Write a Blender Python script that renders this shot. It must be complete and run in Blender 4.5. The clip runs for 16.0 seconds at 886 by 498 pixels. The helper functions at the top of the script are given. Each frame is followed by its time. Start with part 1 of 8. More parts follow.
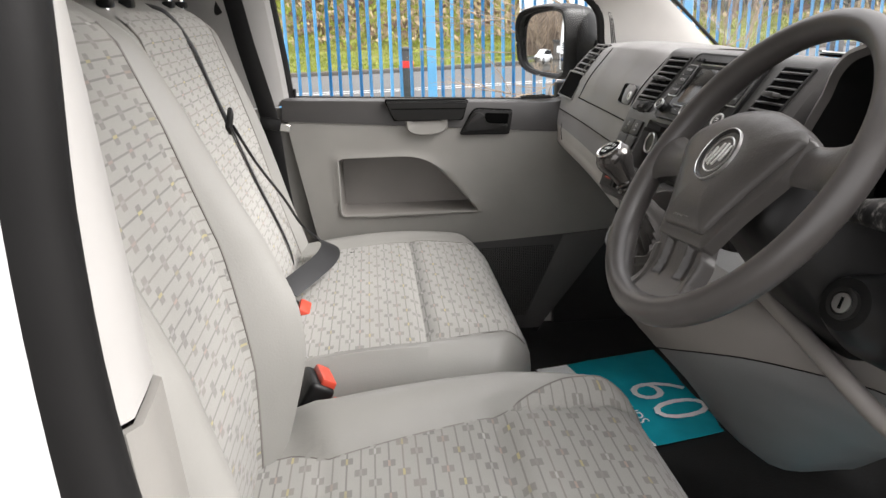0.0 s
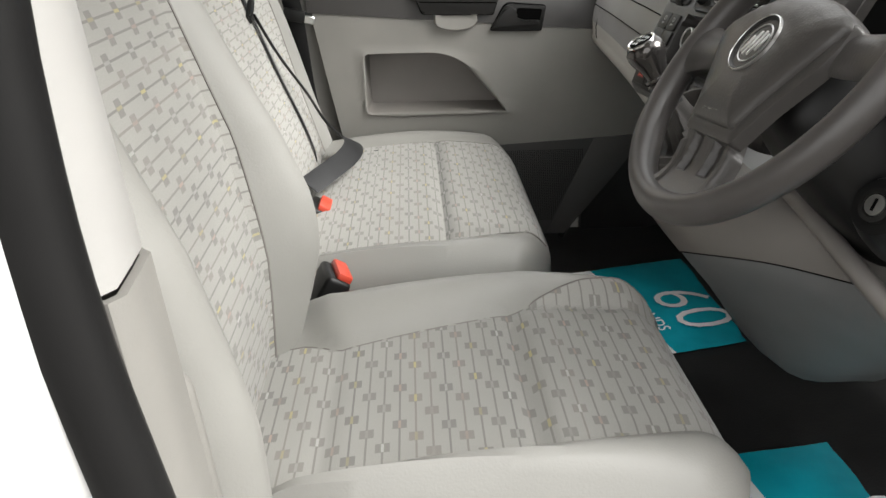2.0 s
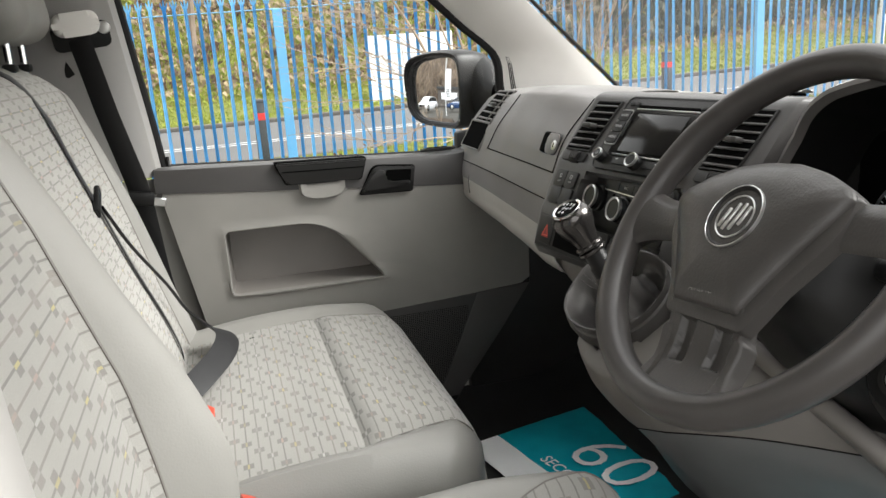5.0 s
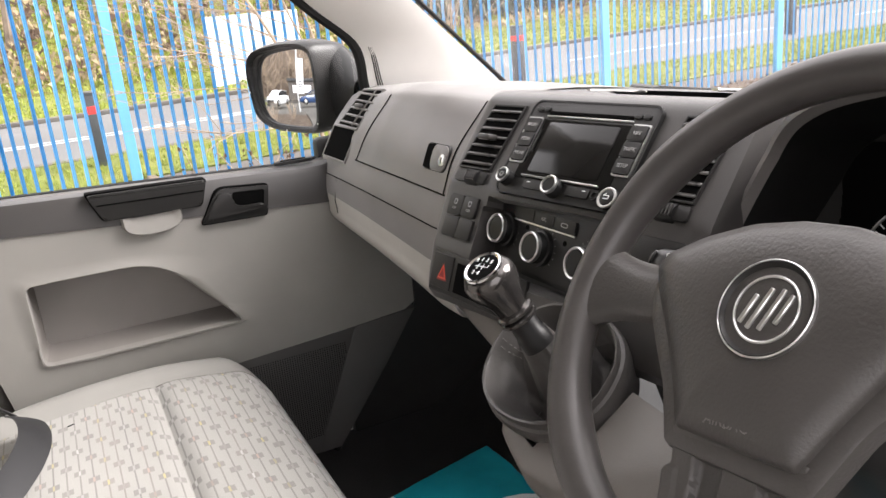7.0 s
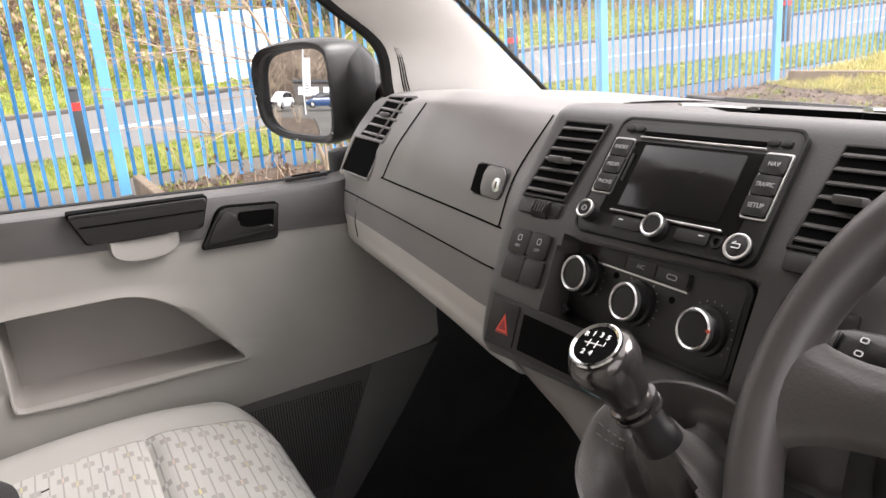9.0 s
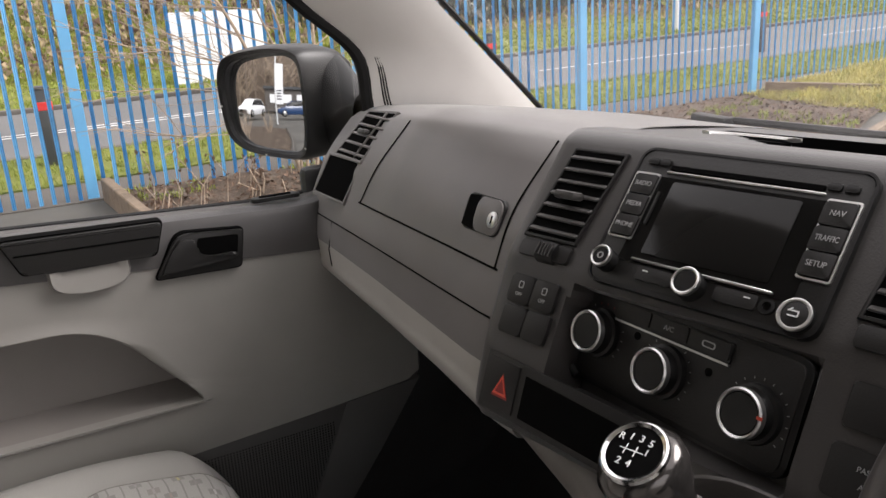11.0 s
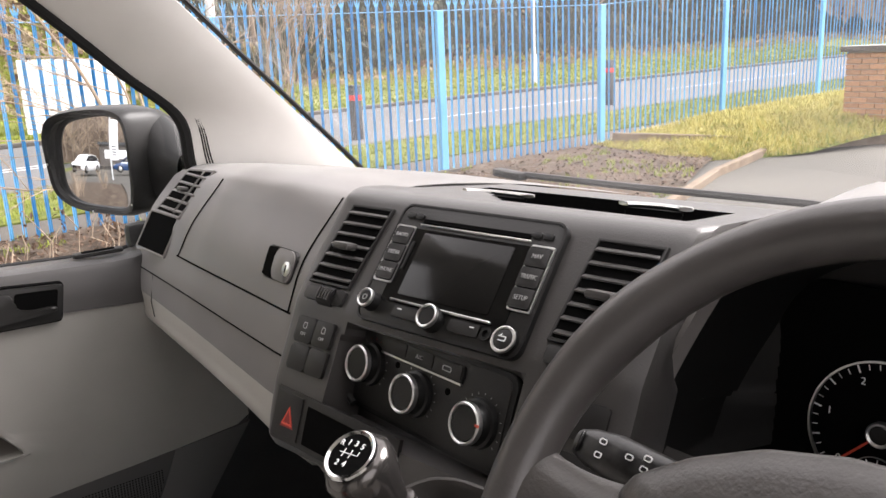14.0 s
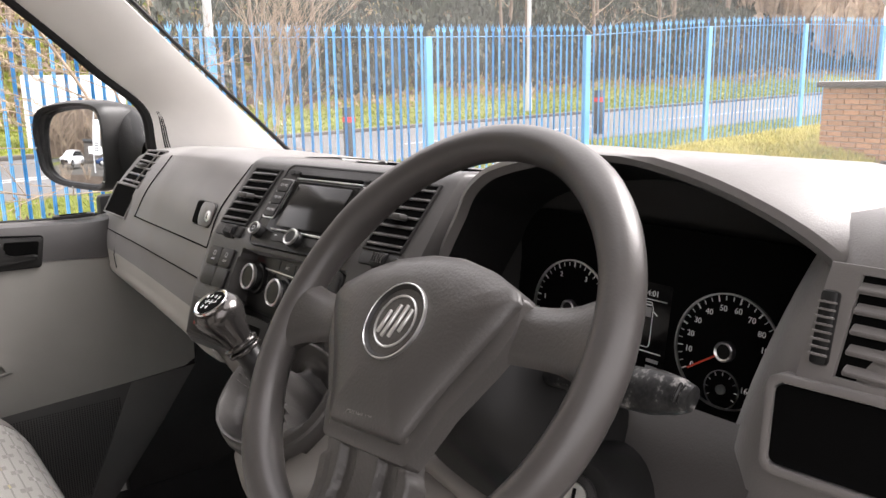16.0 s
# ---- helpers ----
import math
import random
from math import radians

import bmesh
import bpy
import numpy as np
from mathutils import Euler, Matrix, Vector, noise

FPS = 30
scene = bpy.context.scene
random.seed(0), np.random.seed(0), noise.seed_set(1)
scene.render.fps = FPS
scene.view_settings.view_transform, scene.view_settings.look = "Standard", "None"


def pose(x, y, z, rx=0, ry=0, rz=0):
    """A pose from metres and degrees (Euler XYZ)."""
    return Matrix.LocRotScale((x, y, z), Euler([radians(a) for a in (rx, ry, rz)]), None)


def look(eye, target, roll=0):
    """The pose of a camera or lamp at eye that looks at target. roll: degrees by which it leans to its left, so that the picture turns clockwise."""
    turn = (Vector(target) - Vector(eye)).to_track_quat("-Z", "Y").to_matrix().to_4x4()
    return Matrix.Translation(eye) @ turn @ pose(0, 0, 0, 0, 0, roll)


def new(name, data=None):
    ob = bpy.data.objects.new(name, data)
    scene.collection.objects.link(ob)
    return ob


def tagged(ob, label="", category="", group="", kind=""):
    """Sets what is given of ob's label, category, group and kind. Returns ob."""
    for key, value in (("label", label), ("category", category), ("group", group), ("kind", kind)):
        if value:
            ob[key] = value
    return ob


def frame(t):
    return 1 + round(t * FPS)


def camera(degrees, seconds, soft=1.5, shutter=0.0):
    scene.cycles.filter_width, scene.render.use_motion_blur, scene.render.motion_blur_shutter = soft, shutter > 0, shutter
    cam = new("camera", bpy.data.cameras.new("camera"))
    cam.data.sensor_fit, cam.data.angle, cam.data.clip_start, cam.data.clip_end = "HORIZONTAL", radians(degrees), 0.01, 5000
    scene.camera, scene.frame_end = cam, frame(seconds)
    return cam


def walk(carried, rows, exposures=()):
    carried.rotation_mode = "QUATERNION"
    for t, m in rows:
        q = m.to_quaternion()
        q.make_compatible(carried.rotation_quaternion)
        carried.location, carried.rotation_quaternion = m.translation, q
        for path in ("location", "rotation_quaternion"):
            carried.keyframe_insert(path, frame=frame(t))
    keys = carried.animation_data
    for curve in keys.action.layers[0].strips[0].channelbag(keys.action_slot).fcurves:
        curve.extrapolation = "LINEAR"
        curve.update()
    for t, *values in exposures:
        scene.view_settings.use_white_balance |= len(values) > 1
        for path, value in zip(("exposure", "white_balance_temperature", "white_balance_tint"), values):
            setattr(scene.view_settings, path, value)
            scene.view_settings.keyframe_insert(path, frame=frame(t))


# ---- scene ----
from itertools import product

cam = camera(58.8, 16.0)
PATH = [
    (0, (-0.361, -1.186, 0.816), (-0.202, 0.719, 0.229), -1.8),
    (0.5, (-0.363, -1.183, 0.798), (-0.285, 0.691, 0.105), -1.4),
    (1, (-0.359, -1.177, 0.779), (-0.295, 0.649, -0.034), -1.2),
    (1.5, (-0.35, -1.172, 0.777), (-0.27, 0.642, -0.063), -1.0),
    (2, (-0.339, -1.17, 0.79), (-0.275, 0.661, -0.011), -1.2),
    (2.5, (-0.333, -1.166, 0.803), (-0.287, 0.694, 0.07), -1.4),
    (3, (-0.334, -1.16, 0.809), (-0.301, 0.728, 0.151), -1.6),
    (3.5, (-0.338, -1.14, 0.816), (-0.287, 0.768, 0.221), -2.1),
    (4, (-0.38, -1.084, 0.816), (-0.203, 0.833, 0.273), -3.2),
    (4.5, (-0.425, -1.032, 0.823), (-0.069, 0.871, 0.323), -3.5),
    (5, (-0.437, -0.993, 0.825), (0.074, 0.875, 0.328), -3.9),
    (5.2, (-0.415, -0.972, 0.826), (0.121, 0.89, 0.331), -4.0),
    (7.3, (-0.357, -0.675, 0.848), (0.516, 1.028, 0.263), -5.5),
    (7.5, (-0.362, -0.653, 0.846), (0.536, 1.035, 0.262), -5.3),
    (8, (-0.346, -0.587, 0.833), (0.561, 1.097, 0.249), -4.7),
    (8.5, (-0.343, -0.545, 0.842), (0.549, 1.143, 0.248), -4.8),
    (8.7, (-0.343, -0.53, 0.847), (0.52, 1.175, 0.259), -4.9),
    (10.8, (-0.313, -0.393, 0.843), (0.567, 1.316, 0.293), -2.4),
    (11, (-0.294, -0.388, 0.851), (0.618, 1.298, 0.278), -3.3),
    (11.5, (-0.276, -0.394, 0.864), (0.732, 1.238, 0.298), -3.1),
    (12, (-0.267, -0.405, 0.866), (0.804, 1.198, 0.333), -3.2),
    (12.5, (-0.263, -0.414, 0.866), (0.848, 1.168, 0.352), -3.1),
    (13, (-0.262, -0.423, 0.87), (0.879, 1.142, 0.371), -2.9),
    (13.5, (-0.264, -0.447, 0.871), (0.895, 1.11, 0.389), -3.1),
    (14, (-0.271, -0.523, 0.872), (0.925, 1.009, 0.402), -2.4),
    (14.5, (-0.288, -0.608, 0.865), (0.945, 0.903, 0.421), -2.0),
    (15, (-0.306, -0.682, 0.859), (0.984, 0.786, 0.433), -1.6),
    (15.5, (-0.311, -0.769, 0.845), (0.979, 0.703, 0.433), -1.1),
    (16, (-0.329, -0.876, 0.835), (0.882, 0.662, 0.429), -0.9),
]
EXPOSURES = [(0.0, 1.35, 6500, 11), (1.0, 1.05, 6500, 11), (1.5, 1.05, 6500, 11), (2.0, 1.25, 6500, 7), (3.0, 1.35, 6500, 7), (3.5, 1.12, 6500, 7), (4.0, 1.12, 6500, 7), (4.5, 1.28, 6500, 7), (5.0, 1.33, 6500, 7), (7.5, 1.92, 6600, 15), (8.5, 1.94, 6600, 15), (11.0, 0.95, 6600, 15), (11.5, 1.3, 6600, 15), (12.0, 1.62, 6600, 15), (12.5, 1.52, 6600, 15), (16.0, 1.68, 6600, 15)]
walk(cam, [(t, look(eye, target, roll)) for t, eye, target, roll in PATH], EXPOSURES)

# ---- world and sun: a bright overcast day ----
world = bpy.data.worlds.new("overcast")
scene.world = world
world.use_nodes = True
wn = world.node_tree
sky = wn.nodes.new("ShaderNodeTexSky")
sky.sky_type = "NISHITA"
sky.sun_disc = False
sky.sun_elevation, sky.sun_rotation = radians(41), radians(109)
sky.air_density, sky.dust_density = 1.0, 4.0
soften = wn.nodes.new("ShaderNodeMix")
soften.data_type = "RGBA"
soften.inputs[0].default_value = 0.85
soften.inputs[7].default_value = (9.25, 8.96, 8.85, 1)
wn.links.new(sky.outputs[0], soften.inputs[6])
bg = wn.nodes["Background"]
bg.inputs[1].default_value = 0.118
wn.links.new(soften.outputs[2], bg.inputs[0])
sun = new("sun", bpy.data.lights.new("sun", "SUN"))
sun.data.energy, sun.data.angle, sun.data.color = 2.8, radians(36), (1, 0.98, 0.965)
sun.matrix_world = look((12, -4.2, 11), (0, 0, 0))


# ---- materials ----
def material(name, color, rough=0.5, metal=0.0, grain=0.0, grain_size=0.002, vary=0.0, vary_size=0.1, bump_dist=0.0006, coat=0.0, spec=0.5, per_piece=0.0, sheen=0.0):
    """A plain surface with fine relief and a slow change of tone, in metres."""
    m = bpy.data.materials.new(name)
    m.use_nodes = True
    nt = m.node_tree
    b = nt.nodes["Principled BSDF"]
    b.inputs["Base Color"].default_value = (*color, 1)
    b.inputs["Roughness"].default_value = rough
    b.inputs["Metallic"].default_value = metal
    b.inputs["Coat Weight"].default_value = coat
    b.inputs["Sheen Weight"].default_value = sheen
    b.inputs["Sheen Roughness"].default_value = 0.34
    b.inputs["Specular IOR Level"].default_value = spec
    geo = nt.nodes.new("ShaderNodeTexCoord")
    if vary or per_piece:
        n1 = nt.nodes.new("ShaderNodeTexNoise")
        n1.inputs["Scale"].default_value = 1 / vary_size
        n1.inputs["Detail"].default_value = 5
        nt.links.new(geo.outputs["Object"], n1.inputs["Vector"])
        mx = nt.nodes.new("ShaderNodeMapRange")
        mx.inputs[1].default_value, mx.inputs[2].default_value = 0.25, 0.75
        mx.inputs[3].default_value, mx.inputs[4].default_value = 1 - vary, 1 + vary
        nt.links.new(n1.outputs[0], mx.inputs[0])
        hs = nt.nodes.new("ShaderNodeHueSaturation")
        hs.inputs["Color"].default_value = (*color, 1)
        if per_piece:
            oi = nt.nodes.new("ShaderNodeObjectInfo")
            ml = nt.nodes.new("ShaderNodeMapRange")
            ml.inputs[3].default_value, ml.inputs[4].default_value = 1 - per_piece, 1 + per_piece
            nt.links.new(oi.outputs["Random"], ml.inputs[0])
            mm = nt.nodes.new("ShaderNodeMath")
            mm.operation = "MULTIPLY"
            nt.links.new(mx.outputs[0], mm.inputs[0])
            nt.links.new(ml.outputs[0], mm.inputs[1])
            nt.links.new(mm.outputs[0], hs.inputs["Value"])
        else:
            nt.links.new(mx.outputs[0], hs.inputs["Value"])
        nt.links.new(hs.outputs[0], b.inputs["Base Color"])
    if grain:
        n2 = nt.nodes.new("ShaderNodeTexNoise")
        n2.inputs["Scale"].default_value = 1 / grain_size
        n2.inputs["Detail"].default_value = 3
        nt.links.new(geo.outputs["Object"], n2.inputs["Vector"])
        bp = nt.nodes.new("ShaderNodeBump")
        bp.inputs["Strength"].default_value = grain
        bp.inputs["Distance"].default_value = bump_dist
        nt.links.new(n2.outputs[0], bp.inputs["Height"])
        nt.links.new(bp.outputs[0], b.inputs["Normal"])
        mr = nt.nodes.new("ShaderNodeMapRange")
        mr.inputs[3].default_value, mr.inputs[4].default_value = max(0, rough - 0.08), min(1, rough + 0.08)
        n3 = nt.nodes.new("ShaderNodeTexNoise")
        n3.inputs["Scale"].default_value = 9
        n3.inputs["Detail"].default_value = 6
        nt.links.new(geo.outputs["Object"], n3.inputs["Vector"])
        nt.links.new(n3.outputs[0], mr.inputs[0])
        nt.links.new(mr.outputs[0], b.inputs["Roughness"])
    return m


def math_node(nt, op, a, b=None, c=None):
    n = nt.nodes.new("ShaderNodeMath")
    n.operation = op
    for i, v in enumerate((a, b, c)):
        if v is None:
            continue
        if isinstance(v, (int, float)):
            n.inputs[i].default_value = v
        else:
            nt.links.new(v, n.inputs[i])
    return n.outputs[0]


def glass(name, tint=(1, 1, 1), gloss=1.0, haze=0.0):
    """A clear pane: see-through, with a mirror film by Fresnel."""
    m = bpy.data.materials.new(name)
    m.use_nodes = True
    nt = m.node_tree
    nt.nodes.remove(nt.nodes["Principled BSDF"])
    tr = nt.nodes.new("ShaderNodeBsdfTransparent")
    tr.inputs[0].default_value = (*tint, 1)
    gl = nt.nodes.new("ShaderNodeBsdfGlossy")
    gl.inputs["Roughness"].default_value = 0.01
    fr = nt.nodes.new("ShaderNodeLayerWeight")
    fr.inputs[0].default_value = 0.5
    mix = nt.nodes.new("ShaderNodeMixShader")
    p5 = math_node(nt, "POWER", fr.outputs["Facing"], 5.0)
    nt.links.new(math_node(nt, "MULTIPLY_ADD", p5, 0.8 * gloss, 0.05 * gloss), mix.inputs[0])
    nt.links.new(tr.outputs[0], mix.inputs[1])
    nt.links.new(gl.outputs[0], mix.inputs[2])
    end = mix.outputs[0]
    if haze:
        # an uneven translucent film that paints a pale haze over the view
        tl = nt.nodes.new("ShaderNodeBsdfTranslucent")
        tl.inputs[0].default_value = (0.80, 0.80, 0.805, 1)
        co, n1 = nt.nodes.new("ShaderNodeTexCoord"), nt.nodes.new("ShaderNodeTexNoise")
        n1.inputs["Scale"].default_value, n1.inputs["Detail"].default_value = 6, 6
        nt.links.new(co.outputs["Object"], n1.inputs["Vector"])
        m2 = nt.nodes.new("ShaderNodeMixShader")
        nt.links.new(math_node(nt, "MULTIPLY", n1.outputs[0], haze * 2), m2.inputs[0])
        nt.links.new(mix.outputs[0], m2.inputs[1])
        nt.links.new(tl.outputs[0], m2.inputs[2])
        end = m2.outputs[0]
    nt.links.new(end, nt.nodes["Material Output"].inputs[0])
    return m


def ramp(nt, stops):
    r = nt.nodes.new("ShaderNodeValToRGB")
    r.color_ramp.elements[0].position, r.color_ramp.elements[0].color = stops[0][0], (*stops[0][1], 1)
    r.color_ramp.elements[1].position, r.color_ramp.elements[1].color = stops[-1][0], (*stops[-1][1], 1)
    for p, c in stops[1:-1]:
        e = r.color_ramp.elements.new(p)
        e.color = (*c, 1)
    return r


def blotchy(name, stops, size, fine=0.05, rough=0.9, bump=0.5, bump_dist=0.02):
    """Ground-like surface: two scales of noise through a colour ramp."""
    m = bpy.data.materials.new(name)
    m.use_nodes = True
    nt = m.node_tree
    b = nt.nodes["Principled BSDF"]
    b.inputs["Roughness"].default_value = rough
    b.inputs["Specular IOR Level"].default_value = 0.25
    co = nt.nodes.new("ShaderNodeTexCoord")
    n1, n2 = nt.nodes.new("ShaderNodeTexNoise"), nt.nodes.new("ShaderNodeTexNoise")
    n1.inputs["Scale"].default_value, n2.inputs["Scale"].default_value = 1 / size, 1 / fine
    n1.inputs["Detail"].default_value = n2.inputs["Detail"].default_value = 6
    mx = nt.nodes.new("ShaderNodeMix")
    mx.inputs[0].default_value = 0.45
    for n in (n1, n2):
        nt.links.new(co.outputs["Object"], n.inputs["Vector"])
    nt.links.new(n1.outputs[0], mx.inputs[2])
    nt.links.new(n2.outputs[0], mx.inputs[3])
    r = ramp(nt, stops)
    nt.links.new(mx.outputs[0], r.inputs[0])
    nt.links.new(r.outputs[0], b.inputs["Base Color"])
    bp = nt.nodes.new("ShaderNodeBump")
    bp.inputs["Strength"].default_value, bp.inputs["Distance"].default_value = bump, bump_dist
    nt.links.new(n2.outputs[0], bp.inputs["Height"])
    nt.links.new(bp.outputs[0], b.inputs["Normal"])
    return m


def seat_cloth():
    """Pale grey woven cloth: thin darker lines across the seat with pairs of small blocks, some knotted in faint yellow or pink. UV in metres."""
    m = bpy.data.materials.new("seat_cloth")
    m.use_nodes = True
    nt = m.node_tree
    b = nt.nodes["Principled BSDF"]
    b.inputs["Roughness"].default_value = 0.92
    b.inputs["Specular IOR Level"].default_value = 0.15
    b.inputs["Sheen Weight"].default_value = 0.15
    uv = nt.nodes.new("ShaderNodeUVMap")
    sep = nt.nodes.new("ShaderNodeSeparateXYZ")
    nt.links.new(uv.outputs[0], sep.inputs[0])
    u, v = sep.outputs[0], sep.outputs[1]
    PV, PU = 0.0172, 0.068
    row = math_node(nt, "DIVIDE", v, PV)
    rowi = math_node(nt, "FLOOR", row)
    fvm = math_node(nt, "MULTIPLY", math_node(nt, "ABSOLUTE", math_node(nt, "SUBTRACT", math_node(nt, "FRACT", row), 0.5)), PV)

    def chance(a, b=None):
        n = nt.nodes.new("ShaderNodeTexWhiteNoise")
        n.noise_dimensions = "2D"
        c_ = nt.nodes.new("ShaderNodeCombineXYZ")
        nt.links.new(a, c_.inputs[0])
        if b is not None:
            nt.links.new(b, c_.inputs[1])
        nt.links.new(c_.outputs[0], n.inputs[0])
        return n.outputs[0]
    kind = math_node(nt, "MODULO", math_node(nt, "ADD", rowi, 600.0), 4.0)
    col = math_node(nt, "ADD", math_node(nt, "DIVIDE", u, PU), math_node(nt, "MULTIPLY_ADD", rowi, 0.37, math_node(nt, "MULTIPLY", chance(rowi), 0.15)))
    coli = math_node(nt, "FLOOR", col)
    fu = math_node(nt, "MULTIPLY", math_node(nt, "ABSOLUTE", math_node(nt, "SUBTRACT", math_node(nt, "FRACT", col), 0.5)), PU)
    line = math_node(nt, "LESS_THAN", fvm, 0.0011)
    # two small blocks on either side of the line, and a pale or coloured knot on it
    block = math_node(nt, "MULTIPLY", math_node(nt, "LESS_THAN", fu, 0.0072), math_node(nt, "LESS_THAN", math_node(nt, "ABSOLUTE", math_node(nt, "SUBTRACT", fvm, 0.0043)), 0.0032))
    knot = math_node(nt, "MULTIPLY", math_node(nt, "LESS_THAN", fu, 0.0066), math_node(nt, "LESS_THAN", fvm, 0.0015))
    base = nt.nodes.new("ShaderNodeRGB")
    base.outputs[0].default_value = (0.318, 0.312, 0.292, 1)
    shade = ramp(nt, [(0.0, (0.186, 0.182, 0.172)), (0.35, (0.210, 0.205, 0.191)), (0.75, (0.233, 0.218, 0.201)), (1.0, (0.198, 0.194, 0.184))])
    nt.links.new(chance(rowi), shade.inputs[0])
    tint = ramp(nt, [(0.0, (0.30, 0.29, 0.275)), (0.25, (0.42, 0.415, 0.395)), (0.5, (0.36, 0.28, 0.245)), (0.75, (0.42, 0.37, 0.19))])
    tint.color_ramp.interpolation = "CONSTANT"
    nt.links.new(math_node(nt, "MULTIPLY_ADD", kind, 0.25, 0.05), tint.inputs[0])

    def over(below, mask, color, strength=1.0):
        mx = nt.nodes.new("ShaderNodeMix")
        mx.data_type = "RGBA"
        nt.links.new(math_node(nt, "MULTIPLY", mask, strength), mx.inputs[0])
        nt.links.new(below, mx.inputs[6])
        if isinstance(color, tuple):
            mx.inputs[7].default_value = (*color, 1)
        else:
            nt.links.new(color, mx.inputs[7])
        return mx.outputs[2]

    c = over(base.outputs[0], line, shade.outputs[0], 0.95)
    c = over(c, block, shade.outputs[0], 0.85)
    c = over(c, knot, tint.outputs[0], math_node(nt, "MULTIPLY_ADD", chance(rowi, coli), 0.6, 0.3))
    weave = nt.nodes.new("ShaderNodeTexNoise")
    weave.inputs["Scale"].default_value = 900
    nt.links.new(uv.outputs[0], weave.inputs["Vector"])
    soil = nt.nodes.new("ShaderNodeTexNoise")
    soil.inputs["Scale"].default_value, soil.inputs["Detail"].default_value = 7, 5
    nt.links.new(uv.outputs[0], soil.inputs["Vector"])
    hs = nt.nodes.new("ShaderNodeHueSaturation")
    val = math_node(nt, "ADD", math_node(nt, "MULTIPLY", weave.outputs[0], 0.35), math_node(nt, "MULTIPLY", soil.outputs[0], 0.22))
    nt.links.new(math_node(nt, "ADD", val, 0.72), hs.inputs["Value"])
    nt.links.new(c, hs.inputs["Color"])
    nt.links.new(hs.outputs[0], b.inputs["Base Color"])
    bp = nt.nodes.new("ShaderNodeBump")
    bp.inputs["Strength"].default_value, bp.inputs["Distance"].default_value = 0.25, 0.001
    nt.links.new(weave.outputs[0], bp.inputs["Height"])
    nt.links.new(bp.outputs[0], b.inputs["Normal"])
    return m


DARK = material("dark_grey_plastic", (0.124, 0.116, 0.111), 0.42, sheen=0.35, grain=0.35, grain_size=0.0016, vary=0.12)
# the dash plastic darkened for the centre's shade; the door band's own darker grey
CENTRE = material("dark_and_shaded_grey_plastic", (0.036, 0.0335, 0.032), 0.42, sheen=0.25, grain=0.35, grain_size=0.0016, vary=0.12)
CHARCOAL = material("charcoal_plastic", (0.013, 0.0125, 0.012), 0.46, grain=0.3, grain_size=0.0016, vary=0.1, spec=0.3)
BLACK = material("black_plastic", (0.007, 0.007, 0.007), 0.4, grain=0.15, grain_size=0.002, spec=0.3)
PIANO = material("gloss_black_plastic", (0.004, 0.004, 0.004), 0.12, spec=0.18)
# near-black: painted shade of openings and recesses, also joints and small marks
VOID = material("matt_black_and_shade", (0.002, 0.002, 0.002), 0.9, spec=0.05)
BEIGE = material("pale_grey_plastic", (0.210, 0.202, 0.187), 0.5, grain=0.3, grain_size=0.0014, vary=0.06)
TAUPE = material("warm_grey_plastic", (0.165, 0.153, 0.142), 0.5, grain=0.3, grain_size=0.0014, vary=0.08)
PILLAR = material("off_white_pillar_trim", (0.82, 0.80, 0.765), 0.5, grain=0.25, grain_size=0.0012, vary=0.04)
RIM = material("wheel_foam", (0.054, 0.0495, 0.0475), 0.36, grain=0.22, grain_size=0.0022, vary=0.15, vary_size=0.05)
PAD = material("airbag_cover_plastic", (0.052, 0.048, 0.0455), 0.38, grain=0.42, grain_size=0.0026, vary=0.12, bump_dist=0.0008)
RIB = material("mid_grey_trim", (0.052, 0.050, 0.048), 0.5, grain=0.3, grain_size=0.0014, vary=0.08)
STRIP = material("pale_dash_strip_plastic", (0.40, 0.385, 0.355), 0.5, grain=0.3, grain_size=0.0014, vary=0.06)
DOOR_POST = material("pale_grey_door_post_trim", (0.33, 0.322, 0.31), 0.55, grain=0.25, grain_size=0.0012, vary=0.04)
KNOB = material("dark_glossy_knob", (0.085, 0.080, 0.077), 0.16, 0.8, vary=0.25, vary_size=0.02)
STALK = material("worn_black_stalk", (0.016, 0.0155, 0.015), 0.36, grain=0.4, grain_size=0.004, vary=0.9, vary_size=0.010)
CHROME = material("chrome", (0.80, 0.80, 0.80), 0.14, 1.0)
SATIN = material("satin_silver", (0.62, 0.62, 0.61), 0.32, 1.0)
LEATHER = material("pale_grey_leatherette", (0.262, 0.257, 0.240), 0.42, grain=0.4, grain_size=0.0026, vary=0.07, vary_size=0.15)
CLOTH = seat_cloth()
BELT = material("black_webbing", (0.012, 0.012, 0.013), 0.55, grain=0.5, grain_size=0.0012)
WHITE_PAINT = material("white_car_paint", (0.50, 0.50, 0.49), 0.25, coat=0.6)
RUBBER = material("black_rubber_seal", (0.008, 0.0078, 0.0078), 0.5, spec=0.22, grain=0.2, grain_size=0.004, vary=0.2)
FLOOR_RUBBER = material("black_rubber_floor", (0.017, 0.017, 0.017), 0.40, spec=0.35, grain=0.7, grain_size=0.004, vary=0.3, vary_size=0.08)
RED = material("red_buckle_plastic", (0.56, 0.065, 0.035), 0.4)
DARK_RED = material("dull_red_print", (0.20, 0.012, 0.012), 0.5)
TEAL = material("teal_printed_film", (0.010, 0.310, 0.390), 0.22, vary=0.25, vary_size=0.12, grain=0.5, grain_size=0.09, bump_dist=0.004)
PAPER = material("white_print", (0.78, 0.79, 0.79), 0.45, vary=0.04)
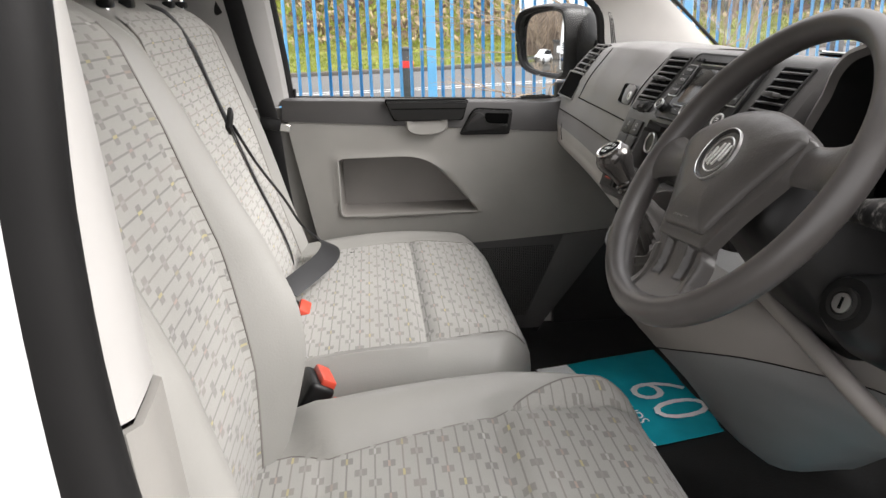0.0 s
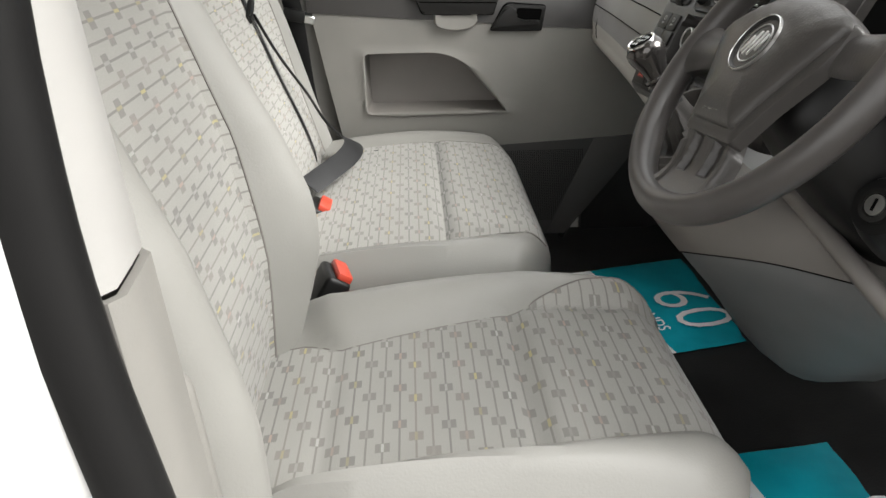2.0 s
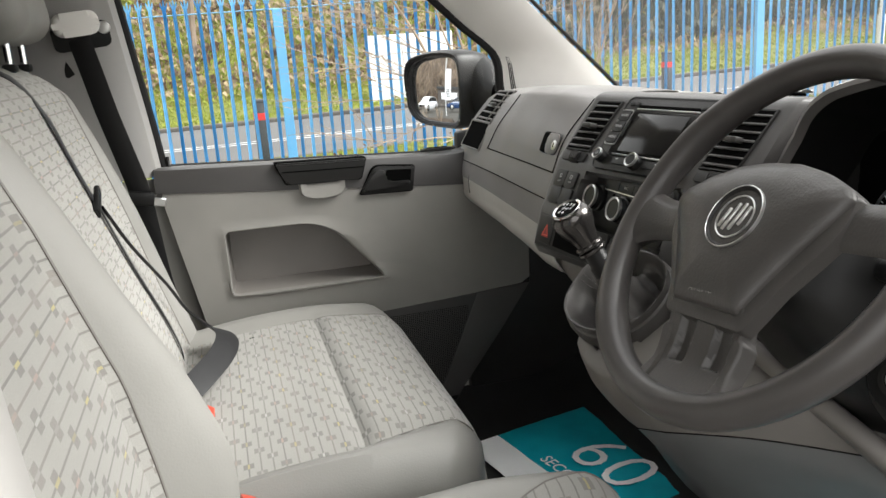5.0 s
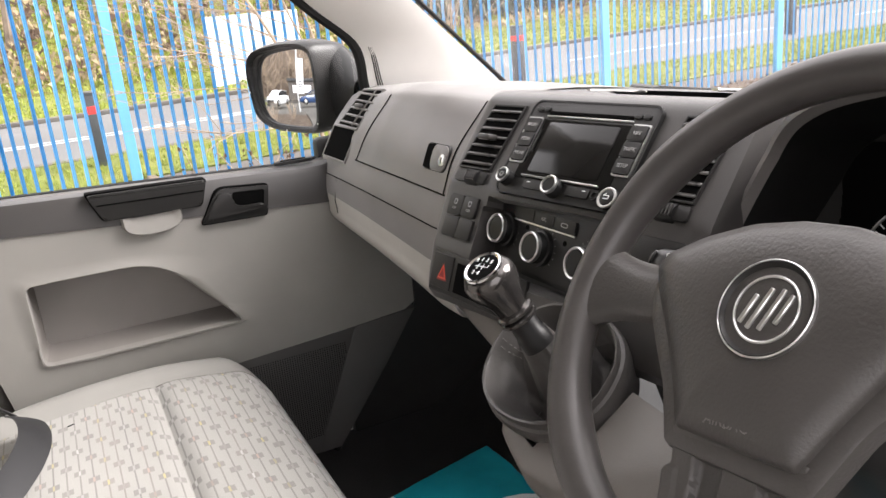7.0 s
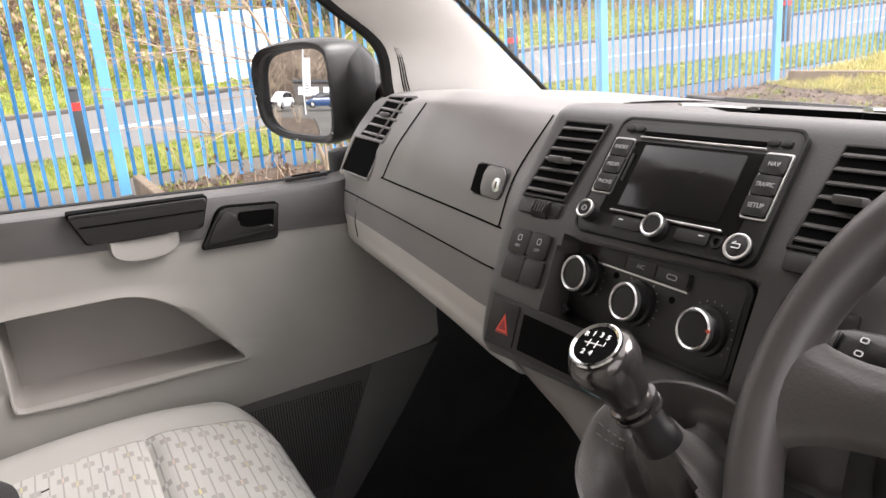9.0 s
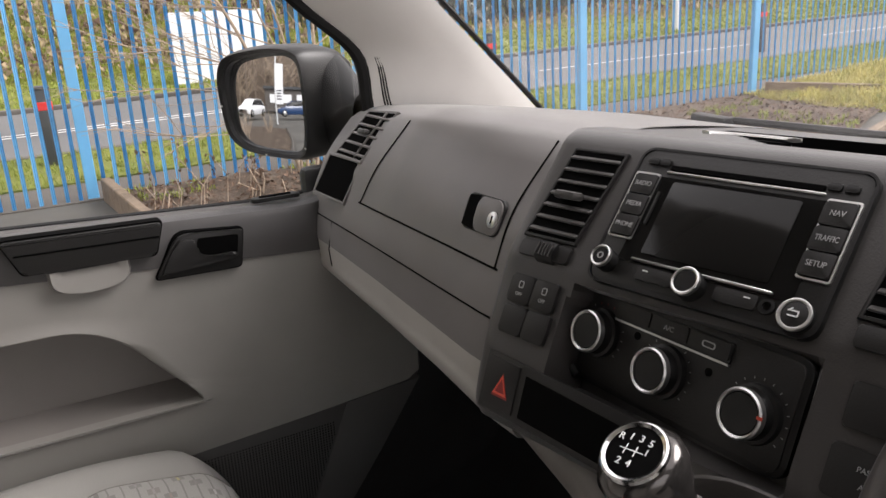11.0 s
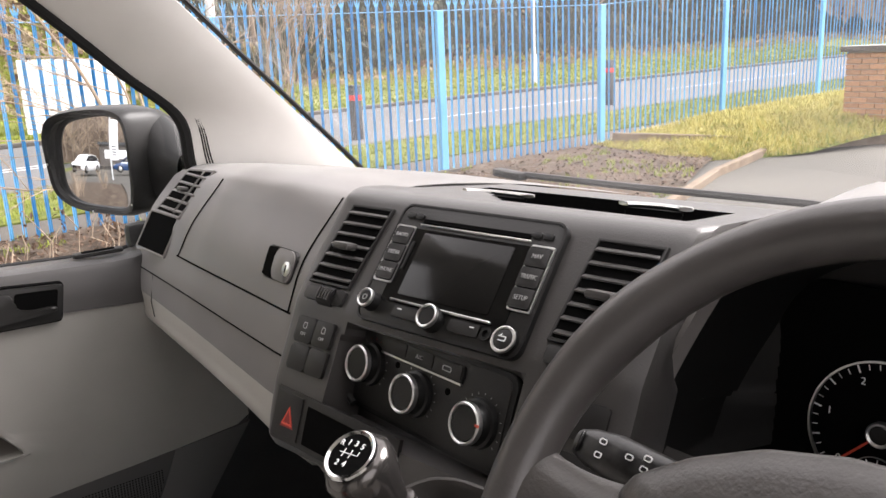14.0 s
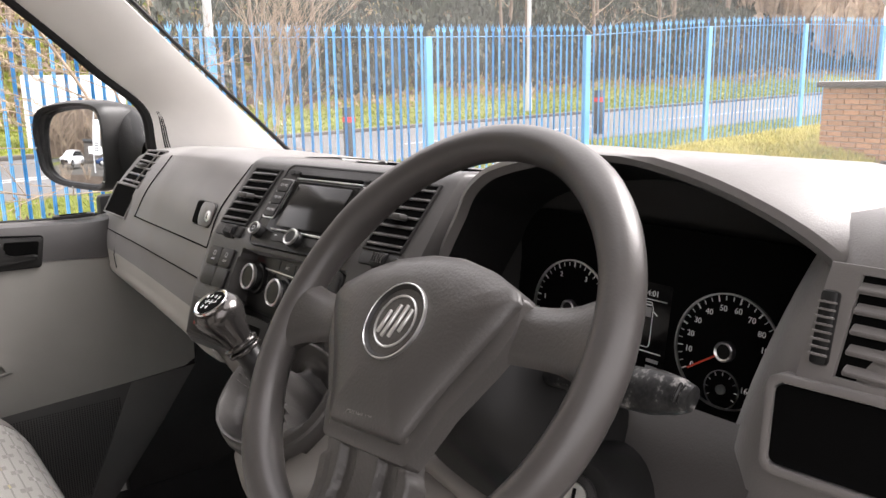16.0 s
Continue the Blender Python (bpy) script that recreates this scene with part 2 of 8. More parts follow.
GREY_PRINT = material("grey_print", (0.30, 0.30, 0.30), 0.5)
GLASS = glass("window_glass", (0.97, 0.985, 0.98))
WINDSCREEN_GLASS = glass("hazy_windscreen_glass", (0.97, 0.98, 0.975), 0.8, 0.025)
MIRROR = material("mirror_glass", (0.60, 0.62, 0.64), 0.02, 1.0)


# ---- mesh helpers ----
def part(name, bm, mat, parent=None, label="", smooth=True, angle=40):
    me = bpy.data.meshes.new(name)
    bmesh.ops.recalc_face_normals(bm, faces=bm.faces)
    bm.to_mesh(me)
    bm.free()
    for m in mat if isinstance(mat, (list, tuple)) else (mat,):
        me.materials.append(m)
    if smooth:
        me.polygons.foreach_set("use_smooth", [True] * len(me.polygons))
        me.set_sharp_from_angle(angle=radians(angle))
    ob = new(name, me)
    if parent:
        ob.parent = parent
    if label:
        ob["label"] = label
    return ob


def thing(name, label, category, at=(0, 0, 0), group="", kind=""):
    ob = new(name)
    ob.empty_display_size = 0.05
    ob.location = at
    bpy.context.view_layer.update()
    return tagged(ob, label, category, group, kind)


def into(ob, parent):
    """Parent with the world place kept."""
    ob.parent = parent
    ob.matrix_parent_inverse = Matrix.Translation(-parent.location)
    return ob


def tpart(name, bm, mat, parent, label="", **k):
    """A part made in world places under a thing whose Empty may stand elsewhere."""
    top = parent
    off = Vector((0, 0, 0))
    while top:
        off += top.location
        top = top.parent
    bmesh.ops.translate(bm, verts=bm.verts, vec=-off)
    return part(name, bm, mat, parent, label, **k)


def box(sx, sy, sz, bevel=0.0, seg=2, m=None):
    bm = bmesh.new()
    bmesh.ops.create_cube(bm, size=1)
    bmesh.ops.scale(bm, vec=(sx, sy, sz), verts=bm.verts)
    if bevel:
        bmesh.ops.bevel(bm, geom=bm.edges[:], offset=bevel, segments=seg, affect="EDGES", profile=0.5)
    if m is not None:
        bmesh.ops.transform(bm, matrix=m, verts=bm.verts)
    return bm


def cyl(r, h, m=None, seg=40, bevel=0.0, r2=None):
    bm = bmesh.new()
    bmesh.ops.create_cone(bm, cap_ends=True, segments=seg, radius1=r, radius2=r if r2 is None else r2, depth=h)
    if bevel:
        ed = [e for e in bm.edges if abs(e.verts[0].co.z - e.verts[1].co.z) < 1e-6]
        bmesh.ops.bevel(bm, geom=ed, offset=bevel, segments=2, affect="EDGES", profile=0.5)
    if m is not None:
        bmesh.ops.transform(bm, matrix=m, verts=bm.verts)
    return bm


def lathe(profile, seg=48, m=None, closed=False, cap=True):
    """Turn (r, z) pairs about z."""
    bm = bmesh.new()
    rings = []
    for r, z in profile:
        rings.append([bm.verts.new((r * math.cos(2 * math.pi * i / seg), r * math.sin(2 * math.pi * i / seg), z)) for i in range(seg)])
    pairs = list(zip(rings, rings[1:])) + ([(rings[-1], rings[0])] if closed else [])
    for a, b in pairs:
        for i in range(seg):
            bm.faces.new((a[i], a[(i + 1) % seg], b[(i + 1) % seg], b[i]))
    if not closed and cap:
        for ring in (rings[0], rings[-1]):
            if (ring[0].co.xy).length > 1e-5:
                bm.faces.new(ring)
    bmesh.ops.remove_doubles(bm, verts=bm.verts, dist=1e-6)
    if m is not None:
        bmesh.ops.transform(bm, matrix=m, verts=bm.verts)
    return bm


def spline(pts, n):
    """n points on a Catmull-Rom curve through pts."""
    p = [np.array(q, float) for q in pts]
    p = [2 * p[0] - p[1], *p, 2 * p[-1] - p[-2]]
    out = []
    for t in np.linspace(0, len(pts) - 1, n):
        i = min(int(t), len(pts) - 2)
        f = t - i
        a, b, c, d = p[i : i + 4]
        out.append(0.5 * (2 * b + (c - a) * f + (2 * a - 5 * b + 4 * c - d) * f * f + (3 * b - a - 3 * c + d) * f**3))
    return out


def lerp_pts(pts, n):
    """n points at even steps along a polyline."""
    p = np.array(pts, float)
    s = np.r_[0, np.cumsum(np.linalg.norm(np.diff(p, axis=0), axis=1))]
    return [np.array([np.interp(t, s, p[:, k]) for k in range(p.shape[1])]) for t in np.linspace(0, s[-1], n)]


def grid(rows, bm=None, close=False, uv=None):
    """Skin over rows of points."""
    bm = bm or bmesh.new()
    vs = [[bm.verts.new(tuple(p)) for p in row] for row in rows]
    lay = bm.loops.layers.uv.verify() if uv is not None else None
    n = len(vs[0])
    for i in range(len(vs) - 1):
        for j in range(n if close else n - 1):
            k = (j + 1) % n
            try:
                f = bm.faces.new((vs[i][j], vs[i][k], vs[i + 1][k], vs[i + 1][j]))
            except ValueError:
                continue
            if lay:
                for lo, (a, b) in zip(f.loops, ((i, j), (i, j + 1), (i + 1, j + 1), (i + 1, j))):
                    lo[lay].uv = uv(a, b)
    return bm


def thicken(bm, t):
    """Give a sheet thickness along its normals."""
    bmesh.ops.recalc_face_normals(bm, faces=bm.faces)
    bmesh.ops.solidify(bm, geom=bm.faces[:], thickness=t)
    return bm


def tube(pts, r, seg=10, flat=None, up=(0, 0, 1), taper=None):
    """A round (or flat: width, thickness) sweep along pts."""
    p = [Vector(q) for q in pts]
    rows = []
    side = None
    for i, q in enumerate(p):
        d = (p[min(i + 1, len(p) - 1)] - p[max(i - 1, 0)]).normalized()
        if side is None:
            side = d.cross(Vector(up))
            if side.length < 1e-4:
                side = d.cross(Vector((1, 0, 0)))
        side = (side - d * side.dot(d)).normalized()
        nrm = side.cross(d)
        k = taper[i] if taper else 1
        ring = []
        for j in range(seg):
            a = 2 * math.pi * j / seg
            if flat:
                ring.append(q + side * math.copysign(abs(math.cos(a)) ** 0.4, math.cos(a)) * flat[0] / 2 + nrm * math.sin(a) * flat[1] / 2)
            else:
                ring.append(q + (side * math.cos(a) + nrm * math.sin(a)) * r * k)
        rows.append(ring)
    bm = grid(rows, close=True)
    bm.verts.ensure_lookup_table()
    bm.faces.new([bm.verts[j] for j in range(seg)])
    bm.faces.new([bm.verts[len(bm.verts) - seg + j] for j in range(seg)])
    return bm


def frame_m(o, right, up):
    """A pose with x to the right and y up the face, z out of it."""
    r = Vector(right).normalized()
    n = r.cross(Vector(up)).normalized()
    u = n.cross(r)
    m = Matrix.Identity(4)
    for i, c in enumerate((r, u, n, Vector(o))):
        m.col[i][:3] = c
    return m


def outline(w, h, r, seg=6):
    """Corner-rounded rectangle, counter-clockwise."""
    out = []
    for cx, cy, a0 in ((w / 2 - r, h / 2 - r, 0), (-w / 2 + r, h / 2 - r, 90), (-w / 2 + r, -h / 2 + r, 180), (w / 2 - r, -h / 2 + r, 270)):
        for i in range(seg + 1):
            a = radians(a0 + 90 * i / seg)
            out.append((cx + r * math.cos(a), cy + r * math.sin(a)))
    return out


def fillet(poly, radii, n=7):
    """A closed outline with rounded corners."""
    out = []
    k = len(poly)
    for i in range(k):
        p, a, b = Vector(poly[i]), Vector(poly[i - 1]), Vector(poly[(i + 1) % k])
        r = radii[i] if isinstance(radii, (list, tuple)) else radii
        s, e = p + (a - p).normalized() * r, p + (b - p).normalized() * r
        for t in np.linspace(0, 1, n):
            q = s * (1 - t) ** 2 + p * 2 * t * (1 - t) + e * t * t
            out.append((q.x, q.y))
    return out


def plate(pts, z0, z1, bevel=0.0, m=None, seg=2):
    """An outline in x and y drawn out from z0 to z1, its front edge rounded."""
    bm = bmesh.new()
    lo = [bm.verts.new((x, y, z0)) for x, y in pts]
    hi = [bm.verts.new((x, y, z1)) for x, y in pts]
    n = len(pts)
    top = bm.faces.new(hi)
    bm.faces.new(lo[::-1])
    for i in range(n):
        bm.faces.new((lo[i], lo[(i + 1) % n], hi[(i + 1) % n], hi[i]))
    if bevel:
        bmesh.ops.bevel(bm, geom=top.edges[:], offset=bevel, segments=seg, affect="EDGES", profile=0.5)
    if m is not None:
        bmesh.ops.transform(bm, matrix=m, verts=bm.verts)
    return bm


def ring_plate(outer, inner, z0, z1, m=None, bevel=0.0):
    """A flat frame between two outlines with as many points each."""
    bm = bmesh.new()
    n = len(outer)
    v = [[bm.verts.new((x, y, z)) for x, y in pts] for pts, z in ((outer, z0), (outer, z1), (inner, z1), (inner, z0))]
    for a, b in ((0, 1), (1, 2), (2, 3), (3, 0)):
        for i in range(n):
            bm.faces.new((v[a][i], v[a][(i + 1) % n], v[b][(i + 1) % n], v[b][i]))
    if bevel:
        ed = [e for e in bm.edges if all(w in v[1] for w in e.verts) or all(w in v[2] for w in e.verts)]
        bmesh.ops.bevel(bm, geom=ed, offset=bevel, segments=2, affect="EDGES", profile=0.5)
    if m is not None:
        bmesh.ops.transform(bm, matrix=m, verts=bm.verts)
    return bm


def lettering(name, text, size, m, mat, parent, depth=0.0003, align="CENTER", squeeze=1.0, thin=0.0):
    cu = bpy.data.curves.new(name, "FONT")
    cu.body, cu.size, cu.extrude, cu.align_x, cu.align_y = text, size, depth, align, "CENTER"
    cu.resolution_u = 3
    cu.offset = -thin
    tmp = bpy.data.objects.new(name, cu)
    me = bpy.data.meshes.new_from_object(tmp)
    bpy.data.objects.remove(tmp)
    me.transform(m @ Matrix.Diagonal((squeeze, 1, 1, 1)))
    me.materials.append(mat)
    top, off = parent, Vector((0, 0, 0))
    while top:
        off += top.location
        top = top.parent
    me.transform(Matrix.Translation(-off))
    ob = new(name, me)
    ob.parent = parent
    return ob


def slab(rows, drop):
    """A sheet with an underside that lies lower by drop, closed round its rim."""
    low = [[(p[0], p[1], p[2] - drop) for p in row] for row in rows]
    bm = grid(rows)
    grid(low, bm)
    edge = lambda g: [*g[0], *[r[-1] for r in g[1:]], *g[-1][-2::-1], *[r[0] for r in g[-2:0:-1]]]
    grid([edge(rows), edge(low)], bm, close=True)
    bmesh.ops.remove_doubles(bm, verts=bm.verts, dist=1e-5)
    return bm


WORN = blotchy("worn_stalk_print", [(0.42, (0.012, 0.012, 0.012)), (0.54, (0.03, 0.03, 0.03)), (0.66, (0.30, 0.29, 0.28))], 0.014, 0.004, 0.4, 0.3, 0.0006)
SCREEN = material("dark_screen_glass", (0.008, 0.0078, 0.0075), 0.14, spec=0.22)
GREY_SHELL = material("mid_grey_plastic", (0.145, 0.146, 0.147), 0.5, grain=0.3, grain_size=0.0014, vary=0.08)
GAITER = material("black_leatherette", (0.066, 0.062, 0.059), 0.5, grain=0.6, grain_size=0.003, vary=0.15, vary_size=0.03)


# ---- van shell ----
def shell():
    """Floor, bulkhead, roof, pillars and windscreen of the cab."""
    # floor with a rising toe board
    prof = lerp_pts([(-1.0, -0.02), (0.30, -0.02), (0.42, 0.03), (0.60, 0.30), (0.66, 0.62)], 40)
    rows = [[(x, y, z) for x, z in prof] for y in np.linspace(-0.80, 0.80, 33)]
    floor = part("floor", slab(rows, 0.03), FLOOR_RUBBER)
    tagged(floor, "black moulded rubber cab floor", "floor", kind="structure")
    wall = part("wall_rear", box(0.04, 1.70, 1.36, 0.01, m=pose(-1.02, 0, 0.63)), CHARCOAL)
    tagged(wall, "dark grey cab bulkhead behind the seats", "wall", kind="structure")
    rows = [[(x, y, 1.25 - 0.10 * (abs(y) / 0.8) ** 3 - 0.05 * max(0, (x + 0.3)) ** 1.5) for x in np.linspace(-1.04, -0.06, 12)] for y in np.linspace(-0.76, 0.76, 17)]
    roof = part("ceiling", thicken(grid(rows), 0.03), PILLAR)
    tagged(roof, "pale grey fabric roof lining", "ceiling", kind="structure")


W_EDGE = [(0.216, 0.748, 0.690), (0.213, 0.747, 0.730), (0.200, 0.742, 0.805), (0.120, 0.738, 0.876), (0.048, 0.733, 0.942), (-0.10, 0.722, 1.07), (-0.26, 0.70, 1.21)]
S_EDGE = [(0.54, 0.695, 0.63), (0.47, 0.680, 0.695), (0.375, 0.662, 0.78), (0.295, 0.646, 0.85), (0.210, 0.630, 0.925), (0.06, 0.600, 1.06), (-0.10, 0.565, 1.20)]


def a_pillar(side):
    """Off-white trim of a windscreen pillar; side is 1 at the passenger's door, -1 at the driver's."""
    w, s = spline(W_EDGE, 30), spline(S_EDGE, 30)
    rows = []
    for a, b in zip(w, s):
        row = []
        for t in np.linspace(0, 1, 9):
            p = a * (1 - t) + b * t
            bulge = 0.032 * math.sin(math.pi * t) ** 0.8
            p = p + np.array([-0.35, -0.75, 0.25]) * bulge
            row.append((p[0], side * p[1], p[2]))
        rows.append(row)
    th = thing("pillar_trim", "off-white moulded trim of the windscreen pillar", "pillar trim", (w[0][0], side * w[0][1], w[0][2]), kind="structure")
    tpart("trim", thicken(grid(rows), 0.006), PILLAR, th)
    # black window seal along the door side
    seal = [(p[0] - 0.010, side * (p[1] + 0.006), p[2] - 0.004) for p in w]
    tpart("window_seal", tube(seal, 0.010, 8), RUBBER, th, "black rubber window seal")
    # fine joint line down the trim
    line = []
    for a, b in zip(w[3:], s[3:]):
        t = 0.52
        p = a * (1 - t) + b * t + np.array([-0.35, -0.75, 0.25]) * (0.032 * math.sin(math.pi * t) ** 0.8 + 0.0064)
        line.append((p[0], side * p[1], p[2]))
    tpart("joint", tube(line, 0.0008, 5), TAUPE, th)
    if side > 0:
        # small demister grille at the foot of the trim: three long slots
        for t in (0.060, 0.076, 0.092):
            pts = []
            for a, b in zip(w[2:10], s[2:10]):
                p = a * (1 - t) + b * t + np.array([-0.35, -0.75, 0.25]) * (0.032 * math.sin(math.pi * t) ** 0.8 + 0.0066)
                pts.append((p[0], side * p[1], p[2]))
            tpart("grille_slot", tube(pts, 0.0015, 6), CHARCOAL, th)
    # the steel behind, black frit and outer edge
    outer = [(p[0] + 0.010, side * (p[1] + 0.008), p[2] + 0.005) for p in s]
    tpart("frit_edge", tube(outer, 0.0045, 8), RUBBER, th, "black screen edge")
    return th


def windscreen():
    s = spline(S_EDGE, 16)
    rows = []
    for p in s:
        row = []
        for t in np.linspace(-1, 1, 15):
            bow = 0.17 * (1 - t * t)
            row.append((p[0] + 0.018 + bow, t * (p[1] + 0.012), p[2] + 0.008))
        rows.append(row)
    ob = part("windscreen", grid(rows), WINDSCREEN_GLASS)
    ob.visible_shadow = False
    tagged(ob, "clear sloping windscreen glass", "windscreen", kind="structure")
    # scuttle and wiper outside the foot of the glass
    rows = [[(0.60 + 0.16 * (1 - t * t) + dx, t * 0.72, 0.630 - 0.10 * dx) for dx in (0, 0.03, 0.06, 0.10, 0.13)] for t in np.linspace(-1, 1, 15)]
    cowl = part("scuttle", thicken(grid(rows), 0.02), VOID)
    tagged(cowl, "black plastic scuttle below the windscreen", "scuttle", kind="structure")
    wiper = thing("wiper", "black wiper resting at the foot of the windscreen", "wiper", (0.68, 0.45, 0.70))
    tpart("blade", tube([(0.690, 0.47, 0.668), (0.720, 0.25, 0.664), (0.760, 0.0, 0.662), (0.76, -0.2, 0.660)], 0.006, 6), BLACK, wiper)
    tpart("arm", box(0.022, 0.09, 0.014, 0.004, m=pose(0.69, 0.505, 0.666, 0, 0, -12)), BLACK, wiper)


def b_pillar_passenger():
    th = thing("pillar_trim", "pale grey trim of the door pillar with a belt slot", "pillar trim", (-0.62, 0.75, 0.27), kind="structure")
    # face between the door edge and the bulkhead, in two pieces with a joint at z 0.60
    edge = [(-0.50, 0.752, 0.00), (-0.515, 0.752, 0.20), (-0.528, 0.752, 0.30), (-0.552, 0.752, 0.46), (-0.568, 0.752, 0.597), (-0.578, 0.752, 0.70), (-0.590, 0.748, 0.80), (-0.608, 0.738, 0.95), (-0.64, 0.71, 1.20)]
    for name, lo, hi, dd in (("lower_trim", 0.0, 0.598, 0.0), ("upper_trim", 0.602, 1.22, 0.004)):
        zs = np.linspace(lo, hi, 14)
        e = np.array(edge)
        rows = []
        for z in zs:
            ex, ey = np.interp(z, e[:, 2], e[:, 0]), np.interp(z, e[:, 2], e[:, 1])
            rows.append([(ex + 0.004, ey + 0.03, z), (ex + 0.003, ey + 0.01, z), (ex - 0.004, ey - 0.004 - dd, z), (ex - 0.02, ey - 0.012 - dd, z), (ex - 0.07, ey - 0.018 - dd, z), (ex - 0.14, ey - 0.01, z), (ex - 0.30, ey + 0.02, z), (ex - 0.45, ey + 0.02, z)])
        tpart(name, thicken(grid(rows), 0.006), DOOR_POST if lo else BEIGE, th)
    tpart("door_seal", tube([(p[0] + 0.012, p[1] + 0.028, p[2]) for p in spline(edge, 24)], 0.010, 8), RUBBER, th, "black rubber door seal")
    # belt anchor
    g = thing("seat_belt_anchor", "pale plastic belt guide with black slot on the pillar", "belt guide", (-0.67, 0.73, 0.90))
    am = frame_m((-0.672, 0.722, 0.915), (1, 0.12, 0.1), (0, -0.1, 1))
    tpart("cover", plate(outline(0.085, 0.045, 0.018), -0.01, 0.028, 0.012, am, 4), PILLAR, g)
    tpart("slot", plate(outline(0.105, 0.05, 0.012), -0.012, 0.014, 0.004, am @ pose(0.004, -0.024, 0)), BLACK, g, "black slot bezel")
    tpart("track", box(0.075, 0.03, 0.10, 0.008, m=pose(-0.672, 0.738, 0.862)), CHARCOAL, g)
    tpart("bolt", cyl(0.012, 0.014, frame_m((-0.622, 0.716, 0.905), (0, 0, 1), (1, 0, 0)), 20, 0.003), SATIN, g)
    return th


def b_pillar_driver():
    th = thing("door_pillar", "white painted door pillar with pale trim at the open driver's door", "door pillar", (-0.52, -0.78, 0.0), kind="structure")
    # pale upper trim facing the doorway, and the lower trim below the joint
    def strip(z0, z1, proud):
        rows = []
        for z in np.linspace(z0, z1, 12):
            x = -0.507 - 0.075 * (z - 0.6)
            rows.append([(x - 0.03, -0.790, z), (x - 0.004 + proud, -0.788, z), (x + proud, -0.782, z), (x - 0.002 + proud, -0.750, z), (x - 0.004 + proud, -0.728, z), (x - 0.014, -0.716, z), (x - 0.10, -0.695, z), (x - 0.4, -0.70, z)])
        return rows
    tpart("upper_trim", thicken(grid(strip(0.604, 1.2, 0.0)), 0.006), DOOR_POST, th)
    tpart("lower_trim", thicken(grid(strip(0.0, 0.600, 0.004)), 0.006), BEIGE, th)
    tpart("belt_cover", box(0.05, 0.035, 0.13, 0.016, 4, m=pose(-0.515, -0.715, 0.44, 0, -4, 0)), BEIGE, th)
    # outer skin
    rows = [[(-0.520 - 0.03 * max(0, z - 0.3) + 0.10 * max(0, 0.5 - z) - d, -0.838 - 0.02 * math.sin(min(d, 0.06) / 0.06 * 1.5), z) for d in (-0.02, 0.0, 0.02, 0.06, 0.3, 1.2)] for z in np.linspace(-0.15, 1.25, 14)]
    tpart("outer_skin", thicken(grid(rows), 0.008), WHITE_PAINT, th, "white painted body side")
    pts = [(-0.43, -0.806, -0.05), (-0.468, -0.810, 0.25), (-0.494, -0.811, 0.44), (-0.517, -0.811, 0.60), (-0.522, -0.810, 0.72), (-0.518, -0.806, 0.83), (-0.52, -0.79, 1.0), (-0.54, -0.75, 1.2)]
    tpart("door_seal", tube([(x, y - 0.006, z) for x, y, z in spline(pts, 30)], 0.0205, 12), RUBBER, th, "black rubber door seal")
    tpart("sill", box(1.2, 0.10, 0.05, 0.01, m=pose(0.05, -0.80, -0.05)), WHITE_PAINT, th)


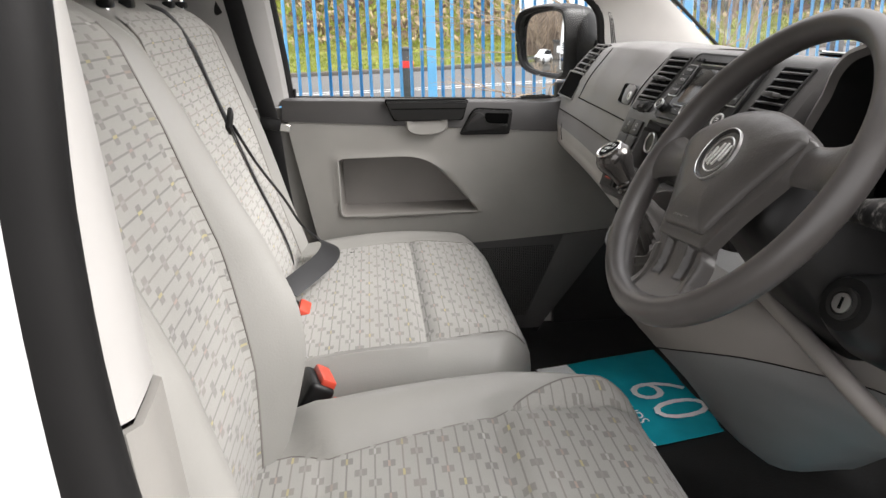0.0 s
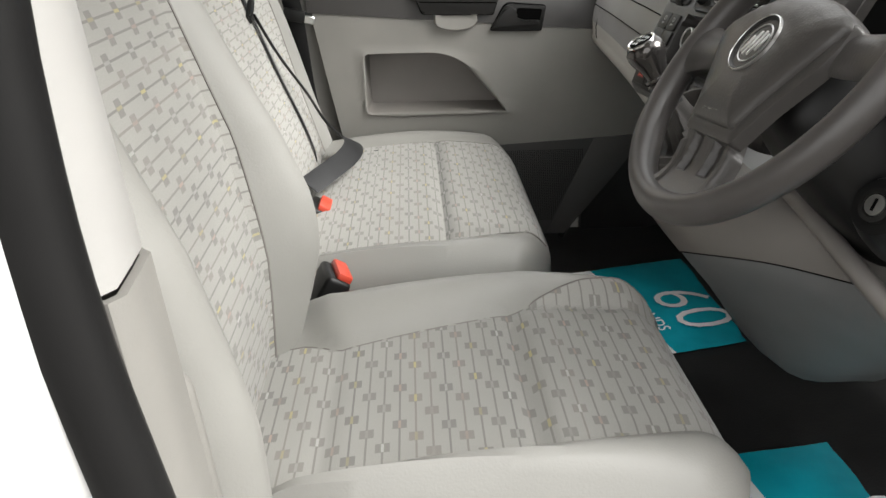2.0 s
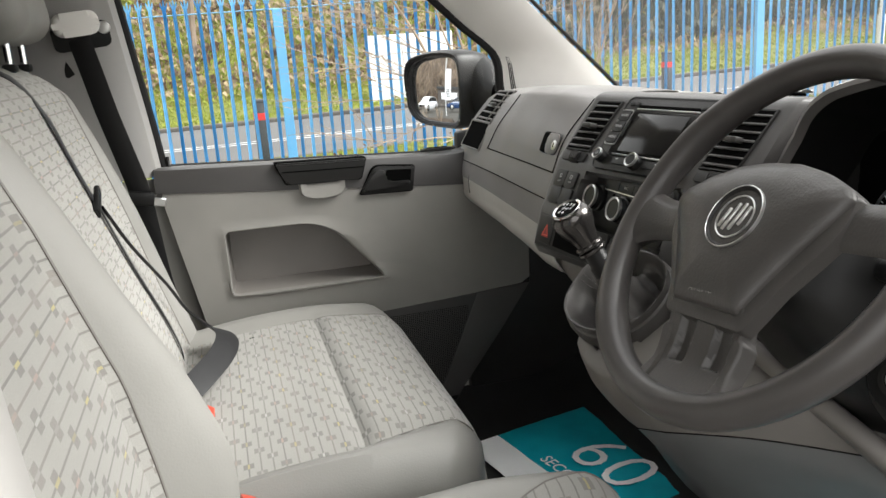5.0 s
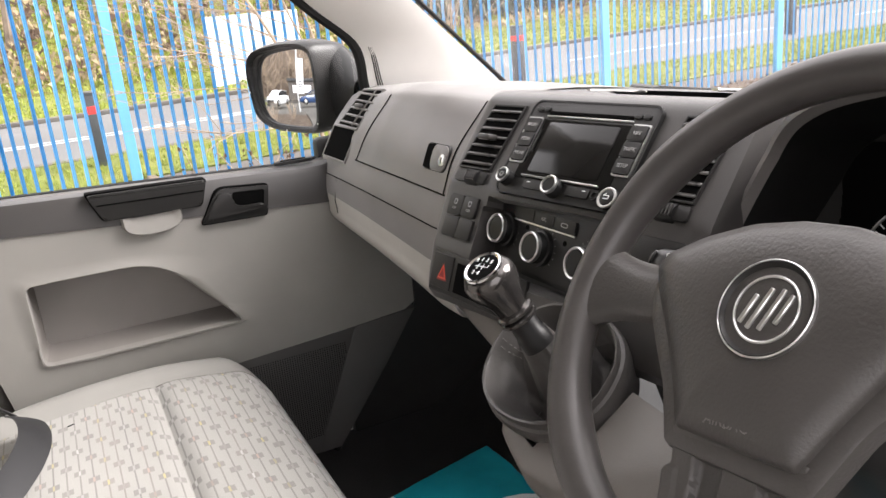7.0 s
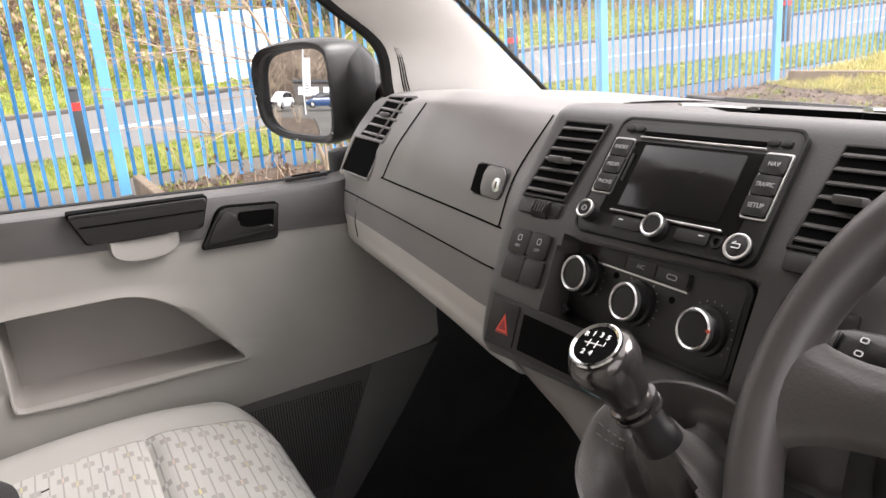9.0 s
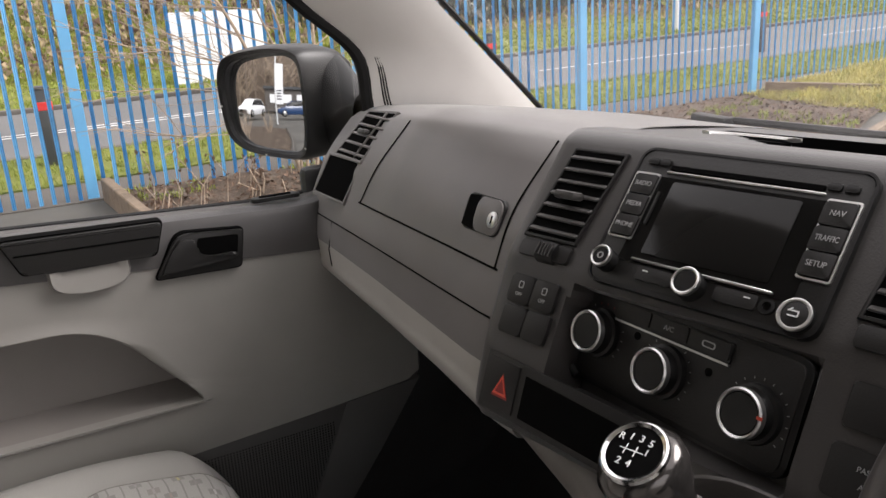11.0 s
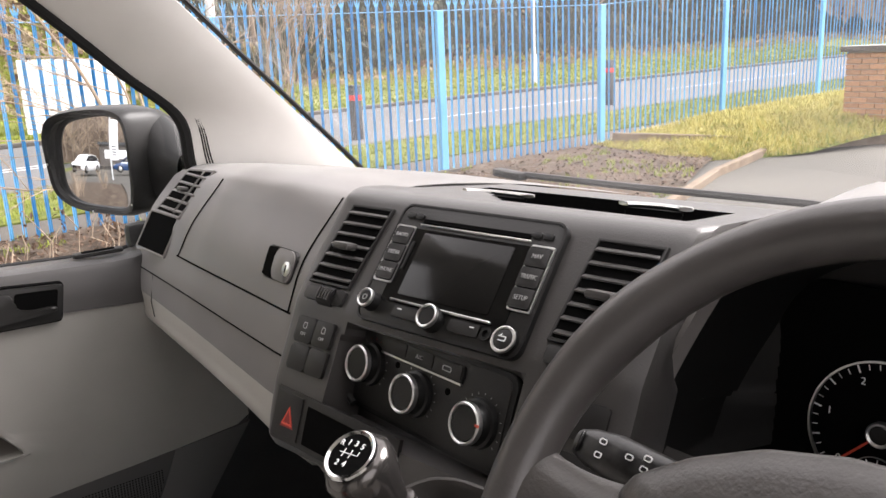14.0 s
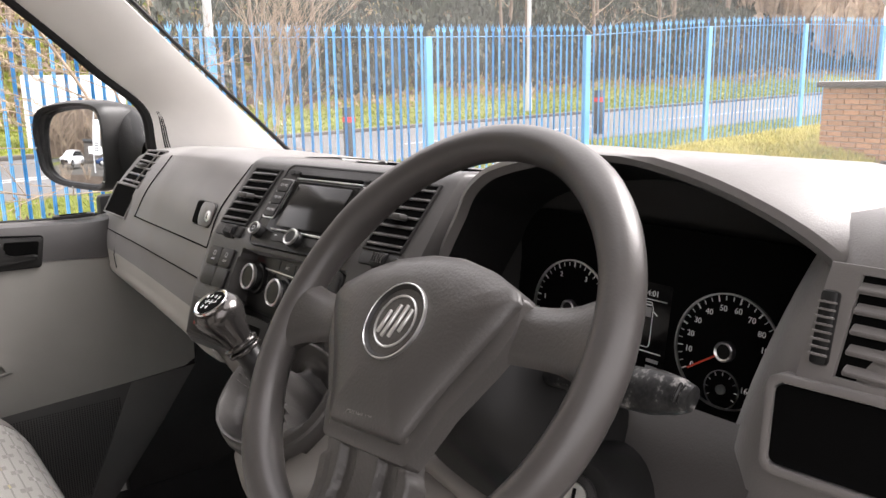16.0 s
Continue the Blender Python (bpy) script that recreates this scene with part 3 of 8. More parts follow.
# ---- passenger door ----
def door():
    Y = 0.722
    d = thing("door_1", "pale grey van door trim with dark grey upper band, closed", "door", (-0.24, 0.78, 0.0), kind="structure")

    def bow(x, z):
        """Depth of the trim's face: gently bowed."""
        return Y - 0.010 * math.sin(math.pi * min(max((z - 0.05) / 0.55, 0), 1)) + 0.02 * max(0, x - 0.04)

    def zband(x):
        return 0.567 - 0.051 * (x + 0.56) / 0.645

    # main pale panel with the pocket cut out of it
    pocket = lerp_pts([*(pk := fillet([(-0.449, 0.331), (-0.449, 0.471), (-0.235, 0.470), (-0.112, 0.329)], [0.012, 0.012, 0.060, 0.012])), pk[0]], 97)[:-1]
    cx, cz = -0.29, 0.40
    rimpoly = [(-0.503, 0.225), (-0.568, zband(-0.568)), (0.245, zband(0.245)), (0.243, 0.262), (0.115, 0.254)]

    def rim(px, pz):
        """Where the way from the pocket's middle through a point meets the panel's outline."""
        d_ = Vector((px - cx, pz - cz))
        best = 9.0
        for a, b_ in zip(rimpoly, rimpoly[1:] + rimpoly[:1]):
            a, e = Vector(a) - Vector((cx, cz)), Vector(b_) - Vector(a)
            den = d_.x * e.y - d_.y * e.x
            if abs(den) < 1e-9:
                continue
            t, u = (a.x * e.y - a.y * e.x) / den, (a.x * d_.y - a.y * d_.x) / den
            if t > 0 and -1e-6 <= u <= 1 + 1e-6:
                best = min(best, t)
        return cx + d_.x * best, cz + d_.y * best

    rows = [[] for _ in range(9)]
    for px, pz in pocket:
        rx, rz = rim(px, pz)
        for k, (t, o) in enumerate(((0.0, 0.010), (0.008, 0.0), (0.02, -0.006), (0.05, -0.006), (0.09, 0.0), (0.3, 0), (0.55, 0), (0.8, 0), (1.0, 0))):
            x, z = px + (rx - px) * t, pz + (rz - pz) * t
            low = 1.0 if pz < 0.36 else 0.35
            rows[k].append((x, bow(x, z) + (o * low if o < 0 else o), z))
    b = grid(rows, close=True)
    inner = [(cx + (px - cx) * 0.95, Y + 0.060, cz + (pz - cz) * 0.90 + 0.004) for px, pz in pocket]
    mid = [(cx + (px - cx) * 0.985, Y + 0.030, cz + (pz - cz) * 0.97) for px, pz in pocket]
    b2 = grid([rows[0], mid, inner], close=True)
    b2.verts.ensure_lookup_table()
    b2.faces.new([b2.verts[len(b2.verts) - len(pocket) + i] for i in range(len(pocket))])
    tpart("trim_panel", b, BEIGE, d)
    tpart("door_pocket", b2, TAUPE, d, "recessed storage pocket")
    # dark band up to the sill
    rows = []
    for x in np.linspace(-0.575, 0.19, 24):
        zb = zband(x)
        zt = 0.618 - 0.030 * (x + 0.56) / 0.645 + 0.05 * max(0, (x - 0.06) / 0.13) ** 2
        rows.append([(x, bow(x, zb) + 0.012, zb - 0.004), (x, bow(x, zb) - 0.003, zb + 0.001), (x, Y - 0.004, zb + 0.02), (x, Y + 0.002, zt - 0.012), (x, Y + 0.008, zt - 0.003), (x, Y + 0.022, zt + 0.001), (x, Y + 0.072, zt - 0.002), (x, Y + 0.085, zt - 0.012)])
    tpart("upper_band", grid(rows), CENTRE, d, "dark grey upper door trim")
    # window channel seal
    pts = [(x, Y + 0.082, 0.612 - 0.030 * (x + 0.56) / 0.645 + 0.05 * max(0, (x - 0.06) / 0.13) ** 2) for x in np.linspace(-0.57, 0.19, 20)]
    tpart("channel_seal", tube(pts, 0.007, 8), RUBBER, d, "black window channel seal")
    # lower dark speaker panel
    out = [(-0.47, 0.0), (-0.002, 0.0), (0.110, 0.2525), (-0.503, 0.228)]
    fm = frame_m((0, Y - 0.006, 0), (1, 0, 0), (0, 0, 1))
    # front corner of the trim, its colour darkened for the dashboard's shadow
    tpart("shaded_corner", plate([(0.108, 0.2535), (0.243, 0.2615), (0.165, 0.155), (0.045, 0.0), (-0.004, 0.0)], -0.02, 0.004, 0.003, fm), RIB, d, "grey lower corner of the trim, darkened for the dashboard's shadow")
    tpart("speaker_panel", plate([(x, z) for x, z in out], -0.02, 0.002, 0.002, fm), RIB, d, "dark perforated lower panel")
    bars = bmesh.new()
    for i, j in product(range(46), range(44)):
        x, z = -0.135 + i * 0.0048, 0.04 + j * 0.0044
        if x < 0.005 + (z - 0.03) * 0.45 and z < 0.225:
            v = [bars.verts.new((x + a * 0.0012, Y - 0.0086, z + c * 0.0012)) for a, c in ((-1, -1), (1, -1), (1, 1), (-1, 1))]
            bars.faces.new(v)
    tpart("perforation", bars, VOID, d)
    tpart("door_seal", tube(spline([(0.25, Y + 0.03, 0.47), (0.248, Y + 0.024, 0.31), (0.242, Y + 0.022, 0.255), (0.168, Y + 0.02, 0.160), (0.092, Y + 0.02, 0.068), (0.04, Y + 0.02, -0.02)], 24), 0.009, 8), RUBBER, d, "black rubber door seal")
    # flush padded pull with a pale hand scoop below it
    fm = frame_m((0, Y - 0.008, 0), (1, 0, 0), (0, 0, 1))
    pull = fillet([(-0.309, 0.561), (-0.147, 0.557), (-0.133, 0.601), (-0.329, 0.607)], 0.006)
    tpart("pull_gap", plate([((x + 0.230) * 1.03 - 0.230, (z - 0.581) * 1.10 + 0.581) for x, z in pull], -0.02, 0.0025, 0.001, fm), VOID, d)
    tpart("pull_handle", plate(pull, -0.02, 0.0095, 0.004, fm), CHARCOAL, d, "dark padded door pull")
    tpart("pull_crease", tube([(-0.316, Y - 0.0178, 0.588), (-0.25, Y - 0.0178, 0.586), (-0.140, Y - 0.0178, 0.583)], 0.0012, 5), VOID, d)
    rows = []
    for i in range(25):
        a = math.pi * i / 24
        x, zz_ = -0.232 + 0.052 * math.cos(a), 0.558 - 0.037 * math.sin(a) ** 0.45
        rows.append([(x, Y - 0.004, zz_), (-0.232 + (x + 0.232) * 0.92, Y - 0.0165, 0.558 + (zz_ - 0.558) * 0.92), (-0.232 + (x + 0.232) * 0.80, Y - 0.0155, 0.558 + (zz_ - 0.558) * 0.72), (-0.232 + (x + 0.232) * 0.70, Y - 0.0135, 0.558 + (zz_ - 0.558) * 0.35), (-0.232 + (x + 0.232) * 0.66, Y - 0.012, 0.556)])
    tpart("scoop", grid(rows), BEIGE, d, "pale hand scoop")
    # latch handle in its bezel
    bez = fillet([(-0.152, 0.521), (-0.033, 0.518), (-0.024, 0.572), (-0.116, 0.580)], [0.008, 0.006, 0.006, 0.016])
    tpart("bezel_gap", plate([((x + 0.080) * 1.03 - 0.080, (z - 0.549) * 1.08 + 0.549) for x, z in bez], -0.02, 0.0025, 0.001, fm), VOID, d)
    hand = tpart("handle_bezel", plate(bez, -0.02, 0.006, 0.002, fm), CHARCOAL, d, "dark door latch bezel")
    # black plate on the bezel paints the shade of the hand hollow
    tpart("handle_shade", plate(fillet([(-0.095, 0.534), (-0.038, 0.534), (-0.032, 0.566), (-0.090, 0.570)], 0.005), 0.0, 0.0066, 0, fm), VOID, d)
    tpart("latch_handle", plate(spline([(-0.144, 0.527), (-0.118, 0.568), (-0.096, 0.569), (-0.092, 0.552), (-0.076, 0.543), (-0.042, 0.542), (-0.040, 0.534), (-0.076, 0.531), (-0.144, 0.527)], 44)[:-1], 0.004, 0.0105, 0.003, fm), CHARCOAL, d, "dark latch lever")
    # sill button, small side vent, lock pin
    tpart("demister_outlet", plate(outline(0.075, 0.022, 0.008), 0, 0.006, 0.002, frame_m((0.045, Y + 0.045, 0.594), (1, 0, 0.0), (0, 1, 0))), CHARCOAL, d)
    # the outlet's inner shade, painted as a black plate on top
    tpart("outlet_shade", plate(outline(0.050, 0.010, 0.004), 0, 0.0075, 0.001, frame_m((0.045, Y + 0.045, 0.594), (1, 0, 0.0), (0, 1, 0))), VOID, d)
    tpart("lock_pin", lathe([(0, 0.0), (0.0065, 0.0), (0.006, 0.004), (0.0035, 0.008), (0.0038, 0.022), (0.003, 0.024), (0, 0.0245)], 16, pose(-0.546, 0.776, 0.614)), BLACK, d, "black lock pin")
    # glass and frame
    ws = spline(W_EDGE, 30)
    frame_pts = [(-0.575, 0.800, 0.60), (-0.590, 0.795, 0.75), (-0.612, 0.775, 0.95), (-0.64, 0.745, 1.16)]
    tpart("window_frame", tube(frame_pts, 0.008, 8), RUBBER, d, "black rubber window run")
    gl = bmesh.new()
    pane = [(-0.60, 0.800, 0.59), (0.22, 0.800, 0.58), (0.22, 0.785, 0.80), (0.05, 0.772, 0.95), (-0.25, 0.742, 1.20), (-0.66, 0.742, 1.20)]
    gl.faces.new([gl.verts.new(p) for p in pane])
    g = tpart("pane", gl, GLASS, d, smooth=False)
    g.visible_shadow = False
    tpart("outer_skin", box(0.86, 0.05, 0.60, 0.02, m=pose(-0.20, 0.845, 0.21)), WHITE_PAINT, d, "white painted outer door skin")
    # inner kick panel ahead of the door, in the footwell
    k = part("wall_footwell", box(0.60, 0.03, 0.66, 0.01, m=pose(0.40, 0.80, 0.30)), FLOOR_RUBBER)
    tagged(k, "dark footwell side wall", "wall", kind="structure")
    return d


def wing_mirror():
    m = thing("wing_mirror", "black door mirror with a chamfered housing", "mirror", (0.13, 0.82, 0.64))
    # the housing's rim plane looks back and inwards
    mm = frame_m((0.100, 0.950, 0.717), (0.54, -0.84, 0.0), (0.02, -0.03, 1))
    rim = spline([(-0.092, 0.0), (-0.094, 0.045), (-0.080, 0.078), (-0.040, 0.092), (0.03, 0.098), (0.080, 0.090), (0.096, 0.062), (0.098, 0.0), (0.094, -0.062), (0.078, -0.088), (0.02, -0.088), (-0.045, -0.078), (-0.082, -0.050), (-0.092, 0.0)], 56)[:-1]
    rows = []
    for s, dz, sx in ((0.86, 0.004, 0), (0.90, 0.010, 0), (0.97, 0.012, 0), (1.0, 0.006, 0), (1.03, -0.008, 0), (1.02, -0.05, 0.01), (0.93, -0.09, 0.02), (0.74, -0.125, 0.03), (0.42, -0.145, 0.04), (0.02, -0.150, 0.05)):
        rows.append([mm @ Vector((x * s + sx, y * s, dz)) for x, y in rim])
    tpart("housing", grid(rows, close=True), BLACK, m)
    back = [mm @ Vector((x * 0.88, y * 0.88, -0.012)) for x, y in rim]
    front = [mm @ Vector((x * 0.86, y * 0.86, 0.004)) for x, y in rim]
    tpart("well", grid([front, back], close=True), BLACK, m)
    gl = mm @ pose(0, 0, 0, -3.0)
    rows = [[gl @ Vector((x * s, y * s, -0.003 - s * s * (x * x + y * y) / 2.6)) for x, y in rim] for s in np.linspace(0.865, 0.01, 14)]
    tpart("mirror_glass", grid(rows, close=True), MIRROR, m, "silvered convex mirror glass")
    rows = []
    for t in np.linspace(0, 1, 13):
        c_ = Vector((0.204, 0.930, 0.716)).lerp(Vector((0.224, 0.800, 0.700)), t)
        k = t * t * (3 - 2 * t)
        rx, rz = 0.046 - 0.020 * k, 0.088 - 0.052 * k
        rows.append([c_ + Vector((rx * math.copysign(abs(math.cos(a)) ** 0.8, math.cos(a)), 0, rz * math.copysign(abs(math.sin(a)) ** 0.8, math.sin(a)))) for a in np.linspace(0, 2 * math.pi, 33)[:-1]])
    tpart("foot", grid(rows, close=True), BLACK, m)
    for x, y in ((-0.088, 0.0), (0.0, -0.083), (0.086, -0.07)):
        tpart("water_drop", lathe([(0, 0), (0.0022, 0), (0.0016, 0.0012), (0, 0.0016)], 10, mm @ pose(x, y, 0.011)), SATIN, m)


# ---- dashboard ----
YAW = radians(9)
ST_O = Vector((0.124, 0.01, 0.0))
ST_U = Vector((math.sin(YAW), -math.cos(YAW), 0))
ST_N = Vector((-math.cos(YAW), -math.sin(YAW), 0))


def st(a, d, z):
    """A place on the centre stack: a to the driver's side, d towards the seats."""
    return ST_O + ST_U * a + ST_N * d + Vector((0, 0, z))


def st_face(a, z, tilt, d):
    """A pose on the stack's face: x to the driver's side, y up the face, leaning back by tilt degrees."""
    t = radians(tilt)
    up = -ST_N * math.sin(t) + Vector((0, 0, math.cos(t)))
    return frame_m(st(a, d, z), ST_U, up)


# pose of the heater panel: square to the van, leaning back
CLIM_M = frame_m((0.1225, 0.018, 0.579), (0.03, -1, 0), (math.tan(radians(20)), 0, 1))

# front profile of the dashboard: place (x, z) at stations along y
PROF = {
    0.760: [(0.52, 0.665), (0.34, 0.702), (0.225, 0.718), (0.180, 0.704), (0.138, 0.658), (0.112, 0.612), (0.096, 0.572), (0.090, 0.535), (0.092, 0.503)],
    0.640: [(0.56, 0.668), (0.36, 0.708), (0.225, 0.728), (0.172, 0.714), (0.130, 0.662), (0.108, 0.612), (0.092, 0.572), (0.086, 0.535), (0.088, 0.501)],
    0.500: [(0.60, 0.670), (0.38, 0.714), (0.222, 0.736), (0.164, 0.722), (0.124, 0.662), (0.104, 0.611), (0.089, 0.570), (0.083, 0.530), (0.086, 0.496)],
    0.360: [(0.63, 0.670), (0.40, 0.717), (0.238, 0.738), (0.172, 0.724), (0.126, 0.660), (0.104, 0.608), (0.088, 0.565), (0.080, 0.522), (0.084, 0.487)],
    0.255: [(0.64, 0.670), (0.42, 0.713), (0.258, 0.732), (0.188, 0.722), (0.132, 0.660), (0.106, 0.604), (0.089, 0.560), (0.078, 0.515), (0.082, 0.477)],
}


def dash_prof(y):
    ks = sorted(PROF)
    return [tuple(np.interp(y, ks, [PROF[k][i][c] for k in ks]) for c in (0, 1)) for i in range(9)]


def dashboard():
    d = thing("dashboard", "dark grey moulded van dashboard with air vents and glovebox", "dashboard", (0.3, 0.0, 0.45))
    ys = np.linspace(0.765, 0.196, 28)
    rows, low = [], []
    for y in ys:
        p = dash_prof(min(y, 0.76))
        up = spline(p[:4], 10)[:-1] + spline(p[3:], 16)
        rows.append([(x, y, z) for x, z in up[:-3]])
        x, z = p[8]
        h = np.interp(y, (0.255, 0.76), (0.036, 0.024))
        low.append([(q[0] + 0.0008, y, q[1]) for q in up[-4:-1]] + [(x + 0.0005, y, z + 0.003), (x - 0.001, y, z - 0.002), (x + 0.002, y, z - h * 0.5), (x + 0.012, y, z - h), (x + 0.05, y, z - h - 0.016), (x + 0.20, y, z - h - 0.02), (0.55, y, z - h - 0.02)])
    tpart("passenger_fascia", grid(rows), DARK, d)
    tpart("pale_lower_strip", grid(low), STRIP, d, "pale grey lower edge")
    # seam grooves: under the glovebox and between the two lower pieces
    def groove(y0, y1, i, w=0.0010, f=0.0, steps=24):
        pts = []
        for y in np.linspace(y0, y1, steps):
            p = dash_prof(y)
            x, z = np.array(p[i]) * (1 - f) + np.array(p[i + 1]) * f
            pts.append((x - 0.0002, y, z))
        return tube(pts, w, 6)
    tpart("joint", groove(0.758, 0.206, 6), VOID, d)
    tpart("joint", groove(0.585, 0.240, 5, 0.0012), VOID, d)
    # glovebox edges up the face
    for y in (0.580, 0.245):
        pts = []
        for k in range(26):
            yk = y
            for _ in range(3):
                x, z = spline(dash_prof(yk)[3:6], 26)[k]
                yk = y - (0.055 if y > 0.4 else 0.0) * max(0, (z - 0.61) / 0.12)
            pts.append((x - 0.0006, yk, z + 0.0005))
        tpart("joint", tube(pts, 0.0010, 6), VOID, d)
    tpart("joint", tube([(dash_prof(0.66)[6][0], 0.66, dash_prof(0.66)[6][1]), (dash_prof(0.66)[7][0] - 0.001, 0.665, 0.53), (dash_prof(0.66)[8][0], 0.668, 0.503)], 0.0008, 5), VOID, d)
    # glovebox latch: recess as a plate of painted shade, flap and round lock
    gm = frame_m((0.1245, 0.290, 0.648), (0.02, -1, 0), (0.42, 0, 1)) @ pose(0, 0, 0.0018) @ Matrix.Diagonal((0.88, 0.88, 1, 1))
    lid = tpart("glovebox_latch", plate(outline(0.078, 0.045, 0.012), -0.006, 0.0008, 0.0004, gm @ pose(0.0, 0, 0)), CHARCOAL, d, "dark latch with a round metal lock")
    tpart("finger_shade", plate([(-0.038, -0.019), (-0.012, -0.0215), (-0.012, 0.0215), (-0.036, 0.019)], 0.0, 0.0012, 0, gm), VOID, lid)
    tpart("flap", plate(outline(0.051, 0.0425, 0.013), 0.0, 0.0028, 0.0014, gm @ pose(0.0125, 0, 0)), DARK, lid)
    tpart("lock", lathe([(0, 0.001), (0.0098, 0.001), (0.0098, 0.0036), (0.0088, 0.0042), (0, 0.0042)], 28, gm @ pose(0.025, -0.003, 0)), SATIN, lid, "bright metal lock")
    tpart("keyhole", box(0.0022, 0.010, 0.001, m=gm @ pose(0.025, -0.003, 0.0042)), VOID, lid)

    # outer passenger vent and the open slot below it
    def face_m(y, z, yaw=0.0):
        p = dash_prof(y)
        zs = [q[1] for q in p[3:]][::-1]
        xs = [q[0] for q in p[3:]][::-1]
        x = np.interp(z, zs, xs)
        x2 = np.interp(z + 0.02, zs, xs)
        return frame_m((x, y, z), (yaw, -1, 0), (x2 - x, 0, 0.02))
    vm = face_m(0.642, 0.690, 0.10) @ pose(0, 0, 0.004)
    hole = [(-0.052, -0.036), (0.024, -0.040), (0.046, 0.038), (-0.024, 0.036)]
    v = tpart("end_vent", ring_plate([(x * 1.09, y * 1.10) for x, y in hole], hole, -0.006, 0.0014, vm, 0.0006), DARK, d, "slatted side air vent")
    # flat black plate behind the slats paints the shade inside the vent
    tpart("vent_shade", plate(hole, -0.004, 0.0004, 0, vm), VOID, v)
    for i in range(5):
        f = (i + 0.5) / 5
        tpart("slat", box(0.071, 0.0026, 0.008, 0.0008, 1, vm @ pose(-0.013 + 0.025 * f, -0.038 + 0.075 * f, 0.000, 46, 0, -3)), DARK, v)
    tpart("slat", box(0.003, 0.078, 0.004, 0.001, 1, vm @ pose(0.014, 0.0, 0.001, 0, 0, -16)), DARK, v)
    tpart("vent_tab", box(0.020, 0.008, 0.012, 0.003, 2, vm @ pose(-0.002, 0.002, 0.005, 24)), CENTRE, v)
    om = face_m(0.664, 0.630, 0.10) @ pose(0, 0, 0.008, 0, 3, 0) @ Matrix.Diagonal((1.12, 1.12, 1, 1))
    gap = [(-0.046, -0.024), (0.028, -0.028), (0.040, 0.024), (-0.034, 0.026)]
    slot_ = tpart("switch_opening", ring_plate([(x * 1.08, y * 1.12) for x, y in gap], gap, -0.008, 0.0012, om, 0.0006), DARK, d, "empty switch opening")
    # black plate paints the opening's inner shade
    tpart("opening_shade", plate(gap, -0.010, 0.0002, 0, om), VOID, slot_)

    # centre surround: skin over the stack, sunk where the heater panel sits
    prof = [(-0.46, 0.676), (-0.30, 0.716), (-0.155, 0.731), (-0.112, 0.7355), (-0.098, 0.7345), (-0.086, 0.729), (-0.046, 0.681), (-0.006, 0.632), (0.000, 0.618), (0.017, 0.586), (0.034, 0.554), (0.046, 0.520), (0.051, 0.498), (0.044, 0.484), (0.0, 0.476)]
    dense = lerp_pts(prof, 110)
    aa = [-0.207, -0.2068, -0.2035, -0.198] + list(np.linspace(-0.192, 0.186, 77)) + [0.196, 0.204, 0.208, 0.208]
    ff = [0.10, 0.02, 0.004, 0.001] + [0] * 77 + [0.001, 0.006, 0.02, 0.06]
    rows = []
    for a, f in zip(aa, ff):
        row = []
        for dd, z in dense:
            inset = 0.008 * min(1, max(0, (0.62 - z) / 0.10)) if a < 0 else 0
            a2 = a + inset * (-a / 0.207 if a < 0 else 0)
            p = st(a2, dd - f, z - 0.15 * f)
            if -0.112 < a2 < 0.104 and 0.536 < z < 0.622:
                q = CLIM_M.inverted() @ p
                p = CLIM_M @ Vector((q.x, q.y, -0.006))
            # open tray sunk behind the ridge, drawn to a point at its passenger end
            near_ = -0.128 - 0.10 * max(0, (-0.01 - a) / 0.11)
            if 0.178 > a > -0.115 and -0.236 + 0.10 * max(0, a) < dd < near_:
                p.z -= 0.034
            row.append(p)
        rows.append(row)
    b = grid(rows)
    # sunk tray faces turn black: the recess's shade is put into the colour
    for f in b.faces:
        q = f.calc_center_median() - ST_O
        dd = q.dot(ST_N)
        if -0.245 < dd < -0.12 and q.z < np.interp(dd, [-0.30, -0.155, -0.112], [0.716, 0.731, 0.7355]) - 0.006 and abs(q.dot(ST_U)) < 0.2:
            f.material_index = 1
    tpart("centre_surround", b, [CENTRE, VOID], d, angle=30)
    tm = frame_m(st(0.0, -0.165, 0.7305), ST_U, -ST_N + Vector((0, 0, -0.15)))
    for cxx, cyy, lift, hw in ((-0.062, 0.010, 0.001, 0.044), (0.140, -0.022, 0.006, 0.030)):
        pts = [tm @ Vector((cxx + hw * math.cos(a), cyy + 0.022 * math.sin(a), lift)) for a in np.linspace(0.1, math.pi - 0.1, 18)]
        tpart("cup_rim", tube(pts, 0.0045, 8, flat=(0.012, 0.004)), SATIN, d, "silver cup rim")
        # flat black half-oval paints the shade below the rim
        tpart("cup_shade", plate([(cxx + (hw - 0.002) * math.cos(a), cyy + 0.020 * math.sin(a)) for a in np.linspace(0, math.pi, 20)], lift - 0.006, lift - 0.003, 0, tm), VOID, d, "cup opening as a flat plate of painted shade")

    # centre vents
    def centre_vent(a):
        m = st_face(a, 0.685, 39.5, -0.0478)
        pts = [(-0.034, -0.044), (0.024, -0.044), (0.033, 0.045), (-0.024, 0.045)]
        v = tpart("centre_vent", ring_plate([(x * 1.10, y * 1.07) for x, y in pts], pts, -0.004, 0.0022, m, 0.001), CHARCOAL, d, "slatted air vent")
        # shade between the slats, painted as a thin black plate
        tpart("vent_shade", plate(pts, -0.002, 0.0012, 0, m), VOID, v)
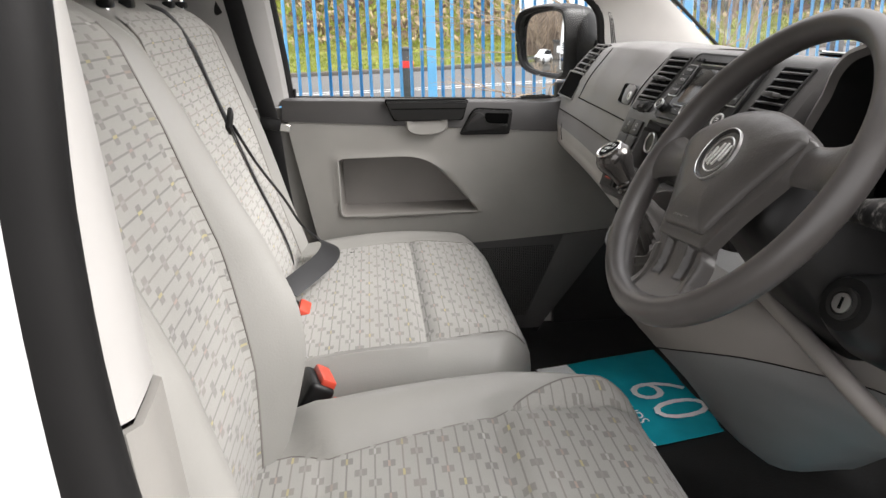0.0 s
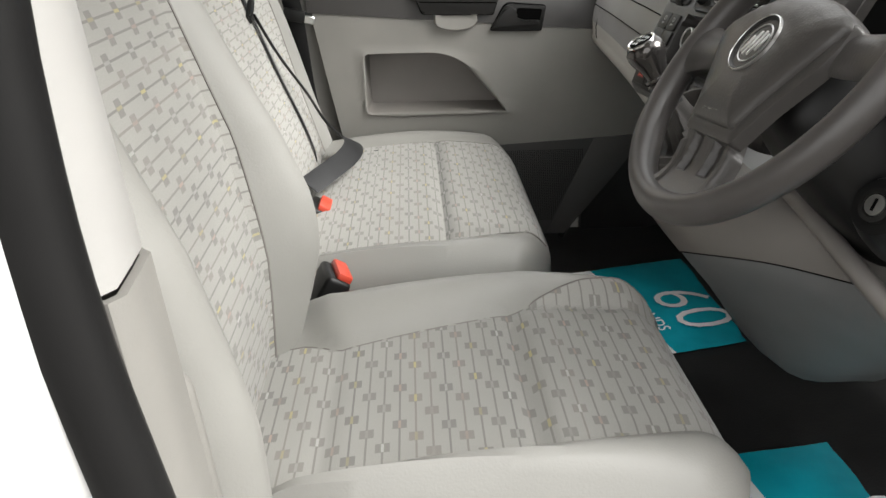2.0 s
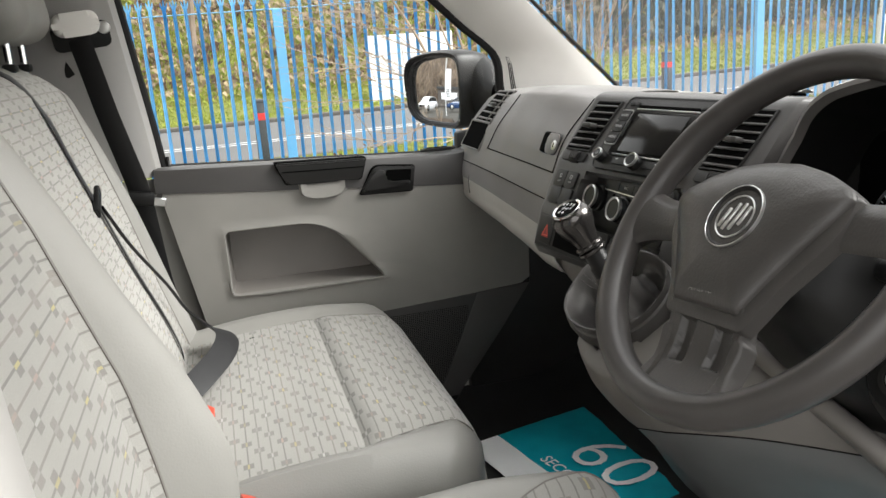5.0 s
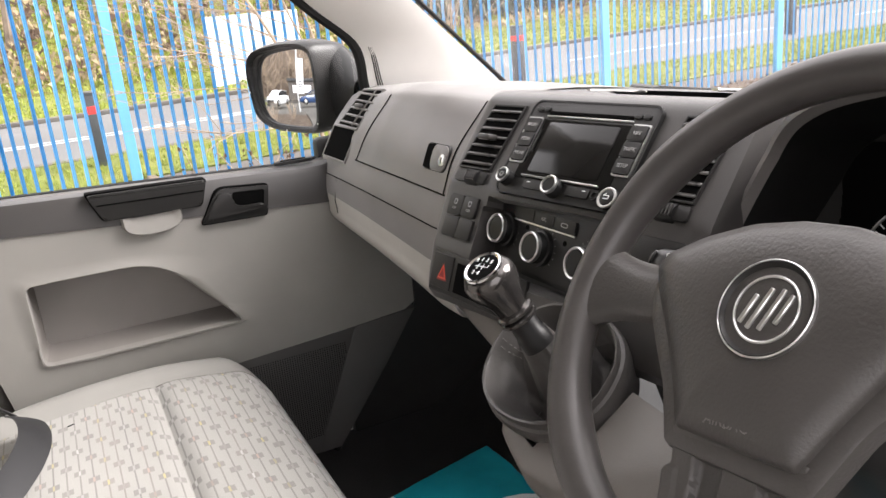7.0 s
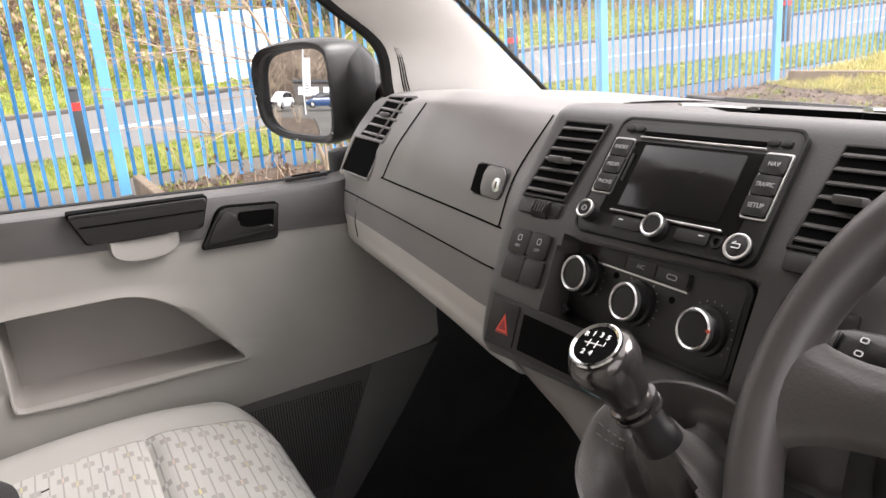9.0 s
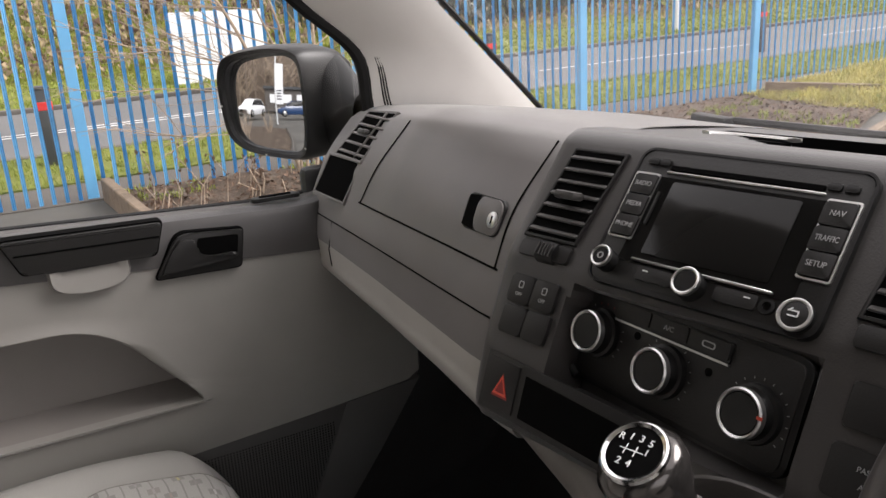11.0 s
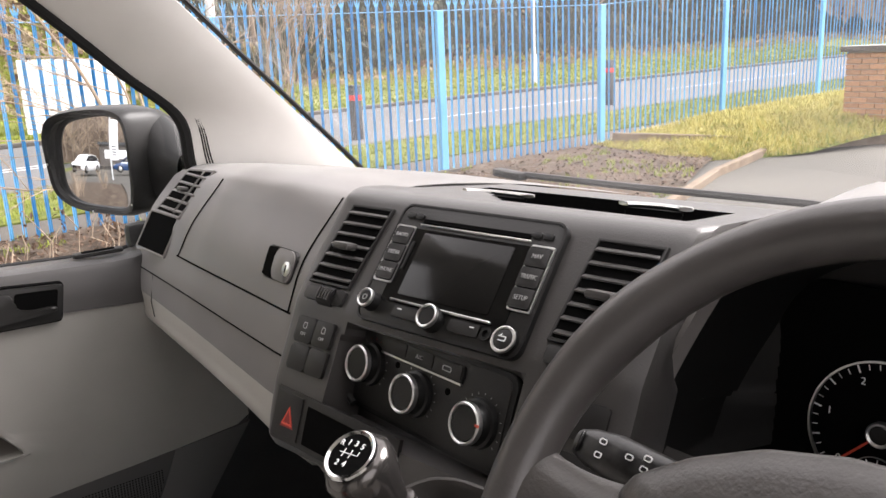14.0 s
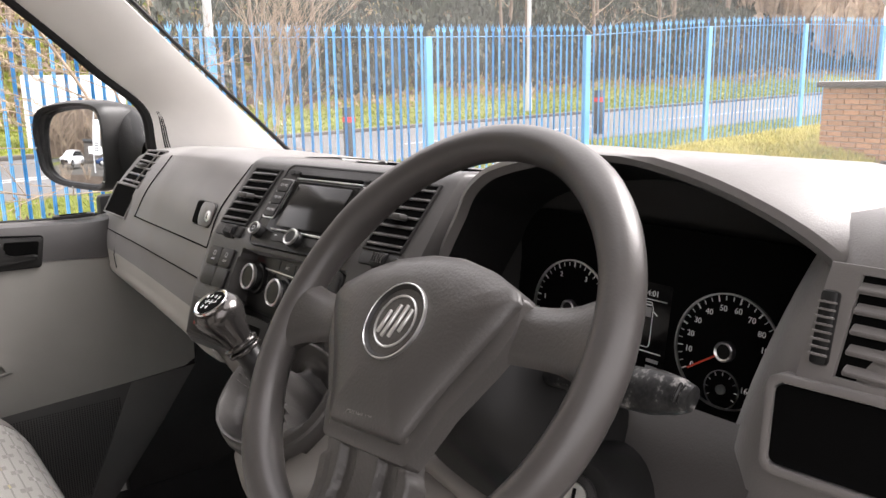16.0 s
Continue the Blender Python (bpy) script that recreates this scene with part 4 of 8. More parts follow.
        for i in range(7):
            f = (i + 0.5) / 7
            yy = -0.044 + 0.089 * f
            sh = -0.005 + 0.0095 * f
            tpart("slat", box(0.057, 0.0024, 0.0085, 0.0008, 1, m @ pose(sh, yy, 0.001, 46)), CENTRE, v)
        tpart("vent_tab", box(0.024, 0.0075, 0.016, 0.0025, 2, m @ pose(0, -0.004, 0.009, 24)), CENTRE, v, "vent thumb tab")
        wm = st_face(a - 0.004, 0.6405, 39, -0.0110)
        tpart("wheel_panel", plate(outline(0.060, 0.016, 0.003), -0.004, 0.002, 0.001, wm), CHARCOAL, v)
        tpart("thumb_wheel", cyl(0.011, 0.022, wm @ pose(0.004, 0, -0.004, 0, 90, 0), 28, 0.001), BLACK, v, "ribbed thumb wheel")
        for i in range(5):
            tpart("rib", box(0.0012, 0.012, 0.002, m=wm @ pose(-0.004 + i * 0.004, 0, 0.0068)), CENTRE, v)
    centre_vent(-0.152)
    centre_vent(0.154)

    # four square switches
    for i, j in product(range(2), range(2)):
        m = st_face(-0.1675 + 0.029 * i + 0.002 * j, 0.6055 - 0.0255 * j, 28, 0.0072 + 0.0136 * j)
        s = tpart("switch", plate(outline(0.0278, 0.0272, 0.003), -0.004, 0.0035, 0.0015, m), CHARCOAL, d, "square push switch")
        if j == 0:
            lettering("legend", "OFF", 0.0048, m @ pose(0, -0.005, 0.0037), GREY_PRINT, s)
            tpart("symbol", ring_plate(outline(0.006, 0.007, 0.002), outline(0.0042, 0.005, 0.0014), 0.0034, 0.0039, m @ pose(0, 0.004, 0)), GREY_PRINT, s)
    # hazard switch, and a flat black plate that paints a slot's shade
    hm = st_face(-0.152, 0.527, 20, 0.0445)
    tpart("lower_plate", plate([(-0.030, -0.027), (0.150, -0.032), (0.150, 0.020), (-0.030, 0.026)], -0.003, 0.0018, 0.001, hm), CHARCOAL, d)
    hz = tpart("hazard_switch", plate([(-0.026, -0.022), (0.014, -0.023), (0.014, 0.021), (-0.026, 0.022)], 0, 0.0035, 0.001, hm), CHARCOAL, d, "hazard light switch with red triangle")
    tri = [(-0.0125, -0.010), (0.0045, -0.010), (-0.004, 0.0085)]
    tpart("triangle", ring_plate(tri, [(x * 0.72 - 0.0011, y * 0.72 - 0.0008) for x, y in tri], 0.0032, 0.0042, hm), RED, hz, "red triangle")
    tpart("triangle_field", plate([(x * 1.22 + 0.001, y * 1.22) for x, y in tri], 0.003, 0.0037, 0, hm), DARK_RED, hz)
    tpart("slot_shade", plate([(0.022, -0.022), (0.136, -0.026), (0.136, 0.010), (0.022, 0.016)], 0.0, 0.0026, 0, hm), VOID, d, "slot shown as a flat black plate of painted shade")
    # blank and air bag lamp on the driver's side
    m = st_face(0.158, 0.603, 28, 0.0085)
    tpart("blank_plate", plate(outline(0.060, 0.030, 0.003), -0.004, 0.002, 0.001, m), CHARCOAL, d)
    m = st_face(0.158, 0.566, 27, 0.0285)
    bl = tpart("lamp_plate", plate(outline(0.062, 0.034, 0.003), -0.004, 0.002, 0.001, m), CHARCOAL, d)
    lettering("legend", "PASSENGER", 0.0050, m @ pose(0, 0.005, 0.0022), GREY_PRINT, bl)
    lettering("legend", "AIR BAG", 0.0050, m @ pose(0, -0.005, 0.0022), GREY_PRINT, bl)
    return d


def driver_dash():
    """The hooded instrument side of the dashboard."""
    d = thing("instrument_hood", "dark grey moulded hood over the instruments", "dashboard hood", (0.25, -0.40, 0.5))
    arch = spline([(-0.165, 0.540), (-0.172, 0.600), (-0.190, 0.660), (-0.216, 0.715), (-0.258, 0.745), (-0.32, 0.764), (-0.39, 0.776), (-0.45, 0.776), (-0.52, 0.763), (-0.58, 0.743), (-0.622, 0.722), (-0.632, 0.708), (-0.618, 0.665), (-0.594, 0.610), (-0.572, 0.540)], 60)
    cy, cz = -0.375, 0.60
    rows = []
    # outer skin forward to the glass, lip, then the inner tunnel
    for s, x, dz in ((1.34, 0.60, -0.055), (1.26, 0.48, -0.03), (1.16, 0.36, -0.008), (1.085, 0.275, 0.0), (1.04, 0.222, 0.0), (1.015, 0.208, 0.0), (0.99, 0.206, -0.001), (0.965, 0.215, -0.004), (0.93, 0.26, -0.012), (0.90, 0.315, -0.018)):
        rows.append([(x + 0.02 * min(1, max(0, (y + 0.27) / 0.09)) * (s > 0.9) - (0.055 if y > cy else 0.008) * max(0, (0.70 - z) / 0.16) * (s < 1.1), cy + (y - cy) * (s if s < 1.02 else 1 + (s - 1) * (0.75 if y > cy else 1.0)), min(cz + (z - cz) * (s if z > cz else 1), 0.775) + dz * (z > cz)) for y, z in arch])
    tpart("hood", grid(rows[:8]), DARK, d)
    inner = rows[7:] + [[(0.33, cy + (y - cy) * 0.55, cz + (z - cz) * 0.5) for y, z in arch]]
    b = grid(inner)
    b.verts.ensure_lookup_table()
    b.faces.new([b.verts[len(b.verts) - len(arch) + i] for i in range(len(arch))])
    tpart("hood_inside", b, BLACK, d, "black inside of the hood")
    # right-hand end of the dashboard
    pr = [(0.62, 0.685), (0.40, 0.735), (0.26, 0.742), (0.205, 0.725), (0.178, 0.660), (0.165, 0.590), (0.168, 0.50), (0.20, 0.46), (0.4, 0.44)]
    rows = []
    for y, dx in ((-0.535, 0.10), (-0.555, 0.055), (-0.575, 0.022), (-0.597, 0.005), (-0.62, 0.0), (-0.66, -0.004), (-0.72, -0.004), (-0.77, 0.0)):
        rows.append([(x + dx * min(1, max(0, (0.742 - z) / 0.02)), y - 0.05 * max(0, (z - 0.56) / 0.17), z) for x, z in spline(pr[:4], 8)[:-1] + spline(pr[3:], 18)])
    tpart("end_panel", grid(rows), DARK, d)
    vm = frame_m((0.1815, -0.678, 0.674), (0.03, -1, 0), (0.25, -0.08, 1))
    v = tpart("end_vent", ring_plate([(-0.050, -0.036), (0.050, -0.036), (0.050, 0.044), (-0.040, 0.044)], [(-0.026, -0.030), (0.045, -0.030), (0.045, 0.038), (-0.020, 0.038)], -0.004, 0.006, vm, 0.001), DARK, d, "slatted end vent")
    # no hollow here: a black plate paints the vent's inner shade
    tpart("vent_shade", plate([(-0.026, -0.030), (0.045, -0.030), (0.045, 0.038), (-0.020, 0.038)], -0.004, 0.002, 0, vm), VOID, v)
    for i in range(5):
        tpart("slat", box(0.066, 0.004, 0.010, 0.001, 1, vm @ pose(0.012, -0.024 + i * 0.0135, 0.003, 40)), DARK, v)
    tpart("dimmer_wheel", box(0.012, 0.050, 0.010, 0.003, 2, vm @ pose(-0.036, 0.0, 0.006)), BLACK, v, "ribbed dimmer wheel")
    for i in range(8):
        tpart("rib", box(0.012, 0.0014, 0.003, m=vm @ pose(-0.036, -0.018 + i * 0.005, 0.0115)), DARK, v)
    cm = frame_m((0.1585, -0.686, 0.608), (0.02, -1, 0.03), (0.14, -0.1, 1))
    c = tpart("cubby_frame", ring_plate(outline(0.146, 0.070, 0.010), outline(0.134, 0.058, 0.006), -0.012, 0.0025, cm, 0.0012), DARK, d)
    # the cubby's depth is only shade, painted by a black plate
    tpart("cubby", plate(outline(0.134, 0.055, 0.006), -0.008, -0.001, 0, cm), VOID, c, "cubby shown as a flat black plate of painted shade")
    # lower dark fascia around the column
    rows = []
    for y in np.linspace(-0.19, -0.60, 14):
        rows.append([(x, y, z) for x, z in spline([(0.200, 0.575), (0.170, 0.545), (0.150, 0.500), (0.160, 0.450), (0.180, 0.420)], 12)])
    tpart("column_fascia", grid(rows), CENTRE, d)


def instruments():
    c = thing("instrument_cluster", "black instrument cluster with white dials and a small display", "instrument cluster", (0.30, -0.40, 0.59))
    cm = frame_m((0.300, -0.400, 0.592), (0, -1, 0), (0.14, 0, 1))
    tpart("face", plate([(x, y) for x, y in outline(0.40, 0.21, 0.05)], -0.01, 0.0, 0, cm), VOID, c)
    for n, (dx, labels, a0, a1) in enumerate(((-0.096, ["0", "1", "2", "3", "4", "5"], 225, -45), (0.096, ["0", "10", "20", "30", "40", "50", "60", "70", "80", "100", "120", "140", "160"], 212, -52))):
        dial = tpart("dial_ring", ring_plate([(0.054 * math.cos(a), 0.054 * math.sin(a)) for a in np.linspace(0, 2 * math.pi, 65)[:-1]], [(0.0525 * math.cos(a), 0.0525 * math.sin(a)) for a in np.linspace(0, 2 * math.pi, 65)[:-1]], 0, 0.003, cm @ pose(dx, 0, 0)), SATIN, c, "silver dial ring")
        for i in range(31):
            a = radians(a0 + (a1 - a0) * i / 30)
            w = 0.0012 if i % 3 == 0 else 0.0006
            tpart("tick", box(0.006 if i % 3 == 0 else 0.004, w, 0.0006, m=cm @ pose(dx + 0.049 * math.cos(a), 0.049 * math.sin(a), 0.001, 0, 0, math.degrees(a))), PAPER, dial)
        for i, s in enumerate(labels):
            a = radians(a0 + (a1 - a0) * i / (len(labels) - 1))
            lettering("numeral", s, 0.0078, cm @ pose(dx + 0.0395 * math.cos(a), 0.0395 * math.sin(a), 0.001), PAPER, dial)
        tpart("hub", lathe([(0.0095, 0), (0.0095, 0.006), (0.0085, 0.007), (0.0070, 0.006), (0.0070, 0.003)], 32, cm @ pose(dx, 0, 0), cap=False), SATIN, dial, "silver hub ring")
        tpart("hub_cap", lathe([(0.0072, 0), (0.0072, 0.0052), (0, 0.0056)], 28, cm @ pose(dx, 0, 0)), BLACK, dial)
        for i in range(9):
            t = radians(210 - 240 * i / 8)
            tpart("small_tick", box(0.0030, 0.0006, 0.0005, m=cm @ pose(dx + 0.0148 * math.cos(t), -0.036 + 0.0148 * math.sin(t), 0.001, 0, 0, math.degrees(t))), PAPER, dial)
        a = radians(a0 + 2)
        tpart("needle", box(0.036, 0.0018, 0.001, m=cm @ pose(dx + 0.026 * math.cos(a), 0.026 * math.sin(a), 0.003, 0, 0, math.degrees(a))), RED, dial, "red needle")
        tpart("small_dial", ring_plate([(0.018 * math.cos(t), 0.018 * math.sin(t)) for t in np.linspace(0, 2 * math.pi, 41)[:-1]], [(0.0172 * math.cos(t), 0.0172 * math.sin(t)) for t in np.linspace(0, 2 * math.pi, 41)[:-1]], 0, 0.0012, cm @ pose(dx, -0.036, 0)), SATIN, dial)
        tpart("small_hub", lathe([(0.0045, 0), (0.0045, 0.003), (0.0035, 0.003), (0, 0.002)], 24, cm @ pose(dx, -0.036, 0)), SATIN, dial)
    disp = tpart("display", plate(outline(0.064, 0.088, 0.002), 0, 0.0008, 0, cm @ pose(0.0, 0.004, 0)), PIANO, c, "dark driver display")
    lettering("clock", "14:01", 0.0085, cm @ pose(0.008, 0.037, 0.0012), PAPER, disp)
    for y in (0.031, -0.022):
        tpart("rule", box(0.054, 0.0009, 0.0006, m=cm @ pose(0, y, 0.0012)), PAPER, disp)
    tpart("vehicle_symbol", ring_plate(outline(0.013, 0.004, 0.001), outline(0.0115, 0.0025, 0.0006), 0.0008, 0.0014, cm @ pose(0.004, 0.0265, 0)), PAPER, disp)
    for s in (-1, 1):
        tpart("vehicle_symbol", box(0.006, 0.0012, 0.0006, m=cm @ pose(0.004 + s * 0.0115, 0.0175, 0.0012, 0, 0, s * -35)), PAPER, disp)
    tpart("vehicle_symbol", ring_plate(outline(0.017, 0.044, 0.004), outline(0.0155, 0.0425, 0.003), 0.0008, 0.0014, cm @ pose(0.004, 0.004, 0)), PAPER, disp)
    tpart("vehicle_symbol", box(0.013, 0.010, 0.0006, m=cm @ pose(0.004, 0.018, 0.0012)), GREY_PRINT, disp)
    for dx, y in ((0.018, -0.030), (0.018, -0.037), (-0.018, -0.033)):
        tpart("readout_bar", box(0.014, 0.0035, 0.0006, m=cm @ pose(dx, y, 0.0012)), GREY_PRINT, disp)


# ---- radio and climate panel ----
def radio():
    r = thing("car_radio", "black double-height car radio with a dark screen and silver knobs", "car radio", tuple(st(0, -0.04, 0.686)))
    m = st_face(0.0, 0.679, 39.5, -0.0425)
    tpart("faceplate", plate(outline(0.194, 0.124, 0.010), -0.01, 0.004, 0.002, m), CHARCOAL, r)
    tpart("rim", ring_plate(outline(0.198, 0.128, 0.012), outline(0.1935, 0.1235, 0.010), -0.002, 0.0045, m), BLACK, r)
    tpart("disc_slot", box(0.130, 0.0055, 0.004, 0.001, 1, m @ pose(0.0, 0.0465, 0.0035)), VOID, r)
    tpart("slot_lip", box(0.134, 0.0022, 0.004, 0.0008, 1, m @ pose(0.0, 0.0422, 0.004)), SATIN, r, "silver slot lip")
    for x in (-0.083, -0.0715):
        tpart("small_button", plate(outline(0.0105, 0.0055, 0.0015), 0.003, 0.0062, 0.001, m @ pose(x, 0.0505, 0)), BLACK, r)
    for x in (0.071, 0.083):
        tpart("small_button", plate(outline(0.0105, 0.0055, 0.0015), 0.003, 0.0062, 0.001, m @ pose(x, 0.0485, 0)), BLACK, r)
    tpart("screen_well", plate(outline(0.150, 0.079, 0.003), 0.003, 0.0046, 0, m @ pose(0, -0.002, 0)), PIANO, r)
    tpart("screen", plate(outline(0.110, 0.066, 0.002), 0.004, 0.0056, 0.0006, m @ pose(-0.001, 0.001, 0)), SCREEN, r, "dark glass screen")
    tpart("screen_bar", box(0.122, 0.0022, 0.004, 0.0008, 1, m @ pose(0, -0.0385, 0.006)), SATIN, r, "bright bar below the screen")
    tpart("card_slot", box(0.0022, 0.030, 0.002, m=m @ pose(-0.0645, 0.008, 0.0055)), CHARCOAL, r)
    for side, names in ((-1, ("RADIO", "MEDIA", "PHONE")), (1, ("NAV", "TRAFFIC", "SETUP"))):
        tpart("button_frame", ring_plate(outline(0.0245, 0.062, 0.002), outline(0.0215, 0.059, 0.0015), 0.003, 0.0062, m @ pose(side * 0.0825, 0.008, 0)), SATIN, r, "silver button frame")
        for i, s in enumerate(names):
            b = tpart("menu_button", plate(outline(0.0222, 0.0182, 0.0015), 0.003, 0.008, 0.0015, m @ pose(side * 0.0815, 0.0275 - i * 0.0195, 0)), CHARCOAL, r)
            lettering("legend", s, 0.0062, m @ pose(side * 0.0815, 0.0275 - i * 0.0195, 0.0082), GREY_PRINT, b, squeeze=0.72 if len(s) > 5 else 0.85)
    def knob(x, y, rr, cap=BLACK, h=0.017):
        k = tpart("knob", lathe([(0, 0.002), (rr * 1.02, 0.002), (rr, h * 0.82), (rr * 0.96, h * 0.86)], 40, m @ pose(x, y, 0)), BLACK, r)
        tpart("knob_ring", lathe([(rr * 1.0, h * 0.80), (rr * 0.99, h), (rr * 0.90, h * 1.04), (rr * 0.78, h), (rr * 0.76, h * 0.9)], 40, m @ pose(x, y, 0), closed=True), SATIN, k, "silver ring")
        tpart("knob_cap", lathe([(0, h * 0.98), (rr * 0.7, h * 0.97), (rr * 0.79, h * 0.90)], 40, m @ pose(x, y, 0)), cap, k)
        return k
    k = knob(-0.0825, -0.0455, 0.0095)
    tpart("power_mark", ring_plate([(0.003 * math.cos(t), 0.003 * math.sin(t)) for t in np.linspace(0, 6.283, 21)[:-1]], [(0.002 * math.cos(t), 0.002 * math.sin(t)) for t in np.linspace(0, 6.283, 21)[:-1]], 0.0165, 0.0172, m @ pose(-0.0825, -0.0455, 0)), GREY_PRINT, k)
    knob(0.0, -0.0485, 0.0115)
    knob(0.0825, -0.0500, 0.0120, CHARCOAL, 0.010)
    for bx, by, bl, rot in ((0.0815, -0.0515, 0.007, 0), (0.0850, -0.0495, 0.004, 90), (0.0820, -0.0478, 0.006, 0), (0.0790, -0.0470, 0.004, 40)):
        tpart("return_mark", box(bl, 0.0009, 0.0004, m=m @ pose(bx, by, 0.0101, 0, 0, rot)), PAPER, r)
    for x in (-0.034, 0.036):
        b = tpart("bar_button", plate(outline(0.034, 0.0115, 0.002), 0.003, 0.0065, 0.0012, m @ pose(x, -0.0485, 0)), CHARCOAL, r)
        tpart("mark", box(0.005, 0.001, 0.0005, m=m @ pose(x + (0.009 if x > 0 else -0.009), -0.0462, 0.0067)), PAPER, b)
    tpart("socket", lathe([(0.0058, 0.003), (0.0058, 0.006), (0.0035, 0.006), (0.003, 0.004), (0, 0.004)], 28, m @ pose(0.0605, -0.0485, 0)), BLACK, r, "round audio socket")


def climate():
    c = thing("climate_control", "black heater panel with three round silver-ringed knobs", "heater controls", tuple(st(0, 0.02, 0.58)))
    m = CLIM_M
    tpart("bezel", plate([(x, y) for x, y in outline(0.222, 0.086, 0.012)], -0.006, 0.0015, 0.001, m), BLACK, c)
    tpart("face", plate(outline(0.212, 0.078, 0.008), 0.0, 0.003, 0.001, m), CHARCOAL, c)
    tpart("scoop", tube([m @ Vector(p) for p in ((-0.116, 0.040, 0.002), (-0.119, 0.01, 0.004), (-0.112, -0.03, 0.006), (-0.09, -0.041, 0.006))], 0.004, 8), BLACK, c)
    row = tpart("button_panel", plate(outline(0.118, 0.0155, 0.002), 0.002, 0.005, 0.001, m @ pose(-0.009, 0.027, 0)), BLACK, c)
    tpart("button_underline", box(0.118, 0.0016, 0.002, m=m @ pose(-0.009, 0.0185, 0.0045)), SATIN, row, "silver line")
    for i, s in enumerate(("", "A/C", "")):
        b = tpart("button", plate(outline(0.0375, 0.0125, 0.0015), 0.004, 0.0062, 0.0008, m @ pose(-0.048 + 0.039 * i, 0.0275, 0)), CHARCOAL, row)
        if s:
            lettering("legend", s, 0.006, m @ pose(-0.048 + 0.039 * i, 0.0275, 0.0064), GREY_PRINT, b)
        elif i:
            tpart("symbol", ring_plate(outline(0.012, 0.005, 0.002), outline(0.010, 0.0032, 0.0012), 0.006, 0.0066, m @ pose(-0.048 + 0.039 * i, 0.0275, 0)), GREY_PRINT, b)
    for x, y in ((-0.080, 0.002), (-0.005, -0.006), (0.079, -0.006)):
        rr = 0.0185
        k = tpart("knob", lathe([(0, 0.002), (rr * 1.18, 0.002), (rr * 1.14, 0.008), (rr * 1.0, 0.009), (rr * 0.96, 0.019), (rr * 0.94, 0.0195)], 48, m @ pose(x, y, 0)), BLACK, c, "round knob")
        tpart("knob_ring", lathe([(rr * 0.98, 0.017), (rr * 0.97, 0.0215), (rr * 0.90, 0.0228), (rr * 0.82, 0.0215), (rr * 0.81, 0.019)], 48, m @ pose(x, y, 0), closed=True), SATIN, k, "silver ring")
        tpart("knob_cap", lathe([(0, 0.0215), (rr * 0.76, 0.0212), (rr * 0.83, 0.0195)], 48, m @ pose(x, y, 0)), BLACK, k)
        for i in range(15):
            a = radians(215 - 250 * i / 14)
            tpart("scale_mark", box(0.0018, 0.0005, 0.0004, m=m @ pose(x + 0.0252 * math.cos(a), y + 0.0252 * math.sin(a), 0.0034, 0, 0, math.degrees(a))), DARK_RED if x < -0.05 and 5 < i < 10 else GREY_PRINT, k)
        if x > 0.05:
            tpart("pointer", box(0.004, 0.0022, 0.0012, m=m @ pose(x + rr * 0.9, y + 0.003, 0.0228)), RED, k, "red pointer")
    for x, y in ((-0.040, 0.012), (0.034, 0.008)):
        tpart("screw_hole", lathe([(0.0032, 0.003), (0.0032, 0.0036), (0.002, 0.0036), (0, 0.003)], 16, m @ pose(x, y, 0)), VOID, c)


# ---- steering wheel, column, gear lever ----
TILT = radians(37.5)
W_N = Vector((-math.cos(TILT), 0, math.sin(TILT)))
W_M = frame_m(Vector((0, -0.402, 0.660)) - W_N * 0.022, (0, -1, 0), (math.sin(TILT), 0, math.cos(TILT)))
# the wheel stands turned a little to the left
WH = W_M @ pose(0, 0, 0, 0, 0, 10.5)


